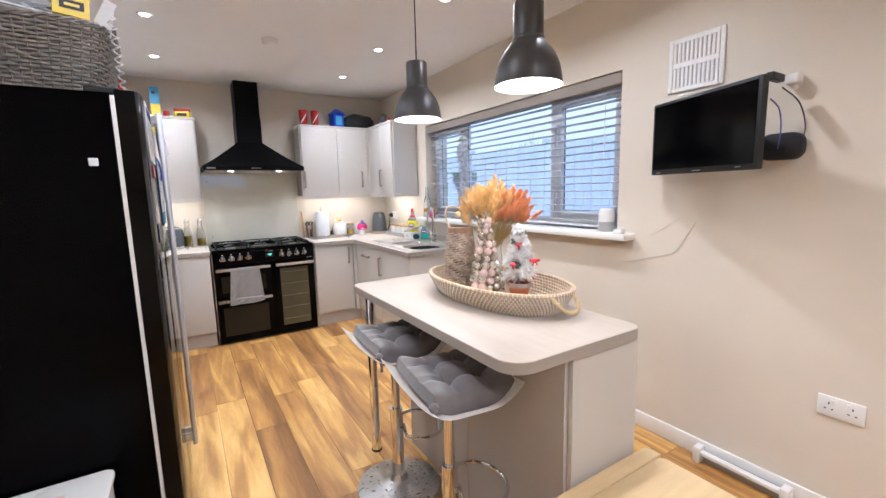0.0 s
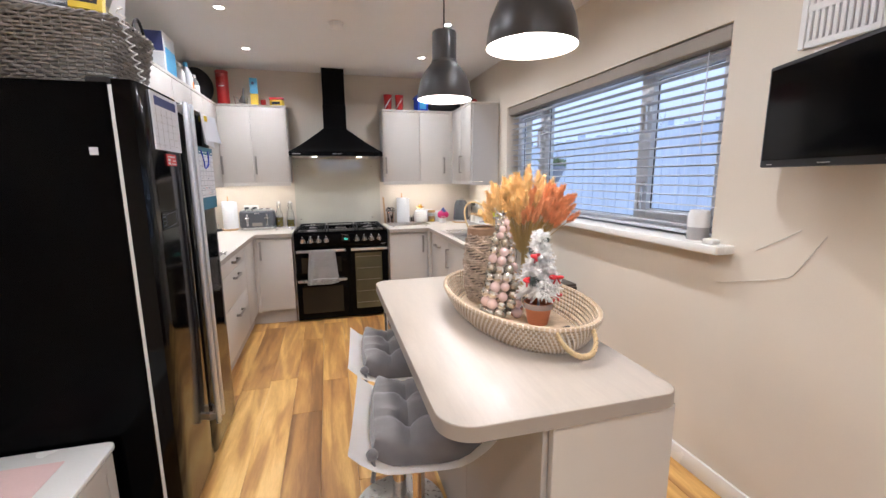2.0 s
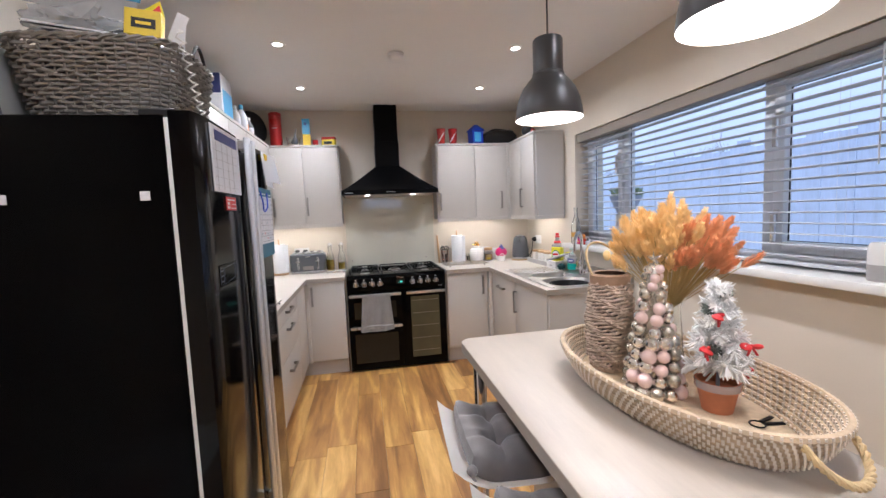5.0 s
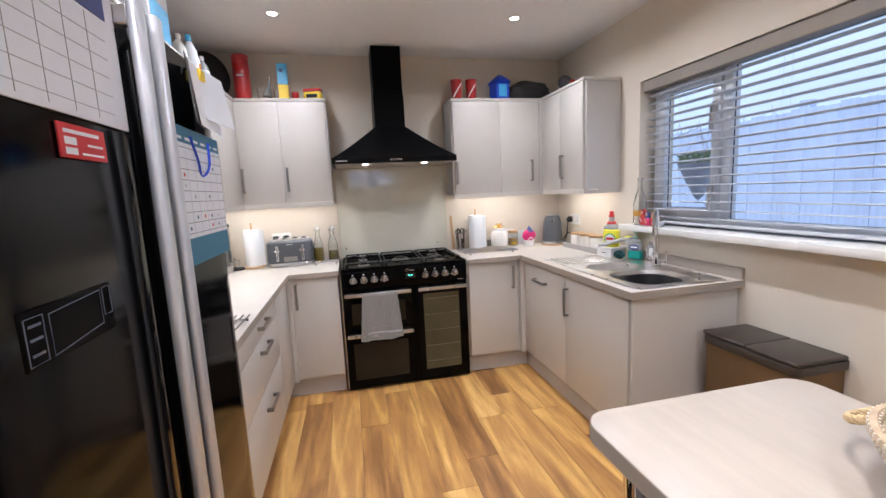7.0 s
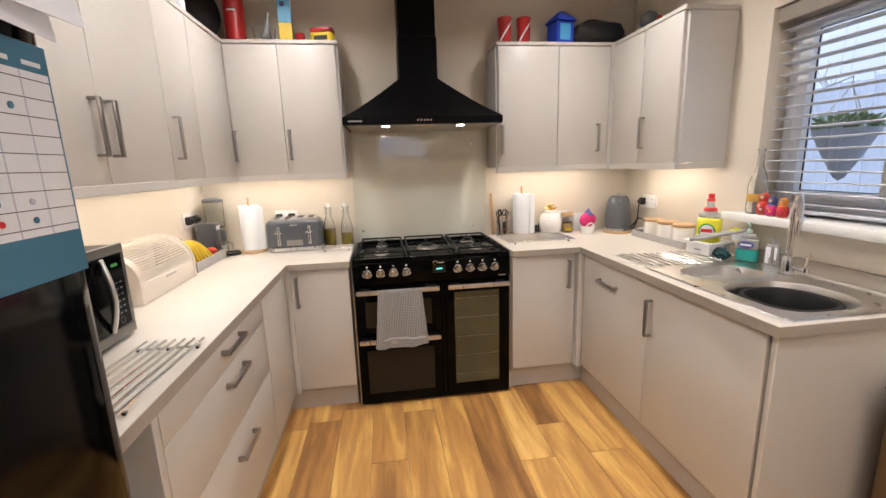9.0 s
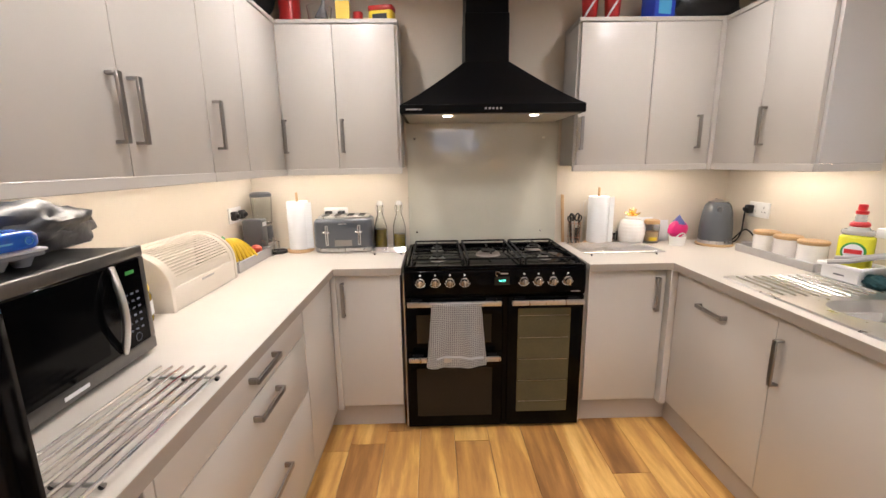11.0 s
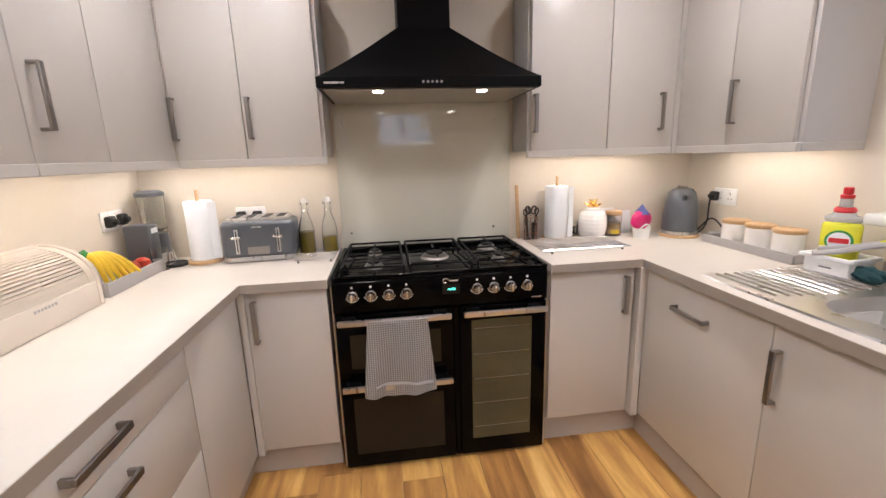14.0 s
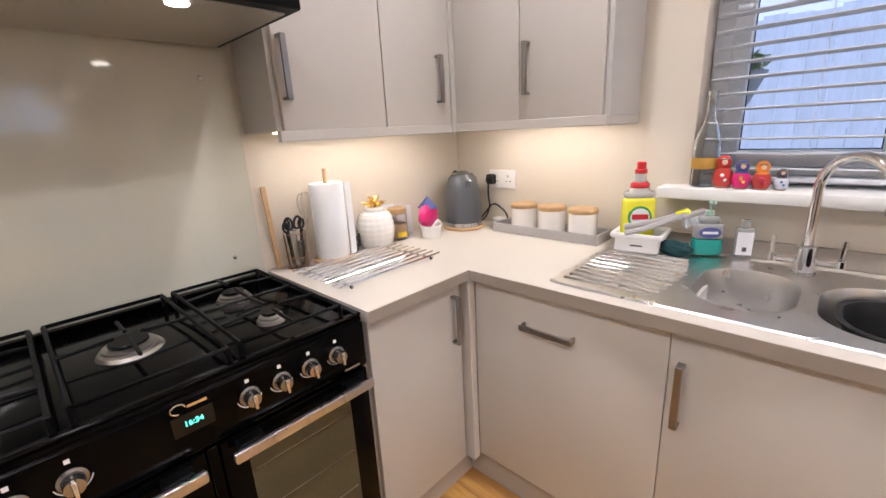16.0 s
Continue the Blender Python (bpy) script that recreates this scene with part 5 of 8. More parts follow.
part("case", at(prism(rounded(-0.055, -0.075, 0.055, 0.075, 0.04, 6), 0.0, 0.05, 0.008), 0.02, 0, 0.075, 0, 90, 0), "rubber", sb)
part("bracket", box(0.04, -0.015, 0.05, 0.074, 0.015, 0.085, 0.002), "blackm", sb)
solid("cable_trunk", join(box(2.245, 0.86, 1.79, 2.309, 0.905, 1.835, 0.012, 3), box(2.27, 0.875, 1.775, 2.309, 0.895, 1.80, 0.006)), "white", "white plastic cable clip cover above the television", "cable cover")
solid("indoor_aerial", join(box(2.10, 0.885, 1.795, 2.20, 0.915, 1.825, 0.004)), "rubber", "black stick aerial on the television", "aerial")
for nm, pts, mt in (("power_cable", [(2.22, 0.90, 1.78), (2.28, 0.86, 1.72), (2.302, 0.84, 1.62), (2.28, 0.85, 1.56), (2.25, 0.88, 1.53)], "rubber"),
                    ("aerial_cable", [(2.302, 1.36, 1.845), (2.26, 1.20, 1.84), (2.22, 1.05, 1.828), (2.24, 0.90, 1.83)], "white"),
                    ("data_cable", [(2.20, 0.93, 1.74), (2.235, 0.91, 1.70), (2.24, 0.90, 1.62), (2.24, 0.905, 1.54)], "navy"),
                    ("wall_cable", [(2.318, 1.235, 1.24), (2.306, 1.258, 1.19), (2.306, 1.330, 1.066), (2.306, 1.383, 1.036), (2.306, 1.49, 1.004), (2.306, 1.600, 0.971), (2.306, 1.64, 0.965)], "cablegrey"),
                    ("wall_cable", [(2.318, 1.315, 1.24), (2.306, 1.342, 1.219), (2.306, 1.40, 1.180), (2.306, 1.479, 1.133)], "cablegrey")):
    solid(nm, tube(curve_through(pts), 0.0018 if nm == "wall_cable" else 0.003, 6), mt, "thin cable running down the wall by the television", "cable", group="television cables")
vent = thing("wall_vent", "white plastic louvred air vent high on the wall", "air vent", pose(XR, 1.288, 1.99, 0, 0, 0))
part("frame", join(box(-0.012, -0.130, -0.128, -0.001, -0.108, 0.128, 0.003), box(-0.012, 0.108, -0.128, -0.001, 0.130, 0.128, 0.003), box(-0.012, -0.108, 0.104, -0.001, 0.108, 0.128, 0.003), box(-0.012, -0.108, -0.128, -0.001, 0.108, -0.104, 0.003), box(-0.012, -0.108, -0.012, -0.001, 0.108, 0.014, 0.003)), "white", vent)
part("backing", box(-0.004, -0.11, -0.11, -0.001, 0.11, 0.11, 0), "greytray", vent)
slot = to_mesh("louvre", box(-0.011, -0.0065, -0.052, -0.003, 0.0065, 0.052, 0.002), M["white"])
for i in range(11):
    for zz in (-0.058, 0.059):
        ob = new("louvre", slot)
        ob.parent = vent
        ob.matrix_local = pose(0, -0.099 + i * 0.0198, zz)


def socket(m, label, plugs=()):
    """A double socket plate; its face looks along local -y."""
    s = thing("wall_socket", label, "socket", m)
    part("plate", box(-0.073, -0.010, -0.043, 0.073, -0.0005, 0.043, 0.004, 2), "white", s)
    for sx in (-0.036, 0.036):
        part("rocker", box(sx - 0.006 + math.copysign(0.012, -sx), -0.013, 0.014, sx + 0.006 + math.copysign(0.012, -sx), -0.009, 0.032, 0.001), "white", s)
        for dx, dz, w, h in ((0, 0.014, 0.002, 0.005), (-0.011, -0.010, 0.004, 0.002), (0.011, -0.010, 0.004, 0.002)):
            part("pin_hole", box(sx + dx - w, -0.0105, dz - h, sx + dx + w, -0.0098, dz + h, 0), "rubber", s)
    for px in plugs:
        part("plug", at(join(box(-0.022, -0.040, -0.024, 0.022, -0.011, 0.024, 0.008, 3), at(lathe([(0, 0.018), (0.012, 0.014), (0.014, 0), (0, 0)], 14), 0, -0.040, 0, 90)), px, 0, 0), "rubber", s, "black three pin plug")
    return s


socket(pose(XR, 0.642, 0.494, 0, 0, -90), "white double socket low on the wall")
socket(pose(-0.130, YB, 1.105), "white double socket with two black plugs behind the toaster", (-0.042, 0.036))
socket(pose(XR, 4.745, 1.125, 0, 0, -90), "white double socket with a plug beside the kettle", (-0.052,))
socket(pose(XL, 4.77, 1.14, 0, 0, 90), "white double socket with two chargers above the fruit tray", (-0.045, 0.04))
socket(pose(XL, 1.855, 0.512, 0, 0, 90), "white double socket low on the wall by the fridge")
lr = thing("heater_cover", "low white plastic strip along the skirting board", "heater", pose(2.255, 0.955, 0.003))
part("rail", box(-0.020, -0.205, 0.045, 0.010, 0.205, 0.066, 0.005, 2), "white", lr)
for yy in (-0.200, 0.165):
    part("end_cap", box(-0.026, yy, 0.0, 0.030, yy + 0.035, 0.082, 0.005, 2), "white", lr)
part("back_strip", box(0.012, -0.165, 0.0, 0.026, 0.165, 0.06, 0.002), "greytray", lr)

# ---- pine bench and low cabinet ----
bench = thing("pine_bench", "pale pine bench beside the island", "bench", pose(1.12, 0.70, 0.003))
part("top_board", prism(rounded(-0.50, -0.30, 0.375, 0.205, [0.03, 0.01, 0.01, 0.03], 6), 0.425, 0.452, 0.004), "pine", bench)
part("edge_board", prism(rounded(-0.50, 0.208, 0.385, 0.268, [0.03, 0.01, 0.004, 0.004], 6), 0.420, 0.452, 0.004), "pine", bench)
for lx in (-0.45, 0.32):
    for ly in (-0.25, 0.18):
        part("leg", box(lx - 0.02, ly - 0.02, 0, lx + 0.02, ly + 0.02, 0.42, 0.003), "pine", bench)
lowc = thing("low_cabinet", "low grey cabinet with a white top beside the fridge", "cabinet", pose(0, 0, 0))
part("top", prism(rounded(XL + 0.02, 1.16, -0.150, 1.932, [0.035, 0.01, 0.01, 0.035], 6), 0.438, 0.458, 0.005), "gloss", lowc)
part("body", box(XL + 0.03, 1.18, 0.04, -0.185, 1.915, 0.437, 0.003), "cabside", lowc)
for y0, y1 in ((1.19, 1.545), (1.555, 1.905)):
    d = part("door", box(-0.184, y0, 0.06, -0.166, y1, 0.425, 0.003), "cab", lowc)
    part("door_frame", join(box(-0.165, y0, 0.06, -0.160, y0 + 0.05, 0.425, 0.002), box(-0.165, y1 - 0.05, 0.06, -0.160, y1, 0.425, 0.002), box(-0.165, y0 + 0.05, 0.06, -0.160, y1 - 0.05, 0.11, 0.002), box(-0.165, y0 + 0.05, 0.375, -0.160, y1 - 0.05, 0.425, 0.002)), "cab", d)
part("plinth", box(XL + 0.04, 1.20, 0.003, -0.21, 1.90, 0.0395, 0.001), "plinth", lowc)
solid("pink_paper_sheet", box(-0.56, 1.50, 0.4585, -0.27, 1.84, 0.460, 0), "pinkpaper", "pale pink sheet of paper on the low cabinet", "paper", None)

# ---- bin ----
bn = thing("recycling_bin", "bronze two compartment bin with a dark brown lid", "bin", pose(2.165, 2.905, 0.003))
part("body", prism(rounded(-0.125, -0.215, 0.130, 0.215, [0.01, 0.03, 0.03, 0.01], 5), 0.01, 0.631, 0.004), "bin", bn)
part("base", prism(rounded(-0.12, -0.21, 0.125, 0.21, 0.02, 4), 0.0, 0.012), "rubber", bn)
part("lid_rim", prism(rounded(-0.133, -0.223, 0.136, 0.223, [0.01, 0.035, 0.035, 0.01], 5), 0.633, 0.671, 0.004), "binlid", bn)
for y0, y1 in ((-0.221, -0.0015), (0.0015, 0.221)):
    part("lid_flap", box(-0.128, y0, 0.672, 0.132, y1, 0.690, 0.009, 3), "binlid", bn)

# ---- sink ----
sk = thing("sink", "stainless steel bowl and a half sink with a drainer", "sink", pose(0, 0, 0))
SX0, SX1, SY0, SY1 = 1.718, 2.235, 3.182, 4.165
b1 = rounded(1.770, 3.222, 2.135, 3.562, [0.15, 0.12, 0.10, 0.15], 8)
b2 = rounded(1.795, 3.598, 2.125, 3.826, [0.10, 0.11, 0.11, 0.10], 8)


def deck_with_holes(outer, holes, z, depths, draft=0.03):
    """A pressed sheet: one outline with bowls sunk into it."""
    bm = bmesh.new()
    loops = []
    edges = []
    for lp in [outer] + holes:
        vs = [bm.verts.new((x, y, z)) for x, y in lp]
        edges += [bm.edges.new((vs[i], vs[(i + 1) % len(vs)])) for i in range(len(vs))]
        loops.append(vs)
    bmesh.ops.triangle_fill(bm, use_beauty=True, use_dissolve=False, edges=edges)
    for vs, d in zip(loops[1:], depths):
        cx, cy = sum(v.co.x for v in vs) / len(vs), sum(v.co.y for v in vs) / len(vs)
        prev = vs
        for k, (dz, sc) in enumerate(((0.006, 0.985), (d * 0.55, 0.955), (d * 0.93, 0.92), (d, 0.84))):
            nx = [bm.verts.new((cx + (v.co.x - cx) * sc, cy + (v.co.y - cy) * sc, z - dz)) for v in vs]
            for i in range(len(vs)):
                j = (i + 1) % len(vs)
                bm.faces.new((prev[i], prev[j], nx[j], nx[i]))
            prev = nx
        bm.faces.new(prev)
    prev = loops[0]
    nx = [bm.verts.new((v.co.x + math.copysign(0.004, v.co.x - 1.985), v.co.y + math.copysign(0.004, v.co.y - 3.685), z - 0.006)) for v in prev]
    for i in range(len(prev)):
        j = (i + 1) % len(prev)
        bm.faces.new((prev[i], prev[j], nx[j], nx[i]))
    bmesh.ops.recalc_face_normals(bm, faces=bm.faces)
    return bm


part("deck", deck_with_holes(rounded(SX0, SY0, SX1, SY1, 0.025, 4), [b1, b2], 0.9125, (0.16, 0.13)), "sink", sk)
for i in range(11):
    xx = 1.762 + i * 0.0375
    # rib highlights are put into this brighter steel
    part("drainer_rib", tube([(xx, 3.862 + 0.0011 * (i - 5) ** 2, 0.9125), (xx, 4.00, 0.9145), (xx, 4.135, 0.9140)], 0.0050, 8), "rib", sk)
for cx, cy, zz in ((1.957, 3.40, 0.754), (1.965, 3.712, 0.784)):
    part("waste", at(lathe([(0, 0.003), (0.018, 0.001), (0.032, 0.004), (0.036, 0.0), (0, 0)], 24), cx, cy, zz), "chrome", sk)
solid("washing_up_bowl", deck_with_holes(rounded(1.815, 3.258, 2.095, 3.530, 0.11, 7), [rounded(1.829, 3.272, 2.081, 3.516, 0.10, 7)], 0.897, (0.130,)), "rubber", "dark grey plastic washing-up bowl in the sink", "washing-up bowl")
tap = thing("mixer_tap", "chrome swan neck mixer tap with two levers", "tap", pose(2.170, 3.606, 0.913))
part("tap_body", join(cyl(0.030, 0, 0.006, 24, 0.001), cyl(0.024, 0.006, 0.085, 24, 0.003)), "chrome", tap)
part("spout", tube([(0, 0, 0.08), (0, 0, 0.245)] + [(-0.092 + 0.092 * math.cos(a), -0.02 * (1 - math.cos(a)), 0.245 + 0.092 * math.sin(a)) for a in [math.pi * i / 16 for i in range(1, 17)]] + [(-0.184, -0.04, 0.205)], 0.0125, 12), "chrome", tap).matrix_local = pose(0, 0, 0, 0, 0, 34)
for sy in (-1, 1):
    l = part("tap_arm", tube([(0, 0, 0.042), (0, sy * 0.070, 0.042)], 0.010, 12), "chrome", tap)
    part("lever", join(at(cyl(0.013, -0.004, 0.018, 14, 0.002), 0, sy * 0.074, 0.034), tube([(0, sy * 0.074, 0.045), (0.004, sy * 0.078, 0.105)], 0.006, 8)), "chrome", l)


# ---- left worktop ----
ZT = 0.9065
mw = thing("microwave", "black and steel microwave oven on the worktop", "microwave", pose(-0.305, 3.552, ZT, 0, 0, 91))
# local x runs back along the front from the far corner, local y goes into the case
part("case", box(-0.485, 0.012, 0.012, 0.0, 0.318, 0.296, 0.010, 3), "blackm", mw)
for nm, x0, z0, x1, z1 in (("bottom_trim", -0.487, 0.012, 0.002, 0.046), ("top_trim", -0.487, 0.272, 0.002, 0.300), ("side_trim", -0.487, 0.0465, -0.464, 0.2715), ("side_trim", -0.016, 0.0465, 0.002, 0.2715)):
    part(nm, box(x0, 0.0, z0, x1, 0.014, z1, 0.003, 2), "graphite", mw, "dark brushed steel trim")
dr = part("door", box(-0.463, -0.003, 0.047, -0.112, 0.012, 0.271, 0.003), "fridge", mw)
part("door_window", box(-0.445, -0.0042, 0.066, -0.165, -0.0028, 0.252, 0.001), "black", dr, "dark mesh window")
part("handle", tube([(-0.122 - 0.018 * math.sin(math.pi * i / 14), -0.004 - 0.030 * math.sin(math.pi * i / 14), 0.050 + 0.218 * i / 14) for i in range(15)], 0.0085, 10), "steel", dr, "curved satin steel handle")
pn = part("keypad", box(-0.110, -0.002, 0.047, -0.017, 0.012, 0.271, 0.003), "black", mw)
for i in range(6):
    for j in range(3):
        part("key", box(-0.090 + j * 0.020, -0.0032, 0.088 + i * 0.019, -0.080 + j * 0.020, -0.0018, 0.0930 + i * 0.019, 0.0004), "keyprint", pn)
part("clock", box(-0.076, -0.0032, 0.236, -0.046, -0.0018, 0.245, 0), "green", pn)
part("start_ring", tube([(-0.064 + 0.011 * math.cos(g * 0.5236), -0.0024, 0.068 + 0.011 * math.sin(g * 0.5236)) for g in range(12)], 0.0008, 5, True), "keyprint", pn)
part("maker_mark", box(-0.30, -0.0012, 0.024, -0.235, 0.0005, 0.033, 0), "paper", mw)
for fx in (-0.45, -0.04):
    for fy in (0.04, 0.28):
        part("foot", at(cyl(0.014, 0, 0.013, 12), fx, fy, 0), "rubber", mw)
bx = thing("egg_carton", "grey egg box with a glossy blue sleeve on the microwave", "egg box", pose(-0.445, 3.262, ZT + 0.297, 0, 0, -6))
cups = [prism(rounded(-0.055, -0.118, 0.055, 0.118, 0.02, 4), 0.020, 0.030, 0.003)]
for cx in (-0.028, 0.028):
    for cy in (-0.078, -0.026, 0.026, 0.078):
        cups.append(at(lathe([(0, 0), (0.014, 0.0), (0.024, 0.022), (0, 0.024)], 12), cx, cy, 0))
part("tray", join(*cups), "eggtray", bx)
part("rim", prism(rounded(-0.059, -0.124, 0.059, 0.124, 0.022, 5), 0.0302, 0.036, 0.002), "white", bx, "white card edge")
lid = part("sleeve", prism(rounded(-0.052, -0.116, 0.052, 0.116, 0.026, 6), 0.0362, 0.076, 0.016, 4), "sleeve", bx, "glossy blue printed sleeve")
for dy, dz in ((-0.030, 0.060), (-0.016, 0.060), (-0.030, 0.049), (-0.016, 0.049)):
    part("print", tube([(0.0525, dy + 0.0045 * math.cos(g * 0.7854), dz + 0.0045 * math.sin(g * 0.7854)) for g in range(8)], 0.0013, 5, True), "paper", lid)
part("print_bar", box(0.0515, 0.010, 0.053, 0.0531, 0.050, 0.0565, 0), "sky", lid)
part("print_ring", tube([(0.0525, 0.082 + 0.008 * math.cos(g * 0.5236), 0.056 + 0.008 * math.sin(g * 0.5236)) for g in range(12)], 0.0009, 5, True), "sky", lid)
bg = bmesh.new()
bmesh.ops.create_icosphere(bg, subdivisions=4, radius=1)
for v in bg.verts:
    n = noise.noise(v.co * 1.7) * 0.35 + noise.noise(v.co * 4.3) * 0.16
    v.co *= 1 + n
    v.co = Vector((v.co.x * 0.080, v.co.y * 0.19, max(v.co.z * 0.070, -0.058)))
solid("plastic_bag", bg, "greybag", "crumpled grey plastic bag on the microwave", "plastic bag", pose(-0.530, 3.46, ZT + 0.355))


def rack(name_label, m, nbars, L, gap):
    """A trivet of parallel steel bars on two cross rods."""
    r = thing("trivet", name_label, "trivet", m, "steel trivets")
    W = gap * (nbars - 1)
    for i in range(nbars):
        part("bar", tube([(-L / 2, -W / 2 + i * gap, 0.016), (L / 2, -W / 2 + i * gap, 0.016)], 0.0042, 8), "chrome", r)
    for sx in (-0.40, 0.40):
        part("cross_rod", tube([(sx * L, -W / 2 - 0.006, 0.0085), (sx * L, W / 2 + 0.006, 0.0085)], 0.0036, 8), "nickel", r)
        for sy in (-W / 2, 0, W / 2):
            part("foot", at(ball(0.0055, 8, 6), sx * L, sy, 0.0055), "rubber", r)
    return r


rack("steel bar trivet in front of the microwave", pose(-0.135, 3.205, ZT, 0, 0, 88), 7, 0.42, 0.027)
rack("small steel bar trivet beside the cooker", pose(0.212, 4.80, ZT, 0, 0, 0), 6, 0.185, 0.026)
rack("steel bar trivet beside the cooker", pose(1.495, 4.755, ZT, 0, 0, 1), 9, 0.445, 0.034)

bb = thing("bread_bin", "cream roll top bread bin with a slatted lid", "bread bin", pose(-0.435, 3.845, ZT, 0, 0, 90))
prof = [(0.0, 0.0), (0.0, 0.088)] + [(0.158 * (1 - math.cos(math.pi / 2 * i / 9)), 0.088 + 0.130 * math.sin(math.pi / 2 * i / 9)) for i in range(1, 10)] + [(0.185, 0.218), (0.185, 0.0)]
for x0, x1 in ((0.0, 0.018), (0.462, 0.480)):
    bm = prism([(-y, z) for y, z in prof][::-1], x0, x1, 0.002)
    bm.transform(Matrix(((0, 0, 1, 0), (-1, 0, 0, 0), (0, 1, 0, 0), (0, 0, 0, 1))))
    part("side_panel", bm, "cream", bb)
part("front_board", box(0.0185, 0.001, 0.0, 0.4615, 0.014, 0.086, 0.004, 2), "cream", bb)
part("back_board", box(0.0185, 0.172, 0.0, 0.4615, 0.185, 0.217, 0.002), "cream", bb)
part("top_board", box(0.0185, 0.150, 0.205, 0.4615, 0.1715, 0.217, 0.002), "cream", bb)
part("floor_board", box(0.0185, 0.0145, 0.0, 0.4615, 0.1715, 0.010, 0.001), "cream", bb)


def lid_pose(i, n=17):
    """A step of the rolling lid, from the front board to the top."""
    g = math.pi / 2 * (0.6 + (n - 0.9) * i / n) / n * n / (n - 0.4)
    y, z = 0.006 + 0.150 * (1 - math.cos(g)), 0.083 + 0.127 * math.sin(g)
    return y, z, math.degrees(math.atan2(0.127 * math.cos(g), 0.150 * math.sin(g)))


for i in range(18):
    y, z, tilt = lid_pose(i)
    wide = 0.0072 if i in (0, 1, 2, 16, 17) else 0.0040
    part("slat", at(box(-0.195, -wide, -0.002, 0.195, wide, 0.002, 0.0012), 0.240, y, z, tilt, 0, 0), "cream", bb)
for xs in (0.0188, 0.431):
    for i in range(18):
        part("lid_batten", at(box(0, -0.0078, -0.0035, 0.030, 0.0078, 0.0035, 0.001), xs, *lid_pose(i)), "cream", bb)
part("lettering", join(*[box(0.195 + 0.013 * q, -0.0002, 0.066, 0.203 + 0.013 * q, 0.0009, 0.074, 0) for q in range(7)]), "greytray", bb)
jr = thing("sauce_jar", "glass jar of green pickles with a yellow lid", "jar", pose(-0.500, 3.775, ZT))
part("glass", lathe([(0, 0), (0.034, 0), (0.037, 0.01), (0.037, 0.088), (0.030, 0.102), (0, 0.102)], 20), "oil", jr)
part("label", lathe([(0.0372, 0.022), (0.0380, 0.023), (0.0380, 0.070), (0.0372, 0.071)], 20), "tissue", jr)
part("lid", cyl(0.033, 0.1025, 0.122, 20, 0.002), "yellow", jr)
ob_ = thing("glass_bottle", "small clear bottle behind the pickle jar", "bottle", pose(-0.555, 3.745, ZT))
part("bottle", lathe([(0, 0), (0.026, 0), (0.028, 0.006), (0.028, 0.12), (0.011, 0.165), (0.011, 0.19), (0, 0.19)], 20), "glass", ob_)
part("cap", cyl(0.0125, 0.1905, 0.210, 16, 0.002), "redm", ob_)
solid("yellow_sponge", box(-0.595, 3.60, ZT, -0.545, 3.68, ZT + 0.03, 0.006, 2), "yellow", "yellow sponge behind the microwave", "sponge")

# fruit
fb = thing("fruit_tray", "grey wooden fruit tray on the worktop", "tray", pose(-0.535, 4.58, ZT))
part("tray_floor", box(-0.075, -0.19, 0.0, 0.075, 0.19, 0.008, 0.001), "greytray", fb)
for a in ((-0.085, -0.20, -0.0755, 0.20), (0.0755, -0.20, 0.085, 0.20), (-0.075, -0.20, 0.075, -0.1905), (-0.075, 0.1905, 0.075, 0.20)):
    part("side", box(a[0], a[1], 0, a[2], a[3], 0.052, 0.002), "greytray", fb)
bnn = thing("bananas", "bunch of ripe yellow bananas in the fruit tray", "bananas", pose(-0.545, 4.43, ZT + 0.026))
for i in range(6):
    pts = []
    for k in range(11):
        q = k / 10
        pts.append((0.012 + (0.05 + 0.006 * i) * q, (i - 2.5) * 0.030 * q + 0.075 * q, 0.115 + 0.030 * math.sin(math.pi * 0.7 * q) - 0.120 * q ** 1.7))
    part("banana", tube(pts, 0.0150, 9, False, 0.55), "banana", bnn)
part("banana_stalk", tube([(0.014, 0.0, 0.115), (0.004, -0.012, 0.140)], 0.014, 8), "green", bnn)
for i, (dx, dy, c, nm) in enumerate(((0.025, 0.05, "apple", "apple"), (-0.03, 0.10, "orange", "orange"), (0.03, 0.125, "apple", "apple"))):
    solid(nm, lathe([(0, 0.004), (0.012, 0.0), (0.028, 0.008), (0.035, 0.032), (0.030, 0.055), (0.014, 0.066), (0, 0.060)], 18), c, "fresh %s in the fruit tray" % ("red apple" if c == "apple" else "orange"), nm, pose(-0.535 + dx, 4.58 + dy, ZT + 0.0085))
bl = thing("blender", "grey blender with a clear jug and dark lid", "blender", pose(-0.545, 4.93, ZT))
part("motor_base", lathe([(0, 0), (0.062, 0.0), (0.064, 0.012), (0.054, 0.05), (0.050, 0.145), (0, 0.150)], 24), "slate", bl)
part("steel_foot", lathe([(0.064, 0.004), (0.0665, 0.006), (0.060, 0.048), (0.055, 0.052)], 24), "steel", bl)
part("jug", lathe([(0.042, 0.151), (0.052, 0.17), (0.058, 0.32), (0.056, 0.32), (0.050, 0.172), (0.0, 0.158)], 24), "glass", bl)
part("lid", lathe([(0, 0.350), (0.045, 0.348), (0.060, 0.338), (0.060, 0.321), (0, 0.321)], 24), "slate", bl)
gd = thing("coffee_grinder", "dark grey coffee grinder with a small screen label", "grinder", pose(-0.545, 4.815, ZT))
part("case", box(-0.055, -0.045, 0, 0.055, 0.035, 0.205, 0.010, 3), "slate", gd)
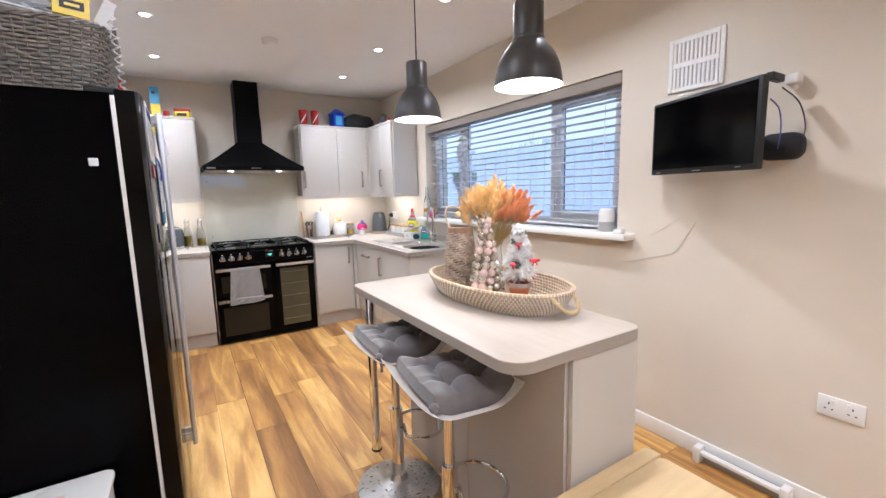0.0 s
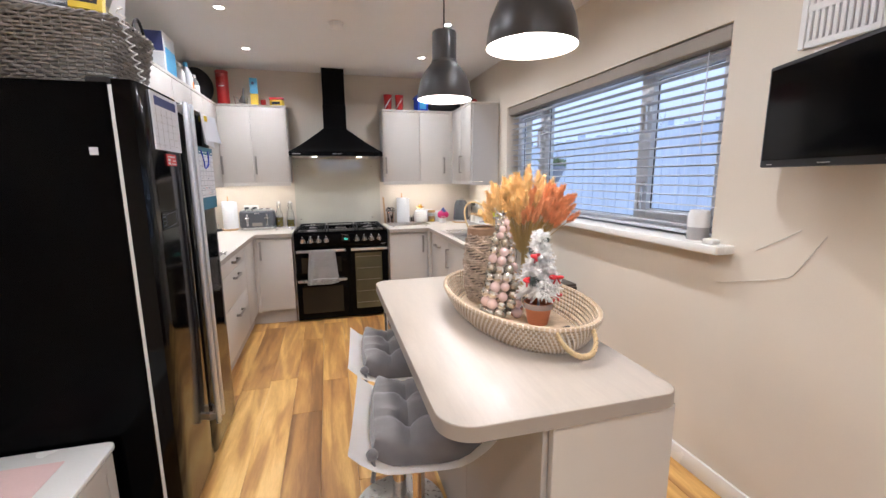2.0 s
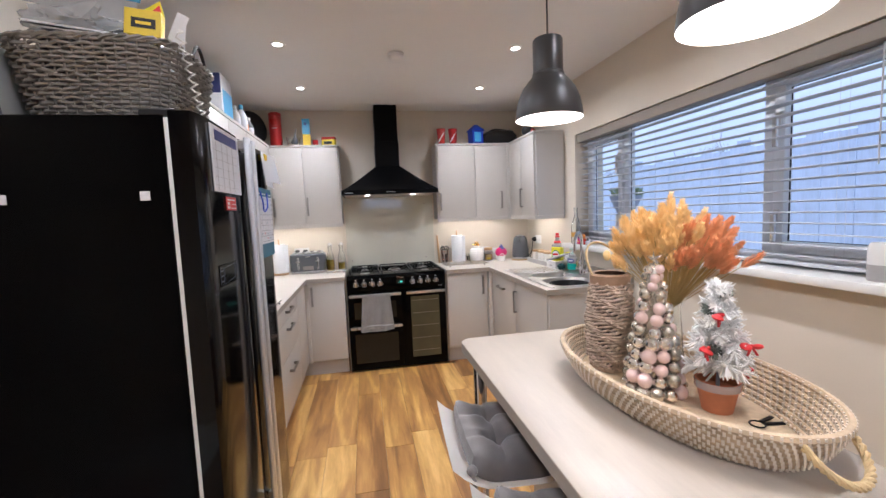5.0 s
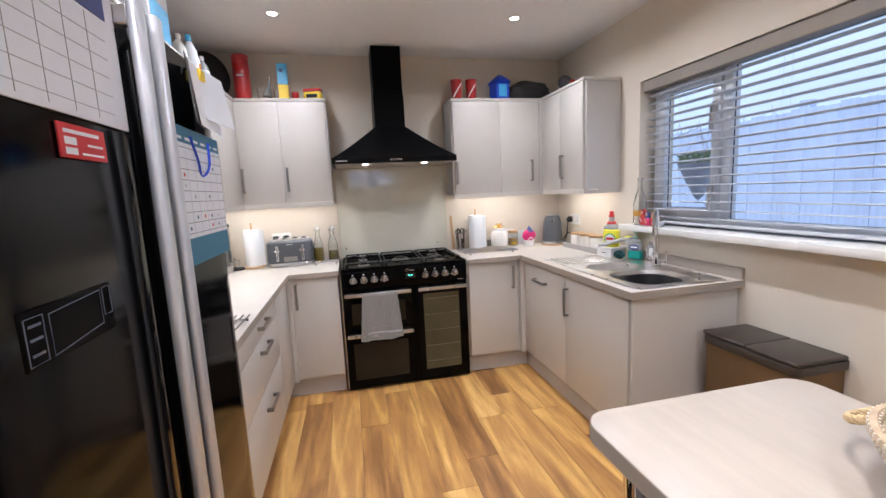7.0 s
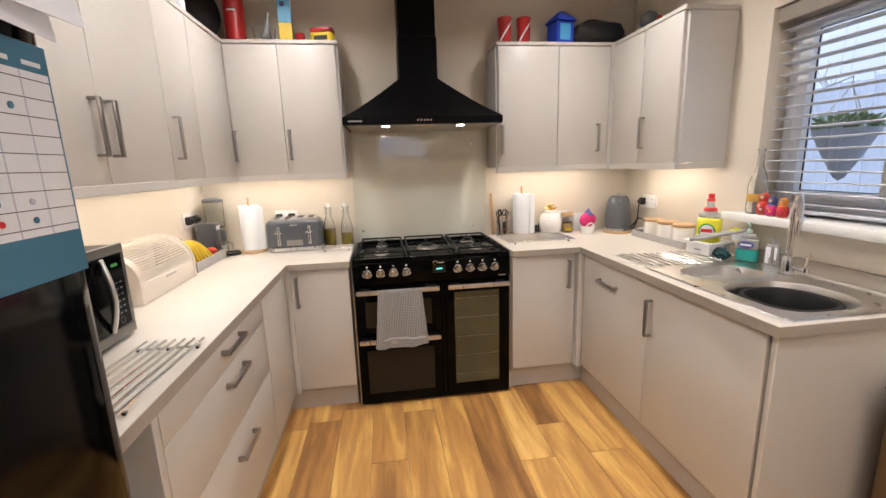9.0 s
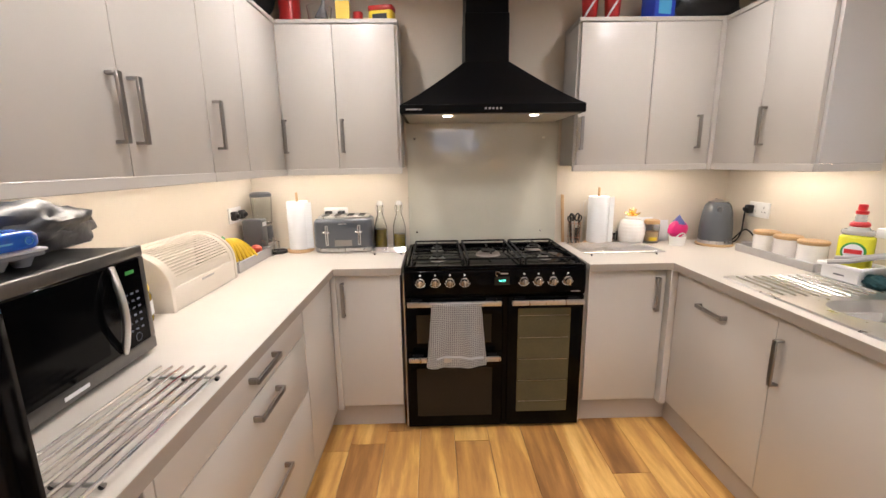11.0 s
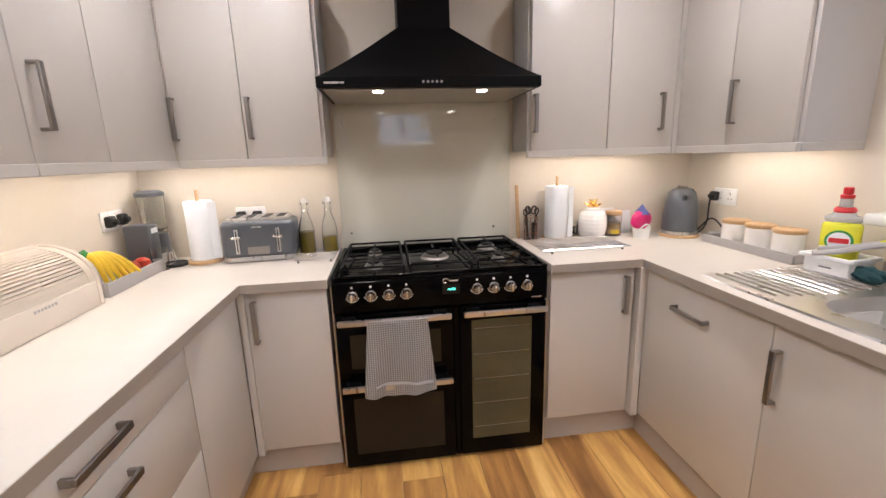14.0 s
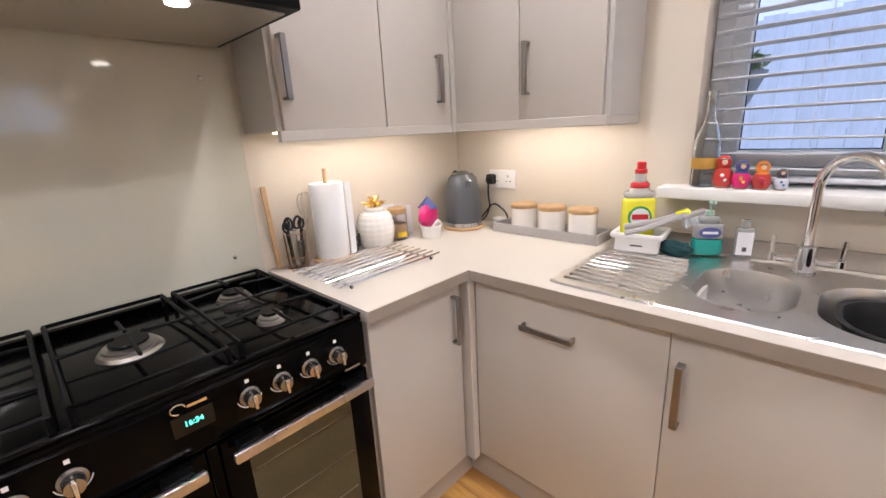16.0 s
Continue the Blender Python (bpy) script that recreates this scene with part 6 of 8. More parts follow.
part("label_plate", box(0.0545, -0.03, 0.165, 0.0565, 0.02, 0.188, 0.0005), "paper", gd)
cj = thing("measuring_jug", "small clear plastic jug with a handle", "jug", pose(-0.465, 4.772, ZT))
part("jug", lathe([(0, 0), (0.030, 0), (0.036, 0.10), (0.034, 0.10), (0.028, 0.004), (0, 0.004)], 20), "glass", cj)
part("handle", tube([(0.034, 0, 0.09), (0.062, 0, 0.08), (0.060, 0, 0.03), (0.032, 0, 0.02)], 0.004, 6), "glass", cj)
solid("black_coaster", lathe([(0, 0), (0.050, 0), (0.052, 0.004), (0.052, 0.014), (0.046, 0.016), (0.044, 0.010), (0, 0.010)], 28), "rubber", "round black jug lid on the worktop", "lid", pose(-0.435, 4.845, ZT))


def paper_roll(m, label):
    r = thing("kitchen_roll", label, "kitchen roll", m, "kitchen rolls")
    part("stand", join(cyl(0.078, 0, 0.016, 32, 0.003), cyl(0.007, 0.016, 0.345, 12)), "beech", r, "wooden stand")
    part("roll", lathe([(0.012, 0.018), (0.058, 0.017), (0.0605, 0.022), (0.0605, 0.290), (0.058, 0.294), (0.022, 0.294), (0.018, 0.284), (0.012, 0.284)], 40), "tissue", r)
    part("loose_sheet", box(0.028, -0.0615, 0.020, 0.0645, -0.0590, 0.290, 0.0005), "tissue", r)
    return r


paper_roll(pose(-0.322, 4.89, ZT, 0, 0, 30), "white kitchen roll on a round wooden stand")
paper_roll(pose(1.466, 4.935, ZT, 0, 0, 20), "white kitchen roll on a copper and wood stand")

ts = thing("toaster", "slate grey four slice toaster with steel trim", "toaster", pose(-0.055, 4.905, ZT, 0, 0, 3) @ Matrix.Diagonal((1.08, 1.08, 1.10, 1)))
part("shell", at(prism(rounded(-0.155, -0.085, 0.155, 0.085, 0.035, 6), 0.018, 0.178, 0.022, 4), 0, 0, 0), "slate", ts)
part("steel_top", prism(rounded(-0.132, -0.066, 0.132, 0.066, 0.012, 4), 0.176, 0.190, 0.004), "steel", ts)
part("steel_base", prism(rounded(-0.152, -0.083, 0.152, 0.083, 0.034, 6), 0.004, 0.024, 0.003), "steel", ts)
for sx in (-0.095, -0.035, 0.035, 0.095):
    part("slot", box(sx - 0.016, -0.058, 0.1895, sx + 0.016, 0.058, 0.1912, 0), "rubber", ts)
for sx in (-0.085, 0.085):
    l = part("lever_track", box(sx - 0.0075, -0.0885, 0.040, sx + 0.0075, -0.0845, 0.145, 0.001), "steel", ts)
    part("lever", box(sx - 0.020, -0.104, 0.106, sx + 0.020, -0.086, 0.118, 0.004, 2), "chrome", l)
    part("slit", box(sx - 0.0022, -0.0895, 0.045, sx + 0.0022, -0.0884, 0.140, 0), "rubber", l)
part("badge_plate", box(-0.045, -0.088, 0.035, 0.045, -0.0845, 0.068, 0.001), "nickel", ts)
part("name_bar", box(-0.02, -0.087, 0.150, 0.02, -0.0848, 0.155, 0), "steel", ts)
for i, (ox, oy) in enumerate(((0.150, 4.945), (0.262, 4.950))):
    ob_ = thing("oil_bottle", "clear swing top bottle half full of olive oil", "bottle", pose(ox, oy, ZT) @ Matrix.Diagonal((1.18, 1.18, 1, 1)), "oil bottles")
    part("glass", lathe([(0, 0), (0.030, 0), (0.033, 0.006), (0.033, 0.125), (0.025, 0.165), (0.014, 0.205), (0.0125, 0.245), (0.0155, 0.250), (0.0155, 0.258), (0.0105, 0.258), (0.0105, 0.205), (0.022, 0.163), (0.030, 0.125), (0.030, 0.006), (0, 0.005)], 24), "glass", ob_)
    part("oil", lathe([(0, 0.006), (0.0295, 0.007), (0.0295, 0.115 if i == 0 else 0.085), (0, 0.115 if i == 0 else 0.085)], 24), "oil", ob_)
    part("stopper", lathe([(0, 0.285), (0.010, 0.282), (0.013, 0.270), (0.013, 0.2585), (0, 0.2585)], 14), "ceramic", ob_)
    part("wire_clip", join(tube([(0.016, 0, 0.215), (0.020, 0, 0.250), (0.015, 0, 0.275)], 0.0014, 5), tube([(-0.016, 0, 0.215), (-0.020, 0, 0.250), (-0.015, 0, 0.275)], 0.0014, 5), tube([(0.0165 * math.cos(a * 0.5236), 0.0165 * math.sin(a * 0.5236), 0.222) for a in range(12)], 0.0012, 5, True)), "chrome", ob_)

# ---- right worktop ----
uh = thing("utensil_holder", "copper wire holder with scissors and black utensils", "utensil holder", pose(1.335, 4.965, ZT))
wires = [tube([(0.040 * math.cos(a * 0.2618), 0.040 * math.sin(a * 0.2618), z) for a in range(24)], 0.0018, 5, True) for z in (0.004, 0.045, 0.13)]
for a in range(10):
    wires.append(tube([(0.034 * math.cos(a * 0.628), 0.034 * math.sin(a * 0.628), 0.003), (0.040 * math.cos(a * 0.628), 0.040 * math.sin(a * 0.628), 0.13)], 0.0012, 5))
part("wire_cage", join(*wires), "copper", uh)
part("cup", lathe([(0, 0.003), (0.033, 0.003), (0.037, 0.120), (0.035, 0.120), (0.031, 0.006), (0, 0.006)], 20), "glass", uh)
sc = thing("scissors", "black handled scissors in the utensil holder", "scissors", pose(1.335, 4.965, ZT + 0.01))
for s in (-1, 1):
    part("handle", at(tube([(0.013 * math.cos(a * 0.5236), 0, 0.022 * math.sin(a * 0.5236)) for a in range(12)], 0.0045, 6, True), s * 0.016, 0, 0.155, 0, s * 14, 0), "rubber", sc)
    part("blade", at(box(-0.006, -0.001, -0.01, 0.006, 0.001, 0.125, 0), s * 0.004, 0, 0.012, 0, s * 4, 0), "steel", sc)
solid("black_spatula", join(tube([(0, 0, 0.012), (0.012, -0.006, 0.10)], 0.004, 6), box(-0.014, -0.003, 0.02, 0.012, 0.003, 0.10, 0.002)), "rubber", "black plastic spatula head down in the holder", "spatula", pose(1.350, 4.955, ZT))
solid("wooden_spatula", at(box(-0.010, -0.004, 0.0, 0.010, 0.004, 0.30, 0.003), 0, 0, 0, 0, -3, 0), "beech", "wooden spatula leaning on the wall by the cooker", "spatula", pose(1.283, 5.012, ZT + 0.001))
for ux, uy, lx_, ly_ in ((1.318, 4.960, -7, 3), (1.352, 4.972, 8, -3), (1.330, 4.978, -2, -6)):
    solid("black_utensil", at(join(tube([(0, 0, 0.012), (0, 0, 0.135)], 0.0055, 8), ball(0.0075, 8, 6), at(tube([(0.010 * math.cos(a * 0.5236), 0, 0.017 * math.sin(a * 0.5236)) for a in range(12)], 0.0042, 6, True), 0, 0, 0.150)), 0, 0, 0.004, ly_, lx_, 0), "rubber", "black handled kitchen tool in the copper holder", "utensil", pose(ux, uy, ZT + 0.004), group="black utensils")
wk = thing("whisk", "steel wire whisk standing behind the kitchen roll", "whisk", pose(1.390, 4.990, ZT, 0, 4, 0))
part("handle", tube([(0, 0, 0.002), (0, 0, 0.16)], 0.006, 8), "steel", wk)
for a in range(4):
    q = radians(45 * a)
    part("wire", tube([(0.030 * math.sin(math.pi * i / 14) * math.cos(q) * (1 if i < 15 else -1), 0.030 * math.sin(math.pi * i / 14) * math.sin(q), 0.15 + 0.115 * math.sin(math.pi * i / 28)) for i in range(15)] , 0.0011, 4), "steel", wk)
    part("wire", tube([(-0.030 * math.sin(math.pi * i / 14) * math.cos(q), -0.030 * math.sin(math.pi * i / 14) * math.sin(q), 0.15 + 0.115 * math.sin(math.pi * i / 28)) for i in range(15)], 0.0011, 4), "steel", wk)
gl = thing("glass_tumbler", "clear ribbed tumbler on the worktop", "tumbler", pose(1.580, 4.985, ZT))
part("glass", lathe([(0, 0), (0.028, 0), (0.034, 0.09), (0.032, 0.09), (0.026, 0.005), (0, 0.005)], 20), "glass", gl)
part("dark_pattern", at(join(box(-0.022, -0.0345, 0.02, -0.014, -0.031, 0.075, 0.001), box(0.014, -0.0345, 0.02, 0.022, -0.031, 0.075, 0.001), at(box(-0.004, -0.0345, 0, 0.004, -0.031, 0.045, 0.001), -0.006, 0, 0.022, 0, 16), at(box(-0.004, -0.0345, 0, 0.004, -0.031, 0.045, 0.001), 0.006, 0, 0.022, 0, -16)), 0, 0, 0), "rubber", gl)
pj = thing("pineapple_jar", "white ceramic pineapple jar with a gold leaf lid", "jar", pose(1.683, 4.948, ZT))
pb = bmesh.new()
NA, NZ2 = 48, 24
ringsp = []
for j in range(NZ2 + 1):
    t = j / NZ2
    r0 = 0.048 + 0.030 * math.sin(math.pi * (0.12 + 0.76 * t)) if 0 < t < 1 else 0.046
    ringsp.append([pb.verts.new(((r0 + 0.0028 * math.cos(8 * (2 * math.pi * i / NA) + t * 22) * math.cos(8 * (2 * math.pi * i / NA) - t * 22)) * math.cos(2 * math.pi * i / NA), (r0 + 0.0028 * math.cos(8 * (2 * math.pi * i / NA) + t * 22) * math.cos(8 * (2 * math.pi * i / NA) - t * 22)) * math.sin(2 * math.pi * i / NA), 0.150 * t)) for i in range(NA)])
for a, b in zip(ringsp, ringsp[1:]):
    for i in range(NA):
        pb.faces.new((a[i], a[(i + 1) % NA], b[(i + 1) % NA], b[i]))
pb.faces.new(ringsp[0][::-1])
pb.faces.new(ringsp[-1])
part("body", pb, "ceramic", pj)
lid = part("lid", cyl(0.040, 0.151, 0.168, 24, 0.004), "ceramic", pj)
for k in range(14):
    part("gold_leaf", at(lathe([(0, 0), (0.009, 0.014), (0.005, 0.042), (0, 0.058)], 5), 0, 0, 0.164, 62 if k < 8 else 25, 0, k * 45 + (20 if k >= 8 else 0)), "gold", lid)
gj = thing("storage_jar", "glass storage jar with a wooden lid and yellow print", "jar", pose(1.822, 4.972, ZT))
part("glass", lathe([(0, 0), (0.042, 0), (0.044, 0.006), (0.044, 0.115), (0.042, 0.115), (0.041, 0.008), (0, 0.006)], 24), "glass", gj)
part("contents", cyl(0.040, 0.0085, 0.07, 24), "beech", gj)
part("lid", cyl(0.045, 0.1155, 0.140, 24, 0.004), "bamboo", gj)
part("print", join(*[at(box(-0.004, -0.0455, 0.016, 0.004, -0.0442, 0.036, 0), 0, 0, 0, 0, 0, a) for a in (-36, -24, -12, 0, 12)]), "yellow", gj)
solid("note_cards", join(at(box(-0.05, -0.001, 0, 0.05, 0.001, 0.15, 0), 0, 0, 0, -6), at(box(0.06, -0.001, 0, 0.15, 0.001, 0.13, 0), 0, 0, 0, -6)), "paper", "white cards leaning on the wall behind the jars", "cards", pose(1.80, 5.008, ZT + 0.001))
rc = thing("snack_packet", "magenta and navy foil packet in a white basket", "packet", pose(1.945, 4.90, ZT + 0.03, 0, 0, 20))
pk = bmesh.new()
bmesh.ops.create_icosphere(pk, subdivisions=3, radius=1)
for v in pk.verts:
    v.co *= 1 + 0.12 * noise.noise(v.co * 2.5)
    v.co = Vector((v.co.x * 0.074, v.co.y * 0.034, v.co.z * 0.056))
part("wrapper", at(pk, 0, 0, 0.060), "pink", rc)
part("peak", at(lathe([(0.052, 0), (0.040, 0.012), (0, 0.055)], 4), 0, 0, 0.094), "navy", rc, "navy peak")
wbk = thing("white_basket", "small white plastic basket with cut-out handles", "basket", pose(1.925, 4.865, ZT))
part("body", lathe([(0, 0), (0.040, 0), (0.046, 0.050), (0.049, 0.052), (0.048, 0.056), (0.043, 0.055), (0.038, 0.003), (0, 0.003)], 28), "white", wbk)
for s in (1, -1):
    part("handle", tube([(0.047 * math.cos(a), s * 0.047 * math.sin(a), 0.054 + 0.026 * math.sin((a - 0.9) / 1.34 * math.pi)) for a in [0.9 + 1.34 * i / 10 for i in range(11)]], 0.004, 6), "white", wbk)
kt = thing("kettle", "slate grey cordless kettle with a steel base ring", "kettle", pose(2.150, 4.865, ZT + 0.012, 0, 0, 64))
part("body", lathe([(0, 0.018), (0.086, 0.018), (0.088, 0.028), (0.086, 0.10), (0.078, 0.18), (0.066, 0.225), (0.048, 0.245), (0, 0.250)], 36), "slate", kt)
part("base_ring", lathe([(0, 0.002), (0.088, 0.002), (0.0895, 0.010), (0.089, 0.020), (0.0, 0.020)], 36), "steel", kt)
part("lid", lathe([(0, 0.258), (0.020, 0.257), (0.030, 0.250), (0.046, 0.2455), (0, 0.2455)], 24), "steel", kt)
part("spout", at(lathe([(0.018, 0), (0.010, 0.035), (0.006, 0.040), (0, 0.040)], 12), -0.060, 0, 0.195, 0, -50), "slate", kt)
part("handle", tube([(0.045, 0, 0.235), (0.080, 0, 0.245), (0.118, 0, 0.225), (0.122, 0, 0.16), (0.112, 0, 0.09), (0.085, 0, 0.055)], 0.011, 10), "slate", kt)
solid("wooden_trivet", cyl(0.100, 0, 0.0115, 36, 0.003), "bamboo", "round wooden mat under the kettle", "trivet", pose(2.150, 4.865, ZT))
solid("kettle_lead", tube(curve_through([(2.262, 4.797, 1.105), (2.258, 4.795, 1.05), (2.240, 4.775, 1.0), (2.236, 4.80, 0.945), (2.215, 4.83, 0.918), (2.225, 4.80, 0.960), (2.250, 4.76, 1.012), (2.262, 4.71, 0.985), (2.266, 4.69, 0.950), (2.268, 4.705, 0.914)]), 0.0042, 7), "rubber", "black kettle lead hanging from its plug", "cable")
solid("ramekin", lathe([(0, 0), (0.030, 0), (0.036, 0.035), (0.034, 0.035), (0.029, 0.004), (0, 0.004)], 24), "ceramic", "small white ramekin beside the kettle", "ramekin", pose(2.268, 4.742, ZT))
ct = thing("canister_tray", "grey painted wooden tray beside the sink", "tray", pose(2.225, 4.450, ZT))
part("tray_floor", box(-0.062, -0.235, 0, 0.062, 0.235, 0.008, 0.001), "greytray", ct)
for a in ((-0.070, -0.245, -0.0625, 0.245), (0.0625, -0.245, 0.070, 0.245), (-0.062, -0.245, 0.062, -0.2355), (-0.062, 0.2355, 0.062, 0.245)):
    part("side", box(a[0], a[1], 0, a[2], a[3], 0.040, 0.002), "greytray", ct)
for cy in (4.572, 4.437, 4.298):
    cn = thing("canister", "white ceramic canister with a bamboo lid", "canister", pose(2.225, cy, ZT + 0.0085), "tea and coffee canisters")
    part("body", lathe([(0, 0), (0.053, 0), (0.057, 0.004), (0.057, 0.098), (0.054, 0.102), (0, 0.102)], 32), "ceramic", cn)
    part("lid", lathe([(0, 0.1025), (0.058, 0.1025), (0.060, 0.106), (0.060, 0.116), (0.056, 0.120), (0, 0.120)], 32), "bamboo", cn)

# ---- at the sink ----
tb = thing("caddy_tub", "white plastic tub for brushes on the drainer", "tub", pose(2.182, 4.058, 0.9165, 0, 0, 6))
part("body", join(prism(rounded(-0.062, -0.070, 0.062, 0.070, 0.014, 4), 0, 0.004), *[b for b in (box(-0.064, -0.072, 0.002, -0.060, 0.072, 0.062, 0.001), box(0.060, -0.072, 0.002, 0.064, 0.072, 0.062, 0.001), box(-0.060, -0.072, 0.002, 0.060, -0.068, 0.062, 0.001), box(-0.060, 0.068, 0.002, 0.060, 0.072, 0.062, 0.001))]), "white", tb)
part("rim", join(box(-0.078, -0.086, 0.052, -0.062, 0.086, 0.068, 0.005, 2), box(0.062, -0.086, 0.052, 0.078, 0.086, 0.068, 0.005, 2), box(-0.062, -0.086, 0.052, 0.062, -0.070, 0.068, 0.005, 2), box(-0.062, 0.070, 0.052, 0.062, 0.086, 0.068, 0.005, 2)), "white", tb)
part("maker_mark", box(-0.0655, -0.02, 0.022, -0.0638, 0.02, 0.027, 0), "ink", tb)
wl = thing("washing_up_liquid", "yellow washing-up liquid bottle with a red cap", "bottle", pose(2.196, 4.078, 0.9215, 0, 0, -58))
part("bottle", prism(rounded(-0.056, -0.028, 0.056, 0.028, 0.024, 6), 0.002, 0.175, 0.012, 3), "lime", wl)
part("shoulder", join(prism(rounded(-0.053, -0.026, 0.053, 0.026, 0.023, 6), 0.176, 0.200, 0.010, 3), lathe([(0.040, 0.196), (0.030, 0.212), (0.019, 0.232), (0.018, 0.262), (0, 0.262)], 20)), "clearbag", wl, "clear empty shoulder")
part("collar", lathe([(0.030, 0.212), (0.033, 0.218), (0.031, 0.226), (0.024, 0.232)], 20), "red", wl)
part("cap", join(cyl(0.0205, 0.262, 0.276, 20, 0.002), cyl(0.015, 0.276, 0.302, 16, 0.003)), "red", wl, "red cap")
lb = part("label_ring", at(lathe([(0, 0.002), (0.038, 0.002), (0.040, 0.0), (0, 0)], 28), 0, -0.0278, 0.110, 90), "green", wl)
part("label_disc", at(lathe([(0, 0.0036), (0.032, 0.0036), (0.032, 0.0021), (0, 0.0021)], 28), 0, -0.0278, 0.110, 90), "paper", lb)
part("label_band", at(box(-0.027, -0.0052, -0.009, 0.027, -0.0037, 0.009, 0), 0, -0.0278, 0.112), "red", lb, "plain red band")
br = thing("washing_up_brush", "grey washing-up brush with white bristles in the tub", "brush", pose(2.13, 4.035, 0.992, 0, 0, -55))
part("handle", tube([(-0.06, 0, -0.004), (0.0, 0, 0.008), (0.08, 0, 0.038), (0.135, 0, 0.055)], 0.010, 8), "greytray", br)
part("head", at(box(-0.038, -0.016, -0.007, 0.038, 0.016, 0.007, 0.005, 2), 0.155, 0, 0.058, 0, -18), "greytray", br)
part("bristles", at(join(*[tube([(-0.03 + 0.0085 * i, -0.011 + 0.0073 * j, 0), (-0.033 + 0.0095 * i, -0.014 + 0.0093 * j, -0.030)], 0.0028, 4) for i in range(8) for j in range(4)]), 0.155, 0, 0.052, 0, -18), "paper", br, "white bristles")
sp_ = thing("dish_wand", "pale dish wand with a yellow end in the tub", "dish wand", pose(2.17, 4.055, 0.996, 0, 0, -68))
part("handle", tube([(-0.055, 0, 0.000), (0.03, 0, 0.018), (0.11, 0, 0.044)], 0.012, 10), "greytray", sp_)
part("sponge_end", at(box(-0.02, -0.018, -0.012, 0.022, 0.018, 0.012, 0.004), 0.125, 0, 0.052, 0, -18), "lime", sp_)
cl = bmesh.new()
bmesh.ops.create_icosphere(cl, subdivisions=4, radius=1)
for v in cl.verts:
    v.co *= 1 + 0.28 * noise.noise(v.co * 2.1) + 0.12 * noise.noise(v.co * 5)
    v.co = Vector((v.co.x * 0.032, v.co.y * 0.062, max(v.co.z * 0.026, -0.022)))
solid("dishcloth", cl, "tealcloth", "scrunched dark teal dishcloth on the drainer", "dishcloth", pose(2.165, 3.945, 0.9385, 0, 0, -20))
hs = thing("hand_soap", "clear pump bottle of teal hand soap with a navy label", "soap bottle", pose(2.225, 3.862, 0.9135, 0, 0, -62))
part("liquid", prism(rounded(-0.046, -0.024, 0.046, 0.024, 0.020, 5), 0.003, 0.058, 0.006), "tealgel", hs)
part("bottle", join(prism(rounded(-0.046, -0.024, 0.046, 0.024, 0.020, 5), 0.0585, 0.110, 0.010, 3), prism(rounded(-0.032, -0.019, 0.032, 0.019, 0.016, 5), 0.108, 0.134, 0.012, 3)), "clearbag", hs)
oval = lathe([(0, 0.0022), (0.026, 0.0022), (0.026, 0), (0, 0)], 24)
bmesh.ops.scale(oval, vec=(1.25, 0.72, 1), verts=oval.verts)
part("label", at(oval, 0, -0.0246, 0.082, 90), "navy", hs, "plain navy oval label")
part("label_bar", box(-0.022, -0.0282, 0.078, 0.022, -0.0269, 0.086, 0), "paper", hs)
part("pump", join(cyl(0.013, 0.135, 0.152, 14, 0.002), cyl(0.004, 0.152, 0.176, 8), box(-0.006, -0.034, 0.176, 0.006, 0.010, 0.187, 0.003)), "frostgel", hs, "pale green pump")
sn = thing("sanitiser_bottle", "small clear bottle with a white label by the tap", "bottle", pose(2.262, 3.765, 0.966 - 0.0525, 0, 0, -70))
part("bottle", at(prism(rounded(-0.026, -0.014, 0.026, 0.014, 0.010, 4), 0, 0.098, 0.008), 0, 0, 0), "clearbag", sn)
part("label", box(-0.022, -0.0165, 0.010, 0.022, -0.0143, 0.085, 0.0005), "paper", sn)
part("label_print", box(-0.006, -0.0178, 0.022, 0.006, -0.0168, 0.036, 0), "ink", sn)
part("cap", cyl(0.013, 0.0985, 0.125, 16, 0.003), "clearbag", sn)

# ---- window sill ----
ZS = 1.1355
cbt = thing("glass_bottle", "clear glass bottle with an orange label on the sill", "bottle", pose(2.285, 3.905, ZS))
part("glass", lathe([(0, 0), (0.036, 0), (0.040, 0.006), (0.040, 0.14), (0.030, 0.185), (0.015, 0.225), (0.013, 0.29), (0.016, 0.295), (0.016, 0.305), (0.011, 0.305), (0.010, 0.225), (0.036, 0.14), (0.036, 0.008), (0, 0.006)], 24), "glass", cbt)
part("label", lathe([(0.0405, 0.060), (0.0410, 0.061), (0.0410, 0.095), (0.0405, 0.096)], 24), "amber", cbt, "orange paper label")
DOLLS = ((2.272, 3.848, 1.0, "doll", "doll", "white"), (2.262, 3.796, 0.86, "pink", "navy", "yellow"), (2.262, 3.744, 0.84, "doll", "orange", "pink"), (2.272, 3.696, 0.62, "pale", "ink", "navy"))
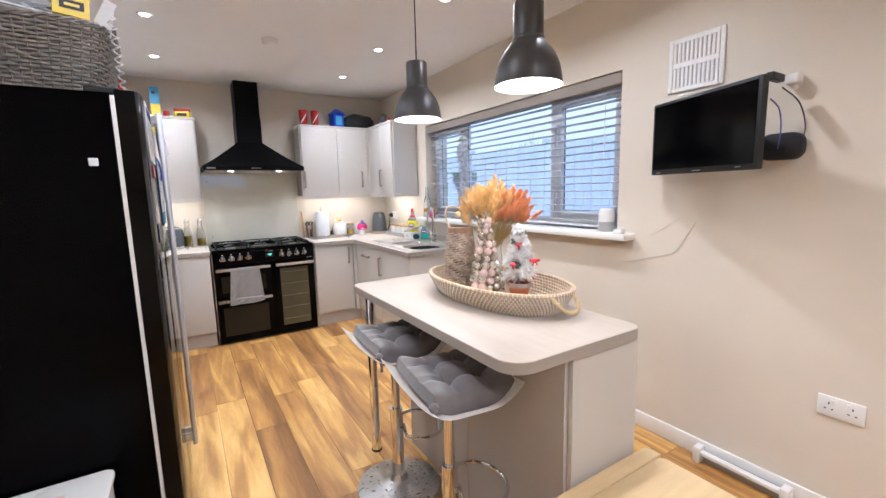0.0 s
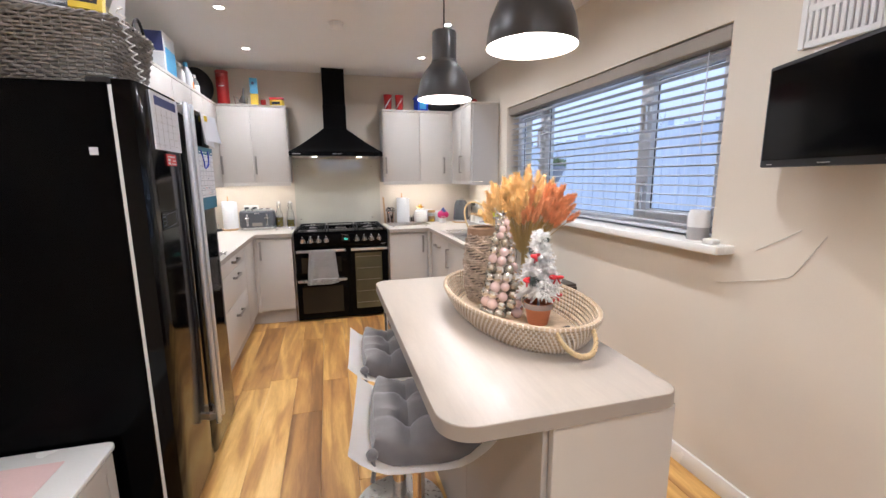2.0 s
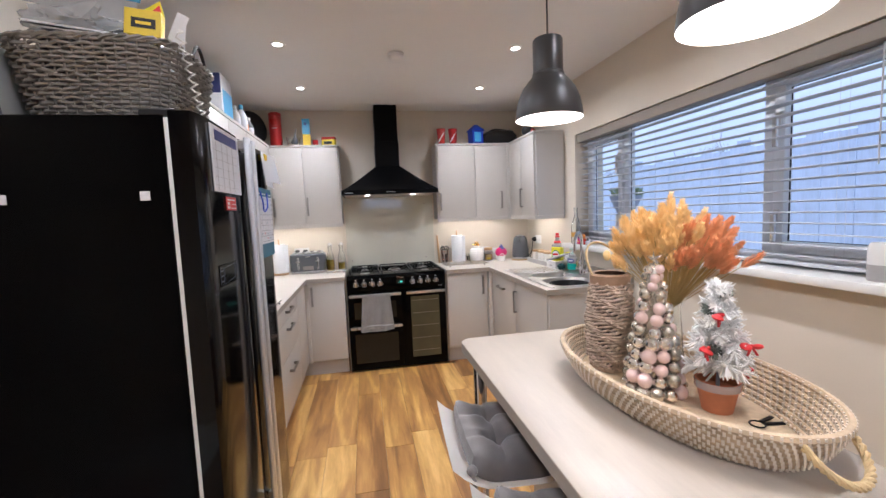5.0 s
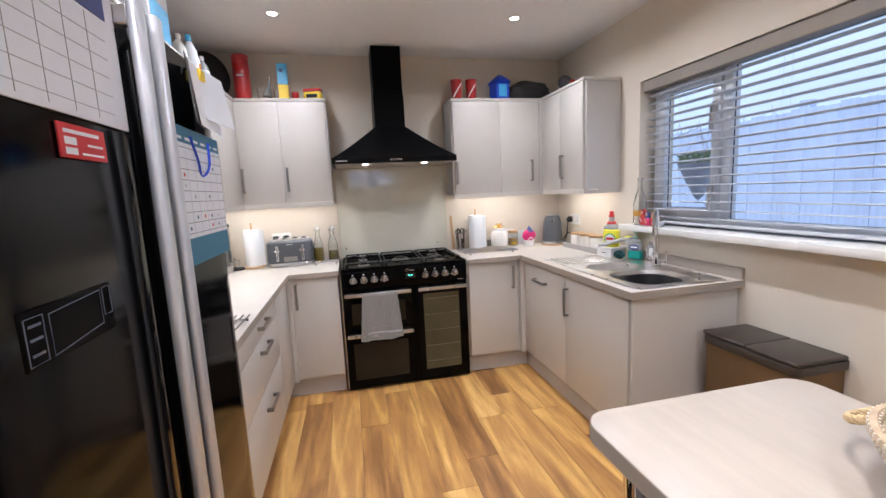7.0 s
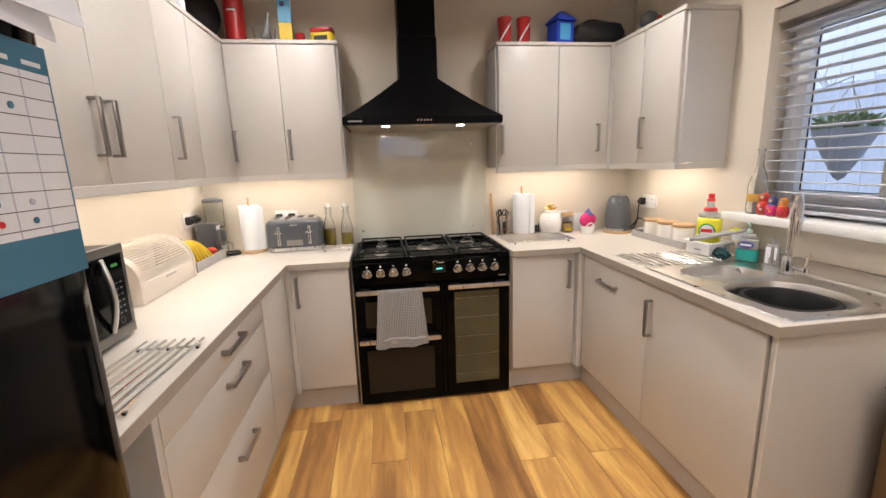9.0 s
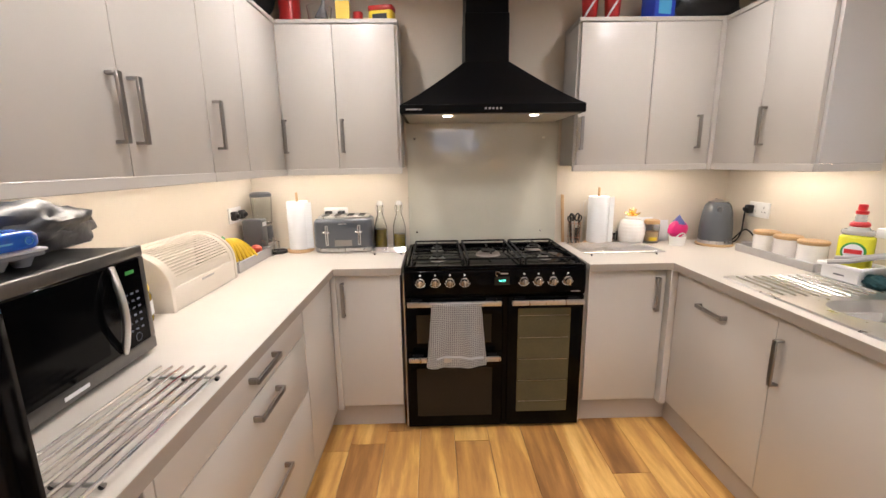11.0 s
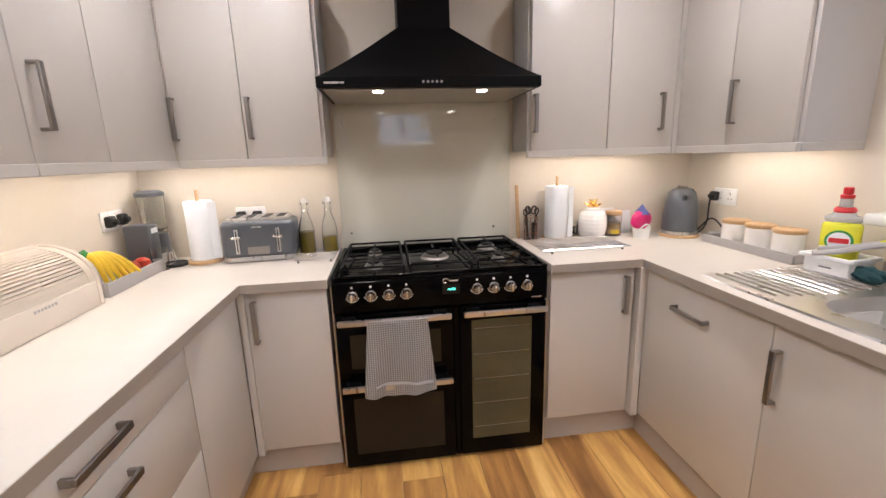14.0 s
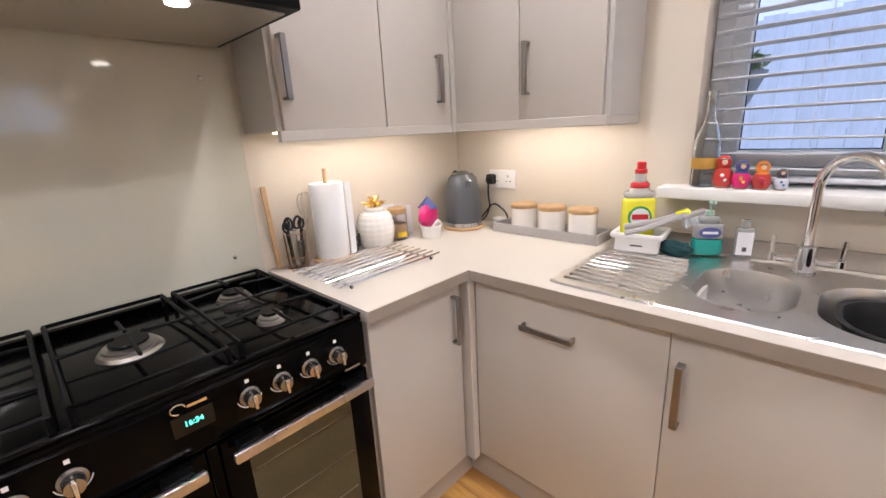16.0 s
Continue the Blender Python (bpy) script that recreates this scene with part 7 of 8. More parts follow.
for dx, dy, size, coat_c, scarf_c, bloom_c in DOLLS:
    bm = lathe([(0, 0), (0.021, 0), (0.023, 0.003), (0.023, 0.006), (0.0275, 0.018), (0.030, 0.030), (0.0295, 0.040), (0.027, 0.050), (0.0225, 0.058), (0.0175, 0.0635), (0.0178, 0.067), (0.0200, 0.072), (0.0215, 0.079), (0.0212, 0.086), (0.0185, 0.094), (0.013, 0.101), (0.006, 0.1045), (0, 0.105)], 28)
    extras = [(at(ball(0.0125, 14, 10, 1.1), -0.0105, 0, 0.082), 2), (at(ball(0.0185, 14, 10, 1.0), -0.0135, 0, 0.033), 3), (at(ball(0.0060, 8, 6), -0.0285, 0.004, 0.042), 4), (at(ball(0.0055, 8, 6), -0.0295, -0.005, 0.028), 4), (at(tube([(-0.0168 * math.cos(g) - 0.0045, 0.0132 * math.sin(g), 0.0925) for g in [-1.2 + 0.24 * k for k in range(11)]], 0.0026, 6), 0, 0, 0), 5)]
    counts = [(len(bm.faces), 0)] + [(len(x.faces), k) for x, k in extras]
    bm = join(bm, *[x for x, _ in extras])
    bmesh.ops.scale(bm, vec=(size, size, size), verts=bm.verts)
    me = to_mesh("nesting_doll", bm, M[coat_c])
    for extra in (scarf_c, "dollface", coat_c, bloom_c, "rimwood"):
        me.materials.append(M[extra])
    kinds = [k for count, k in counts for _ in range(count)]
    for p, k in zip(me.polygons, kinds):
        c = p.center / size
        p.material_index = k if k else (1 if c.z > 0.0605 else (5 if c.z < 0.006 else 0))
    dl = new("nesting_doll", me)
    dl.matrix_world = pose(dx, dy, ZS, 0, 0, 14)
    tagged(dl, "painted wooden nesting doll with a %s scarf on the sill" % {"doll": "red", "navy": "navy", "orange": "orange", "ink": "dark"}[scarf_c], "doll", "nesting dolls")
sk_ = thing("smart_speaker", "small white and grey smart speaker on the sill", "speaker", pose(2.318, 1.770, ZS))
part("grille", lathe([(0, 0), (0.044, 0), (0.046, 0.004), (0.046, 0.058), (0, 0.058)], 32), "greytray", sk_, "grey fabric lower half")
part("shell", lathe([(0.0465, 0.0585), (0.046, 0.10), (0.043, 0.128), (0.038, 0.136), (0, 0.130)], 32), "white", sk_)
solid("speaker_plug", box(2.225, 1.605, ZS, 2.265, 1.66, ZS + 0.024, 0.006, 2), "white", "white plug adaptor at the end of the sill", "adaptor")

# ---- on top of the wall cabinets ----
ZC = 2.1365
rt = thing("red_canister", "tall red metal canister on the wall cabinet", "canister", pose(-0.272, 4.885, ZC))
part("body", cyl(0.056, 0, 0.285, 32, 0.004), "redm", rt)
part("lid", cyl(0.058, 0.2855, 0.318, 32, 0.008), "redm", rt)
part("print_bar", join(*[at(box(-0.006, -0.058, 0.165, 0.006, -0.0565, 0.172, 0), 0, 0, 0, 0, 0, a) for a in (-18, -6, 6, 18)]), "paper", rt)
gj2 = thing("measuring_cups", "clear plastic jugs stacked on the wall cabinet", "jug", pose(-0.115, 4.88, ZC))
part("jug", lathe([(0, 0), (0.055, 0), (0.066, 0.085), (0.064, 0.085), (0.052, 0.004), (0, 0.004)], 24), "glass", gj2)
part("funnel", at(lathe([(0.036, 0), (0.010, 0.07), (0.006, 0.14), (0.004, 0.14), (0.008, 0.07), (0.034, 0)], 18), 0.01, 0, 0.03, 0, 8), "clearbag", gj2)
cb = thing("cracker_box", "tall blue and yellow food box on the wall cabinet", "box", pose(0.008, 4.885, ZC, 0, 0, 6))
part("box", box(-0.036, -0.025, 0.115, 0.036, 0.025, 0.262, 0.001), "sky", cb)
part("lower_print", box(-0.036, -0.025, 0.0, 0.036, 0.025, 0.1148, 0.001), "yellow", cb)
part("print", box(-0.020, -0.0262, 0.20, 0.004, -0.025, 0.225, 0), "navy", cb)
solid("small_red_tin", cyl(0.026, 0, 0.062, 20, 0.003), "redm", "small red tin on the wall cabinet", "tin", pose(0.088, 4.885, ZC))
yt = thing("yellow_tin", "yellow and red rounded tin on the wall cabinet", "tin", pose(0.215, 4.885, ZC, 0, 0, -12))
part("body", prism(rounded(-0.066, -0.040, 0.066, 0.040, 0.02, 5), 0, 0.062, 0.003), "yellow", yt)
part("lid", prism(rounded(-0.068, -0.042, 0.068, 0.042, 0.02, 5), 0.0625, 0.088, 0.006), "redm", yt)
part("print", box(-0.04, -0.0415, 0.018, 0.04, -0.0398, 0.044, 0), "rubber", yt)
for cx in (1.332, 1.455):
    cp = thing("red_cup", "red paper cup with white script on the wall cabinet", "cup", pose(cx, 4.885, ZC), "red paper cups")
    part("cup", lathe([(0, 0), (0.036, 0), (0.046, 0.155), (0.048, 0.158), (0.046, 0.162), (0.043, 0.158), (0.034, 0.004), (0, 0.004)], 24), "redm", cp)
    part("swash", join(*[at(box(-0.005, -0.0455, -0.014, 0.005, -0.043, 0.014, 0), 0, 0.0015 + 0.003 * (80 - a) / 120, 0.035 + 0.0012 * (a + 40), 0, 35, a) for a in range(-40, 41, 10)]), "paper", cp)
bln = thing("blue_lantern", "bright blue house-shaped lantern on the wall cabinet", "lantern", pose(1.690, 4.86, ZC, 0, 0, 12))
part("house", box(-0.062, -0.055, 0, 0.062, 0.055, 0.130, 0.003), "blue", bln)
part("roof", at(lathe([(0.100, 0), (0.096, 0.010), (0.020, 0.065), (0, 0.068)], 4), 0, 0, 0.131, 0, 0, 45), "blue", bln)
part("window_panel", box(-0.040, -0.0575, 0.020, 0.036, -0.0548, 0.115, 0.001), "sky", bln, "pale blue front panel")
bgm = bmesh.new()
bmesh.ops.create_icosphere(bgm, subdivisions=4, radius=1)
for v in bgm.verts:
    v.co *= 1 + 0.16 * noise.noise(v.co * 2.0) + 0.08 * noise.noise(v.co * 6)
    v.co = Vector((math.copysign(abs(v.co.x) ** 0.6, v.co.x) * 0.185, v.co.y * 0.075, max(v.co.z * 0.085, -0.072)))
solid("black_bag", bgm, "bag", "black plastic bag lying on the wall cabinet", "bag", pose(1.965, 4.90, ZC + 0.073))
jb = thing("round_ornament", "blue and red shiny round ornament on the wall cabinet", "ornament", pose(2.19, 4.70, ZC))
part("globe", at(ball(0.055, 20, 14), 0, 0, 0.105), "slate", jb)
part("red_side", at(ball(0.040, 16, 10), 0.045, -0.03, 0.085), "redm", jb)
part("stand", lathe([(0, 0), (0.040, 0), (0.034, 0.012), (0.018, 0.055), (0, 0.06)], 20), "rubber", jb)
# over the left run
bxx = thing("tissue_box", "blue and white carton on the wall cabinet", "carton", pose(-0.415, 3.715, ZC, 0, 0, 2))
part("carton", box(-0.062, -0.125, 0, 0.062, 0.125, 0.135, 0.002), "paper", bxx)
part("upper_carton", box(-0.063, -0.126, 0.1355, 0.0625, 0.126, 0.268, 0.002), "paper", bxx)
part("navy_end", box(-0.060, -0.1285, 0.140, 0.060, -0.1265, 0.264, 0.0005), "navy", bxx, "navy printed end")
part("sky_panel", box(0.0630, -0.10, 0.02, 0.0645, 0.118, 0.175, 0), "sky", bxx, "light blue panel")
pbg = bmesh.new()
bmesh.ops.create_icosphere(pbg, subdivisions=4, radius=1)
for v in pbg.verts:
    v.co *= 1 + 0.22 * noise.noise(v.co * 2.4) + 0.12 * noise.noise(v.co * 6)
    v.co = Vector((v.co.x * 0.12, v.co.y * 0.20, max(v.co.z * 0.085, -0.07)))
solid("clear_bag", pbg, "clearbag", "clear plastic bag of packets on the wall cabinet", "plastic bag", pose(-0.44, 3.25, ZC + 0.072))
for i, (yy, hh, c) in enumerate(((4.16, 0.20, "white"), (4.27, 0.235, "paper"), (4.38, 0.21, "white"), (4.47, 0.18, "clearbag"))):
    q = thing("spray_bottle", "white plastic cleaning bottle on the wall cabinet", "bottle", pose(-0.43 + 0.02 * (i % 2), yy, ZC), "cleaning bottles")
    part("bottle", lathe([(0, 0), (0.036, 0), (0.038, 0.006), (0.038, hh * 0.62), (0.018, hh * 0.82), (0.014, hh * 0.84), (0, hh * 0.84)], 20), c, q)
    part("cap", cyl(0.016, hh * 0.842, hh, 16, 0.003), "white" if i != 1 else "sky", q)
    part("label", lathe([(0.0385, hh * 0.14), (0.0392, hh * 0.15), (0.0392, hh * 0.5), (0.0385, hh * 0.51)], 20), "orange" if i == 2 else "paper", q)
bt_ = prism([(0.15 * math.cos(a * math.pi / 20), 0.165 + 0.165 * math.sin(a * math.pi / 20)) for a in range(40)], -0.012, 0.012, 0.004)
solid("black_tray", at(bt_, 0, 0, 0, 90, 0, 0), "rubber", "round black tray leaning in the cabinet corner", "tray", pose(-0.47, 4.83, ZC, -6, 0, 40))

# ---- on and above the fridge ----
ZF = 1.7535
hb = thing("wicker_basket", "grey willow storage basket on the fridge, full of bags", "basket", pose(-0.262, 2.242, ZF))


def even(f, n, g):
    """The outline f walked in n even steps."""
    pts = [f(k / 720, g) for k in range(721)]
    run = [0.0]
    for a, b in zip(pts, pts[1:]):
        run.append(run[-1] + math.hypot(b[0] - a[0], b[1] - a[1]))
    out, j = [], 0
    for i in range(n):
        while run[j + 1] < run[-1] * i / n:
            j += 1
        u = (run[-1] * i / n - run[j]) / max(1e-9, run[j + 1] - run[j])
        out.append((pts[j][0] + (pts[j + 1][0] - pts[j][0]) * u, pts[j][1] + (pts[j + 1][1] - pts[j][1]) * u))
    return out


bf = super_oval(0.200, 0.172, 4.5)
NS, BH = 56, 0.236
strands = []
for i in range(19):
    z = 0.010 + (BH - 0.014) * i / 18
    ring_in, ring_out = even(bf, NS * 2, 0.04 * z / BH - 0.0055), even(bf, NS * 2, 0.04 * z / BH + 0.0055)
    ring_mid = even(bf, NS * 2, 0.04 * z / BH)
    pts = [(*(ring_mid[k] if k % 2 else (ring_out if (k // 2 + i // 1) % 2 else ring_in)[k]), z + 0.0012 * math.sin(k * 1.3 + i * 2.1)) for k in range(NS * 2)]
    strands.append(tube(pts, 0.0056, 6, True))
tagged(part("weave", join(*strands), "wicker", hb), kind="stuff")
part("basket_floor", prism(even(bf, 48, -0.004), 0.0, 0.010), "wicker", hb)
lo, hi = even(bf, NS, 0), even(bf, NS, 0.04)
for k in range(NS):
    part("stake", tube([(*lo[k], 0.004), (*hi[k], BH + 0.004)], 0.0034, 5), "wicker", hb)
rims = [even(bf, 96, 0.04 + 0.006 * math.cos(ph)) for ph in (0, 1.57, 3.14, 4.71)]
part("rim", join(*[tube([(*rims[(k + q) % 4][k], BH + 0.004 + 0.006 * math.sin(1.57 * ((k + q) % 4))) for k in range(96)], 0.0058, 5, True) for q in (0, 2)]), "wicker", hb)
part("loop_handle", tube([(0.240, -0.06 + 0.12 * i / 12, BH - 0.003 + 0.060 * math.sin(math.pi * i / 12)) for i in range(13)], 0.0055, 6), "rubber", hb, "dark loop handle")


def crumple(name, label, cat, sx, sy, sz, material, m, seed, rough=0.25):
    bm = bmesh.new()
    bmesh.ops.create_icosphere(bm, subdivisions=4, radius=1)
    for v in bm.verts:
        v.co *= 1 + rough * noise.noise(v.co * 2.2 + Vector((seed, 0, 0))) + 0.5 * rough * noise.noise(v.co * 6 + Vector((0, seed, 0)))
        v.co = Vector((v.co.x * sx, v.co.y * sy, max(v.co.z * sz, -sz * 0.8)))
    return solid(name, bm, material, label, cat, m)


crumple("clear_plastic_bag", "crumpled clear plastic bags heaped in the basket", "plastic bag", 0.185, 0.16, 0.15, "clearbag", pose(-0.262, 2.26, ZF + 0.132), 3.0, 0.3)
crumple("dark_bag", "dark plastic wrapping in the basket", "plastic bag", 0.165, 0.10, 0.11, "greybag", pose(-0.29, 2.20, ZF + 0.240), 7.0, 0.35)
crumple("grey_wrapper", "pale grey crumpled wrapper on top of the basket", "plastic bag", 0.12, 0.05, 0.06, "clearbag", pose(-0.33, 2.11, ZF + 0.300), 1.4, 0.5)
zb = thing("zip_bag", "large clear zip bag with a blue closing strip in the basket", "zip bag", pose(-0.355, 2.115, ZF + 0.430, -12, 11.5, -3))
part("zip_strip", box(-0.245, -0.004, -0.016, 0.235, 0.004, 0.017, 0.003, 2), "sky", zb, "bright blue strip")
part("film", box(-0.240, -0.0015, -0.085, 0.230, 0.0015, -0.0165, 0.0005), "clearbag", zb, "clear plastic film")
for k, (mx, mz, mr, mc) in enumerate(((-0.27, 0.258, -3, "paper"), (-0.26, 0.268, -5, "greytray"), (-0.28, 0.279, -6, "paper"))):
    solid("magazine", at(box(-0.14, -0.045, 0, 0.14, 0.075, 0.006, 0.001), 0, 0, 0, 14, -mr, 3 * k), mc, "thin magazine lying across the top of the basket", "magazine", pose(mx, 2.105, ZF + mz), group="magazines in the basket")
yb = thing("yellow_carton", "small yellow carton sticking out of the basket", "carton", pose(-0.122, 2.095, ZF + 0.262, -6, 4, 8))
part("carton", box(-0.048, -0.02, 0, 0.048, 0.02, 0.080, 0.001), "yellow", yb)
part("print", box(-0.030, -0.0215, 0.022, 0.034, -0.0198, 0.052, 0), "rubber", yb)
part("print_bar", box(-0.018, -0.0228, 0.032, 0.022, -0.0216, 0.041, 0), "yellow", yb)
part("top_flap", at(prism([(-0.03, 0), (0.045, 0), (0.030, 0.050)], -0.001, 0.001), 0.005, 0.012, 0.081, 90), "lime", yb, "pale green pointed flap")
part("flap_print", at(prism([(0.004, 0.006), (0.038, 0.006), (0.029, 0.036)], 0.0012, 0.0020), 0.005, 0.012, 0.081, 90), "red", yb)
for rx_, rz_, ry_ in ((-0.050, 0.262, 28), (-0.040, 0.222, 12)):
    solid("paper_receipt", at(box(-0.018, -0.001, 0, 0.018, 0.001, 0.088, 0), 0, 0, 0, 8, ry_, 0), "paper", "white paper receipt sticking out of the basket", "paper", pose(rx_, 2.115, ZF + rz_), group="receipts in the basket")
# white cord curling down the side of the basket
cordp = [(-0.010 + 0.012 * math.sin(i * 1.55), 2.05 + 0.0042 * i + 0.010 * math.cos(i * 1.55), ZF + 0.275 - 0.0064 * i) for i in range(42)]
solid("curled_ribbon", tube(cordp, 0.0028, 6), "white", "curly white cord hanging down the side of the basket", "ribbon")
nb = thing("notebook", "speckled pale notebook leaning beside the basket", "notebook", pose(-0.478, 1.978, ZF, 0, -10, -14))
part("cover", box(-0.034, -0.010, 0.0, 0.034, 0.010, 0.290, 0.002), "pale", nb)
part("spine", box(-0.040, -0.011, 0.0, -0.0345, 0.011, 0.291, 0.001), "paper", nb)
part("edge_binding", box(0.0345, -0.011, 0.0, 0.038, 0.011, 0.289, 0.001), "ink", nb)
random.seed(12)
for k in range(9):
    part("speck", at(lathe([(0, 0.0012), (0.004, 0.0012), (0.004, 0), (0, 0)], 7), random.uniform(-0.026, 0.026), -0.0102, 0.025 + 0.028 * k, 90), "navy", nb)
part("corner_print", box(-0.030, -0.0115, 0.252, 0.020, -0.0102, 0.284, 0), "yellow", nb)
bmk = thing("bread_maker", "pale grey rounded appliance on top of the fridge", "appliance", pose(-0.556, 2.085, ZF))
part("casing", at(prism([(-0.074, 0.0), (0.072, 0.0), (0.054, 0.14), (0.044, 0.215), (0.022, 0.252), (-0.015, 0.264), (-0.050, 0.255), (-0.074, 0.20)], -0.12, 0.12, 0.014, 3), 0, 0, 0, 90), "appliance", bmk)
part("seam", box(-0.070, -0.1208, 0.022, 0.060, -0.1192, 0.0245, 0), "greytray", bmk)
part("latch", box(0.010, -0.1225, 0.120, 0.036, -0.1192, 0.1235, 0.001), "greytray", bmk)
# papers on the doors
XF = 0.0535
cal = thing("paper_calendar", "white ruled calendar sheets hanging on the fridge door", "calendar", pose(XF, 0, 0))
part("sheet", at(box(0.0, 2.045, 1.540, 0.004, 2.330, 1.752, 0.0005), 0, 0, 0), "paper", cal)
part("header", box(0.0042, 2.075, 1.705, 0.0055, 2.300, 1.738, 0), "navy", cal, "navy header band")
for k in range(5):
    part("ruled_line", box(0.0042, 2.055, 1.560 + k * 0.028, 0.0048, 2.292, 1.5608 + k * 0.028, 0), "greytray", cal)
for k in range(4):
    part("ruled_line", box(0.0042, 2.08 + k * 0.055, 1.548, 0.0048, 2.0808 + k * 0.055, 1.700, 0), "greytray", cal)
mg = thing("red_magnet", "small red printed magnet on the fridge door", "magnet", pose(XF, 0, 0))
part("plate", box(0, 2.145, 1.482, 0.003, 2.252, 1.528, 0.0008), "red", mg)
part("print", join(box(0.0031, 2.155, 1.515, 0.0036, 2.235, 1.520, 0), box(0.0031, 2.155, 1.500, 0.0036, 2.180, 1.510, 0), box(0.0031, 2.155, 1.487, 0.0036, 2.180, 1.496, 0), box(0.0031, 2.19, 1.488, 0.0036, 2.242, 1.491, 0), box(0.0031, 2.205, 1.501, 0.0036, 2.242, 1.504, 0)), "paper", mg)
pl = thing("wall_planner", "teal and white planner grid on the fridge door", "planner", pose(XF, -0.014, 0))
part("board", box(0, 2.485, 1.272, 0.0025, 2.857, 1.590, 0.0005), "teal", pl)
part("grid_sheet", box(0.0026, 2.490, 1.335, 0.0034, 2.852, 1.552, 0), "paper", pl)
for k in range(9):
    part("grid_line", box(0.0035, 2.490, 1.345 + k * 0.0245, 0.0041, 2.852, 1.3462 + k * 0.0245, 0), "ink", pl)
for k in range(1, 7):
    part("grid_line", box(0.0035, 2.490 + k * 0.052, 1.335, 0.0041, 2.4912 + k * 0.052, 1.552, 0), "pale", pl)
for k in range(7):
    part("day_heading", box(0.0026, 2.499 + k * 0.052, 1.560, 0.0034, 2.530 + k * 0.052, 1.566, 0), "paper", pl)
random.seed(31)
for k in range(14):
    part("sticker", at(lathe([(0, 0.001), (0.0045, 0.001), (0.0045, 0), (0, 0)], 8), 0.0042, 2.517 + 0.052 * random.randrange(6), 1.357 + 0.0245 * random.randrange(7), 0, 90), random.choice(("red", "teal", "greytray", "pale")), pl)
lp = [(XF + 0.006 + 0.004 * math.sin(i * 0.5), 2.615 + 0.135 * i / 20, 1.572 - 0.090 * math.sin(math.pi * i / 20) ** 0.8) for i in range(21)]
solid("blue_cord_loop", tube(lp, 0.0032, 7), "blue", "dark blue cord loop hanging over the planner", "cord")
ps = thing("paper_notes", "white letters held by a clip on the fridge door", "papers", pose(XF, 0, 0))
part("letter", at(box(0.008, -0.125, -0.155, 0.0095, 0.10, 0.0, 0), 0, 2.745, 1.752, 0, -6, 4), "paper", ps)
part("letter", at(box(0.012, -0.06, -0.135, 0.0135, 0.12, 0.004, 0), 0, 2.745, 1.752, 0, -10, -7), "paper", ps)
part("clip", box(0.0, 2.70, 1.722, 0.022, 2.735, 1.750, 0.003), "yellow", ps)
part("dark_card", at(box(0.004, -0.12, -0.15, 0.0055, 0.02, 0, 0), 0, 2.70, 1.752, 0, -3, 10), "greybag", ps)
solid("tv_arm", box(2.125, 1.12, 1.57, XR - 0.0005, 1.18, 1.66, 0.004), "blackm", "black steel arm holding the television to the wall", "bracket")

# ---- outside ----
solid("ground", box(-60, -60, -0.6, 60, 110, -0.25, 0), "lawn", "winter lawn outside the window", "ground", kind="structure")
bd = bpy.data.materials.new("pale_overcast_distance")
bd.use_nodes = True
n, l = bd.node_tree.nodes, bd.node_tree.links
p = n["Principled BSDF"]
tc, sep, mr, rampb = n.new("ShaderNodeTexCoord"), n.new("ShaderNodeSeparateXYZ"), n.new("ShaderNodeMapRange"), n.new("ShaderNodeValToRGB")
l.new(tc.outputs["Object"], sep.inputs[0])
mr.inputs["From Min"].default_value, mr.inputs["From Max"].default_value = -1, 26
l.new(sep.outputs["Z"], mr.inputs["Value"])
l.new(mr.outputs[0], rampb.inputs["Fac"])
rampb.color_ramp.elements[0].color, rampb.color_ramp.elements[1].color = (0.52, 0.62, 0.86, 1), (0.78, 0.86, 1.0, 1)
l.new(rampb.outputs[0], p.inputs["Emission Color"])
p.inputs["Emission Strength"].default_value = BACKDROP
p.inputs["Base Color"].default_value = (0, 0, 0, 1)
solid("backdrop", box(55, -60, -5, 55.2, 110, 70, 0), bd, "pale overcast winter sky", "sky", kind="structure")
bd2 = bd.copy()
bd2.name = "bright_overcast_sky"
bd2.node_tree.nodes["Principled BSDF"].inputs["Emission Strength"].default_value = 2.2
solid("backdrop_south", box(-60, -58.2, -5, 60, -58, 70, 0), bd2, "bright overcast winter sky", "sky", kind="structure")
fence = thing("garden_fence", "weathered pale timber fence along the garden", "fence", pose(5.0, 0, -0.25))
fm = [to_mesh("fence_board", box(-0.011, -0.0742, 0.02, 0.011, 0.0742, h, 0.002), M["fence"]) for h in (2.32, 2.335, 2.31)]
for i in range(96):
    ob = new("fence_board", fm[i % 3])
    ob.parent = fence
    ob.matrix_local = pose(0.006 * (i % 2), -1.0 + i * 0.15, 0)
for z in (0.35, 1.15, 1.95):
    part("rail", box(0.018, -1.1, z, 0.058, 13.5, z + 0.08, 0.004), "fence", fence)
for y in range(-1, 14, 2):
    part("post", box(0.06, y - 0.05, -0.02, 0.16, y + 0.05, 2.42, 0.005), "fence", fence)
random.seed(41)


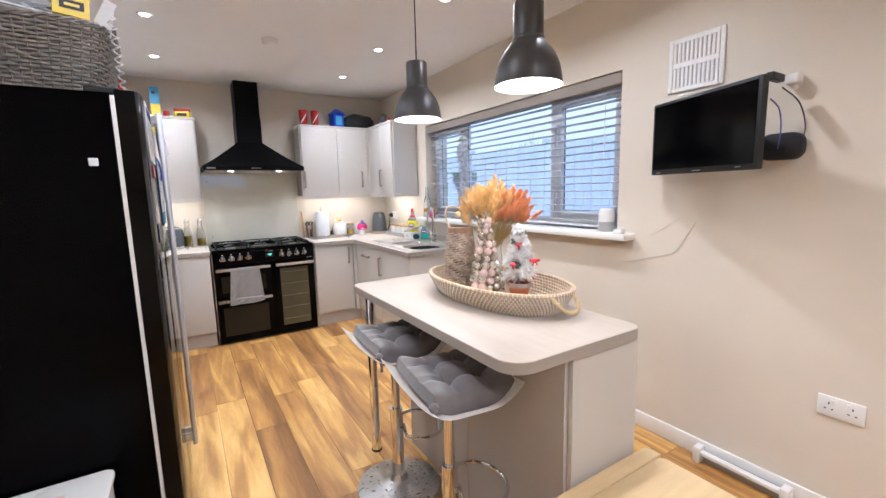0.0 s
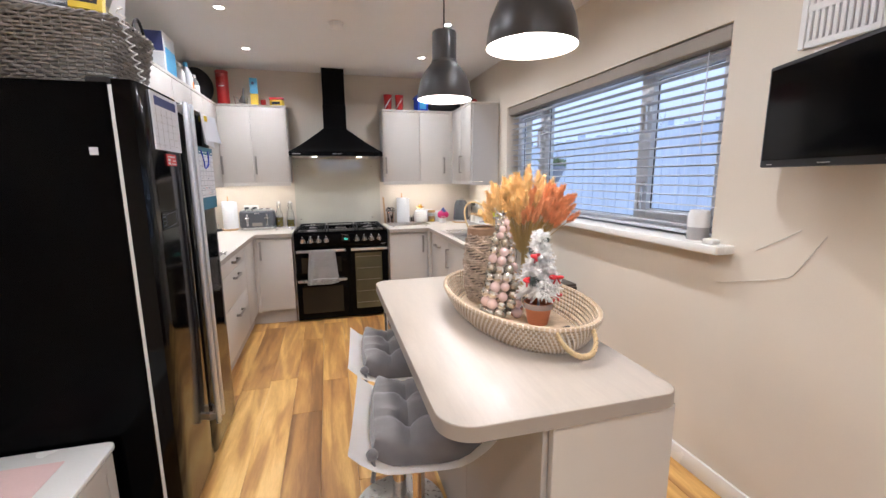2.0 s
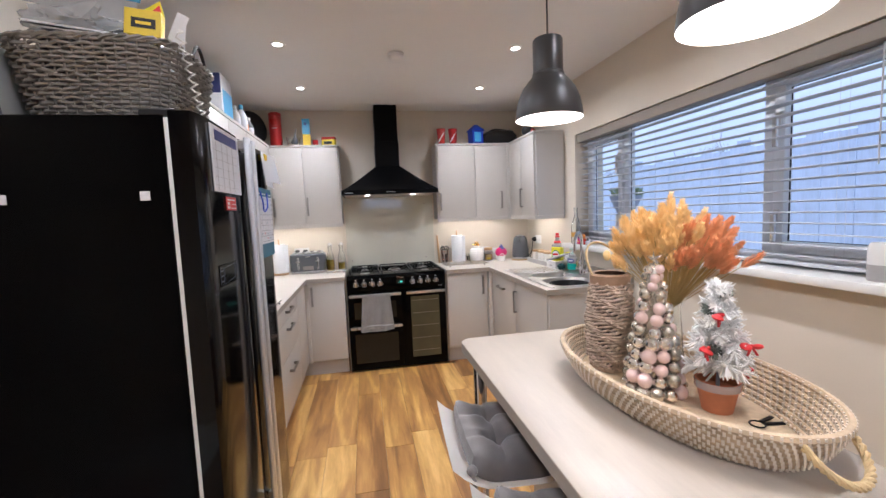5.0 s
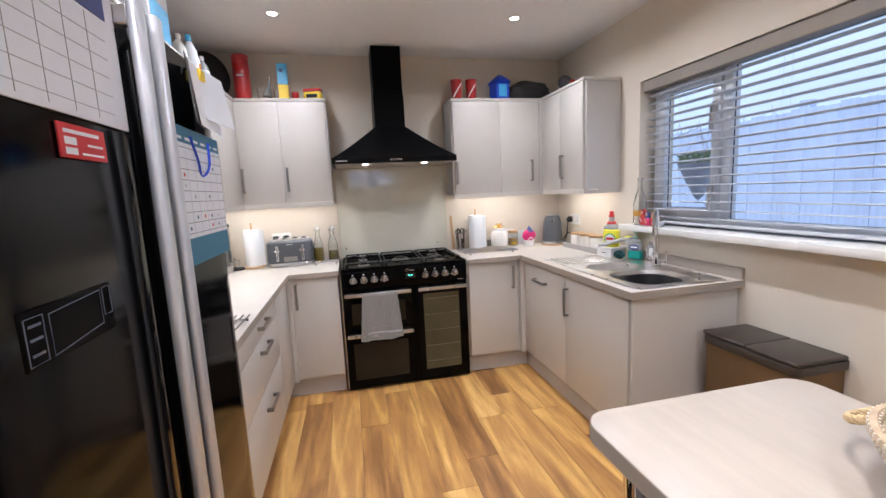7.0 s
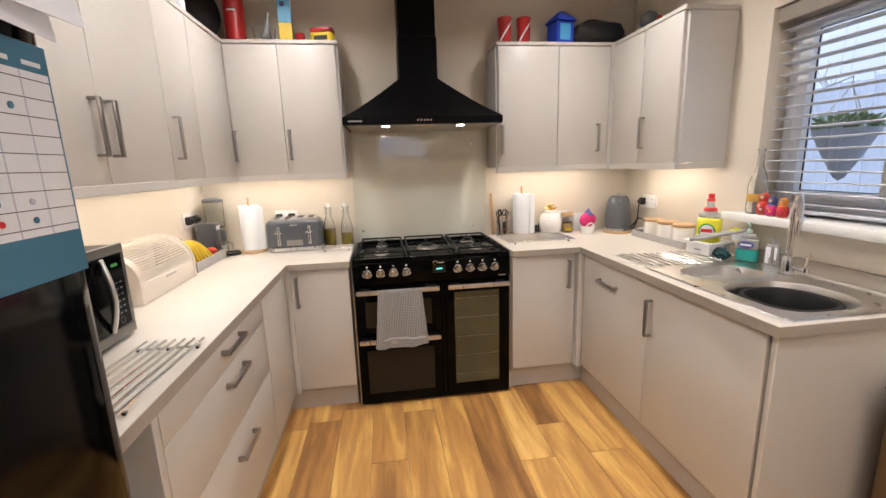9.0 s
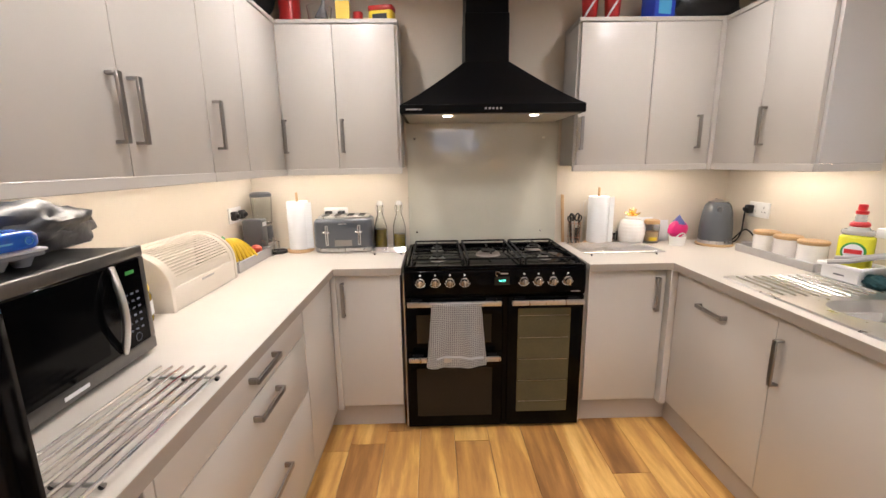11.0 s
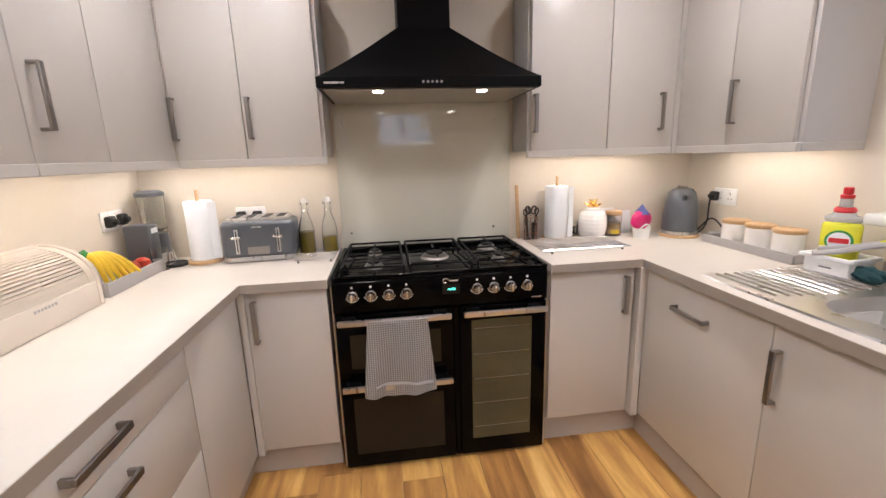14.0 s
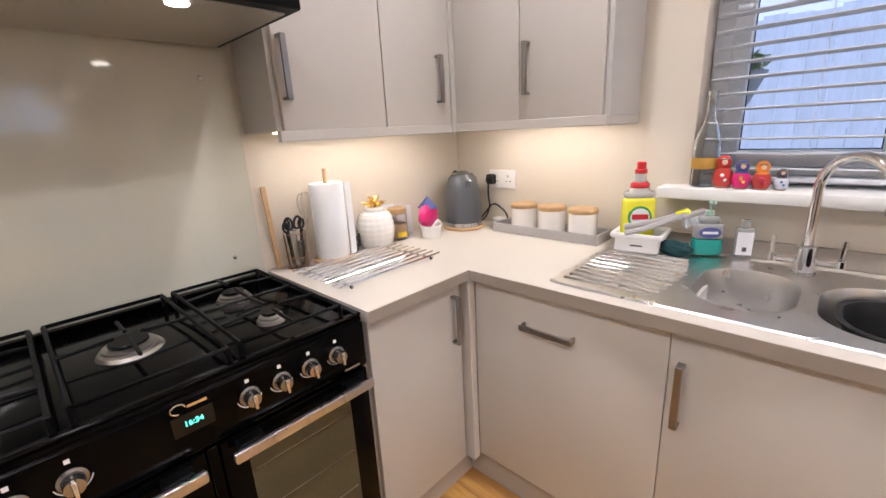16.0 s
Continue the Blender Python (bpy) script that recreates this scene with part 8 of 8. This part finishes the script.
def bare_tree(m, h):
    """A leafless tree: trunk, limbs and fine twigs."""
    t = thing("bare_tree", "leafless winter tree beyond the fence", "tree", m, "trees beyond the fence")
    limbs, twigs = [], []

    def grow(p, d, L, r, lvl):
        q = p
        pts = [p]
        for k in range(4):
            d = (d + Vector((random.uniform(-1, 1), random.uniform(-1, 1), random.uniform(-0.3, 0.6))) * 0.16).normalized()
            q = q + d * L / 4
            pts.append(q)
        (limbs if lvl < 3 else twigs).append(tube(pts, r, 6 if lvl < 2 else 4, False, 0.6))
        if lvl < 4:
            for k in range(5 if lvl < 3 else 4):
                s = pts[random.randrange(2, 5)]
                nd = (d + Vector((random.uniform(-1, 1), random.uniform(-1, 1), random.uniform(-0.2, 0.9))) * 0.85).normalized()
                grow(s, nd, L * random.uniform(0.55, 0.75), r * 0.55, lvl + 1)
    grow(Vector((0, 0, 0)), Vector((0, 0, 1)), h * 0.33, h * 0.013, 0)
    part("trunk", join(*limbs), "bark", t)
    tagged(part("twigs", join(*twigs), "bark", t), kind="stuff")


bare_tree(pose(9.6, 9.0, -0.25), 4.3)
bare_tree(pose(11.5, 13.0, -0.25), 4.4)
bare_tree(pose(10.4, 6.2, -0.25), 4.0)
hp = thing("hanging_basket", "grey cone hanging basket with trailing plants outside", "hanging basket", pose(2.80, 3.965, 1.27))
part("cone", lathe([(0, 0), (0.025, 0.02), (0.085, 0.14), (0.135, 0.255), (0.128, 0.255), (0.078, 0.14), (0, 0.03)], 24), "basketpot", hp)
lv = []
for i in range(220):
    a, r = random.random() * 6.283, 0.12 * math.sqrt(random.random())
    lv.append(at(prism([(0, -0.008), (0.02, -0.010), (0.035, 0), (0.02, 0.010), (0, 0.008)], 0, 0.001), r * math.cos(a), r * math.sin(a), 0.245 + 0.07 * random.random(), random.uniform(-50, 50), random.uniform(-60, 20), math.degrees(a)))
tagged(part("leaves", join(*lv), "leaf", hp), kind="stuff")
part("wall_bracket", join(tube([(-0.23, 0, 0.42), (0.0, 0, 0.50), (0, 0, 0.46)], 0.003, 6), *[tube([(0, 0, 0.46), (0.13 * math.cos(a), 0.13 * math.sin(a), 0.255)], 0.002, 5) for a in (0, 2.1, 4.2)]), "greytray", hp)


# ---- floor boards ----
floor = solid("floor", box(XL - 0.1, YF - 0.1, -0.249, XR + 0.1, YB + 0.1, -0.006, 0), "plinth", "wood-look plank floor in honey and walnut tones", "floor", kind="structure")
BW, BL = 0.178, 1.22
board_mesh = to_mesh("floor_board", box(-BW / 2 + 0.0006, -BL / 2 + 0.0006, -0.006, BW / 2 - 0.0006, BL / 2 - 0.0006, 0.003, 0.0012), M["board"])
random.seed(11)
cols = int((XR - XL) / BW) + 2
for c in range(cols):
    shift = random.random() * BL
    for r in range(8):
        cx, cy = XL - 0.05 + BW * (c + 0.5), YF - 1.0 + shift + BL * (r + 0.5)
        if cx - BW / 2 > XR or cy - BL / 2 > YB or cy + BL / 2 < YF:
            continue
        ob = new("floor_board", board_mesh)
        ob.parent = floor
        ob.matrix_local = pose(cx, cy, 0.0)
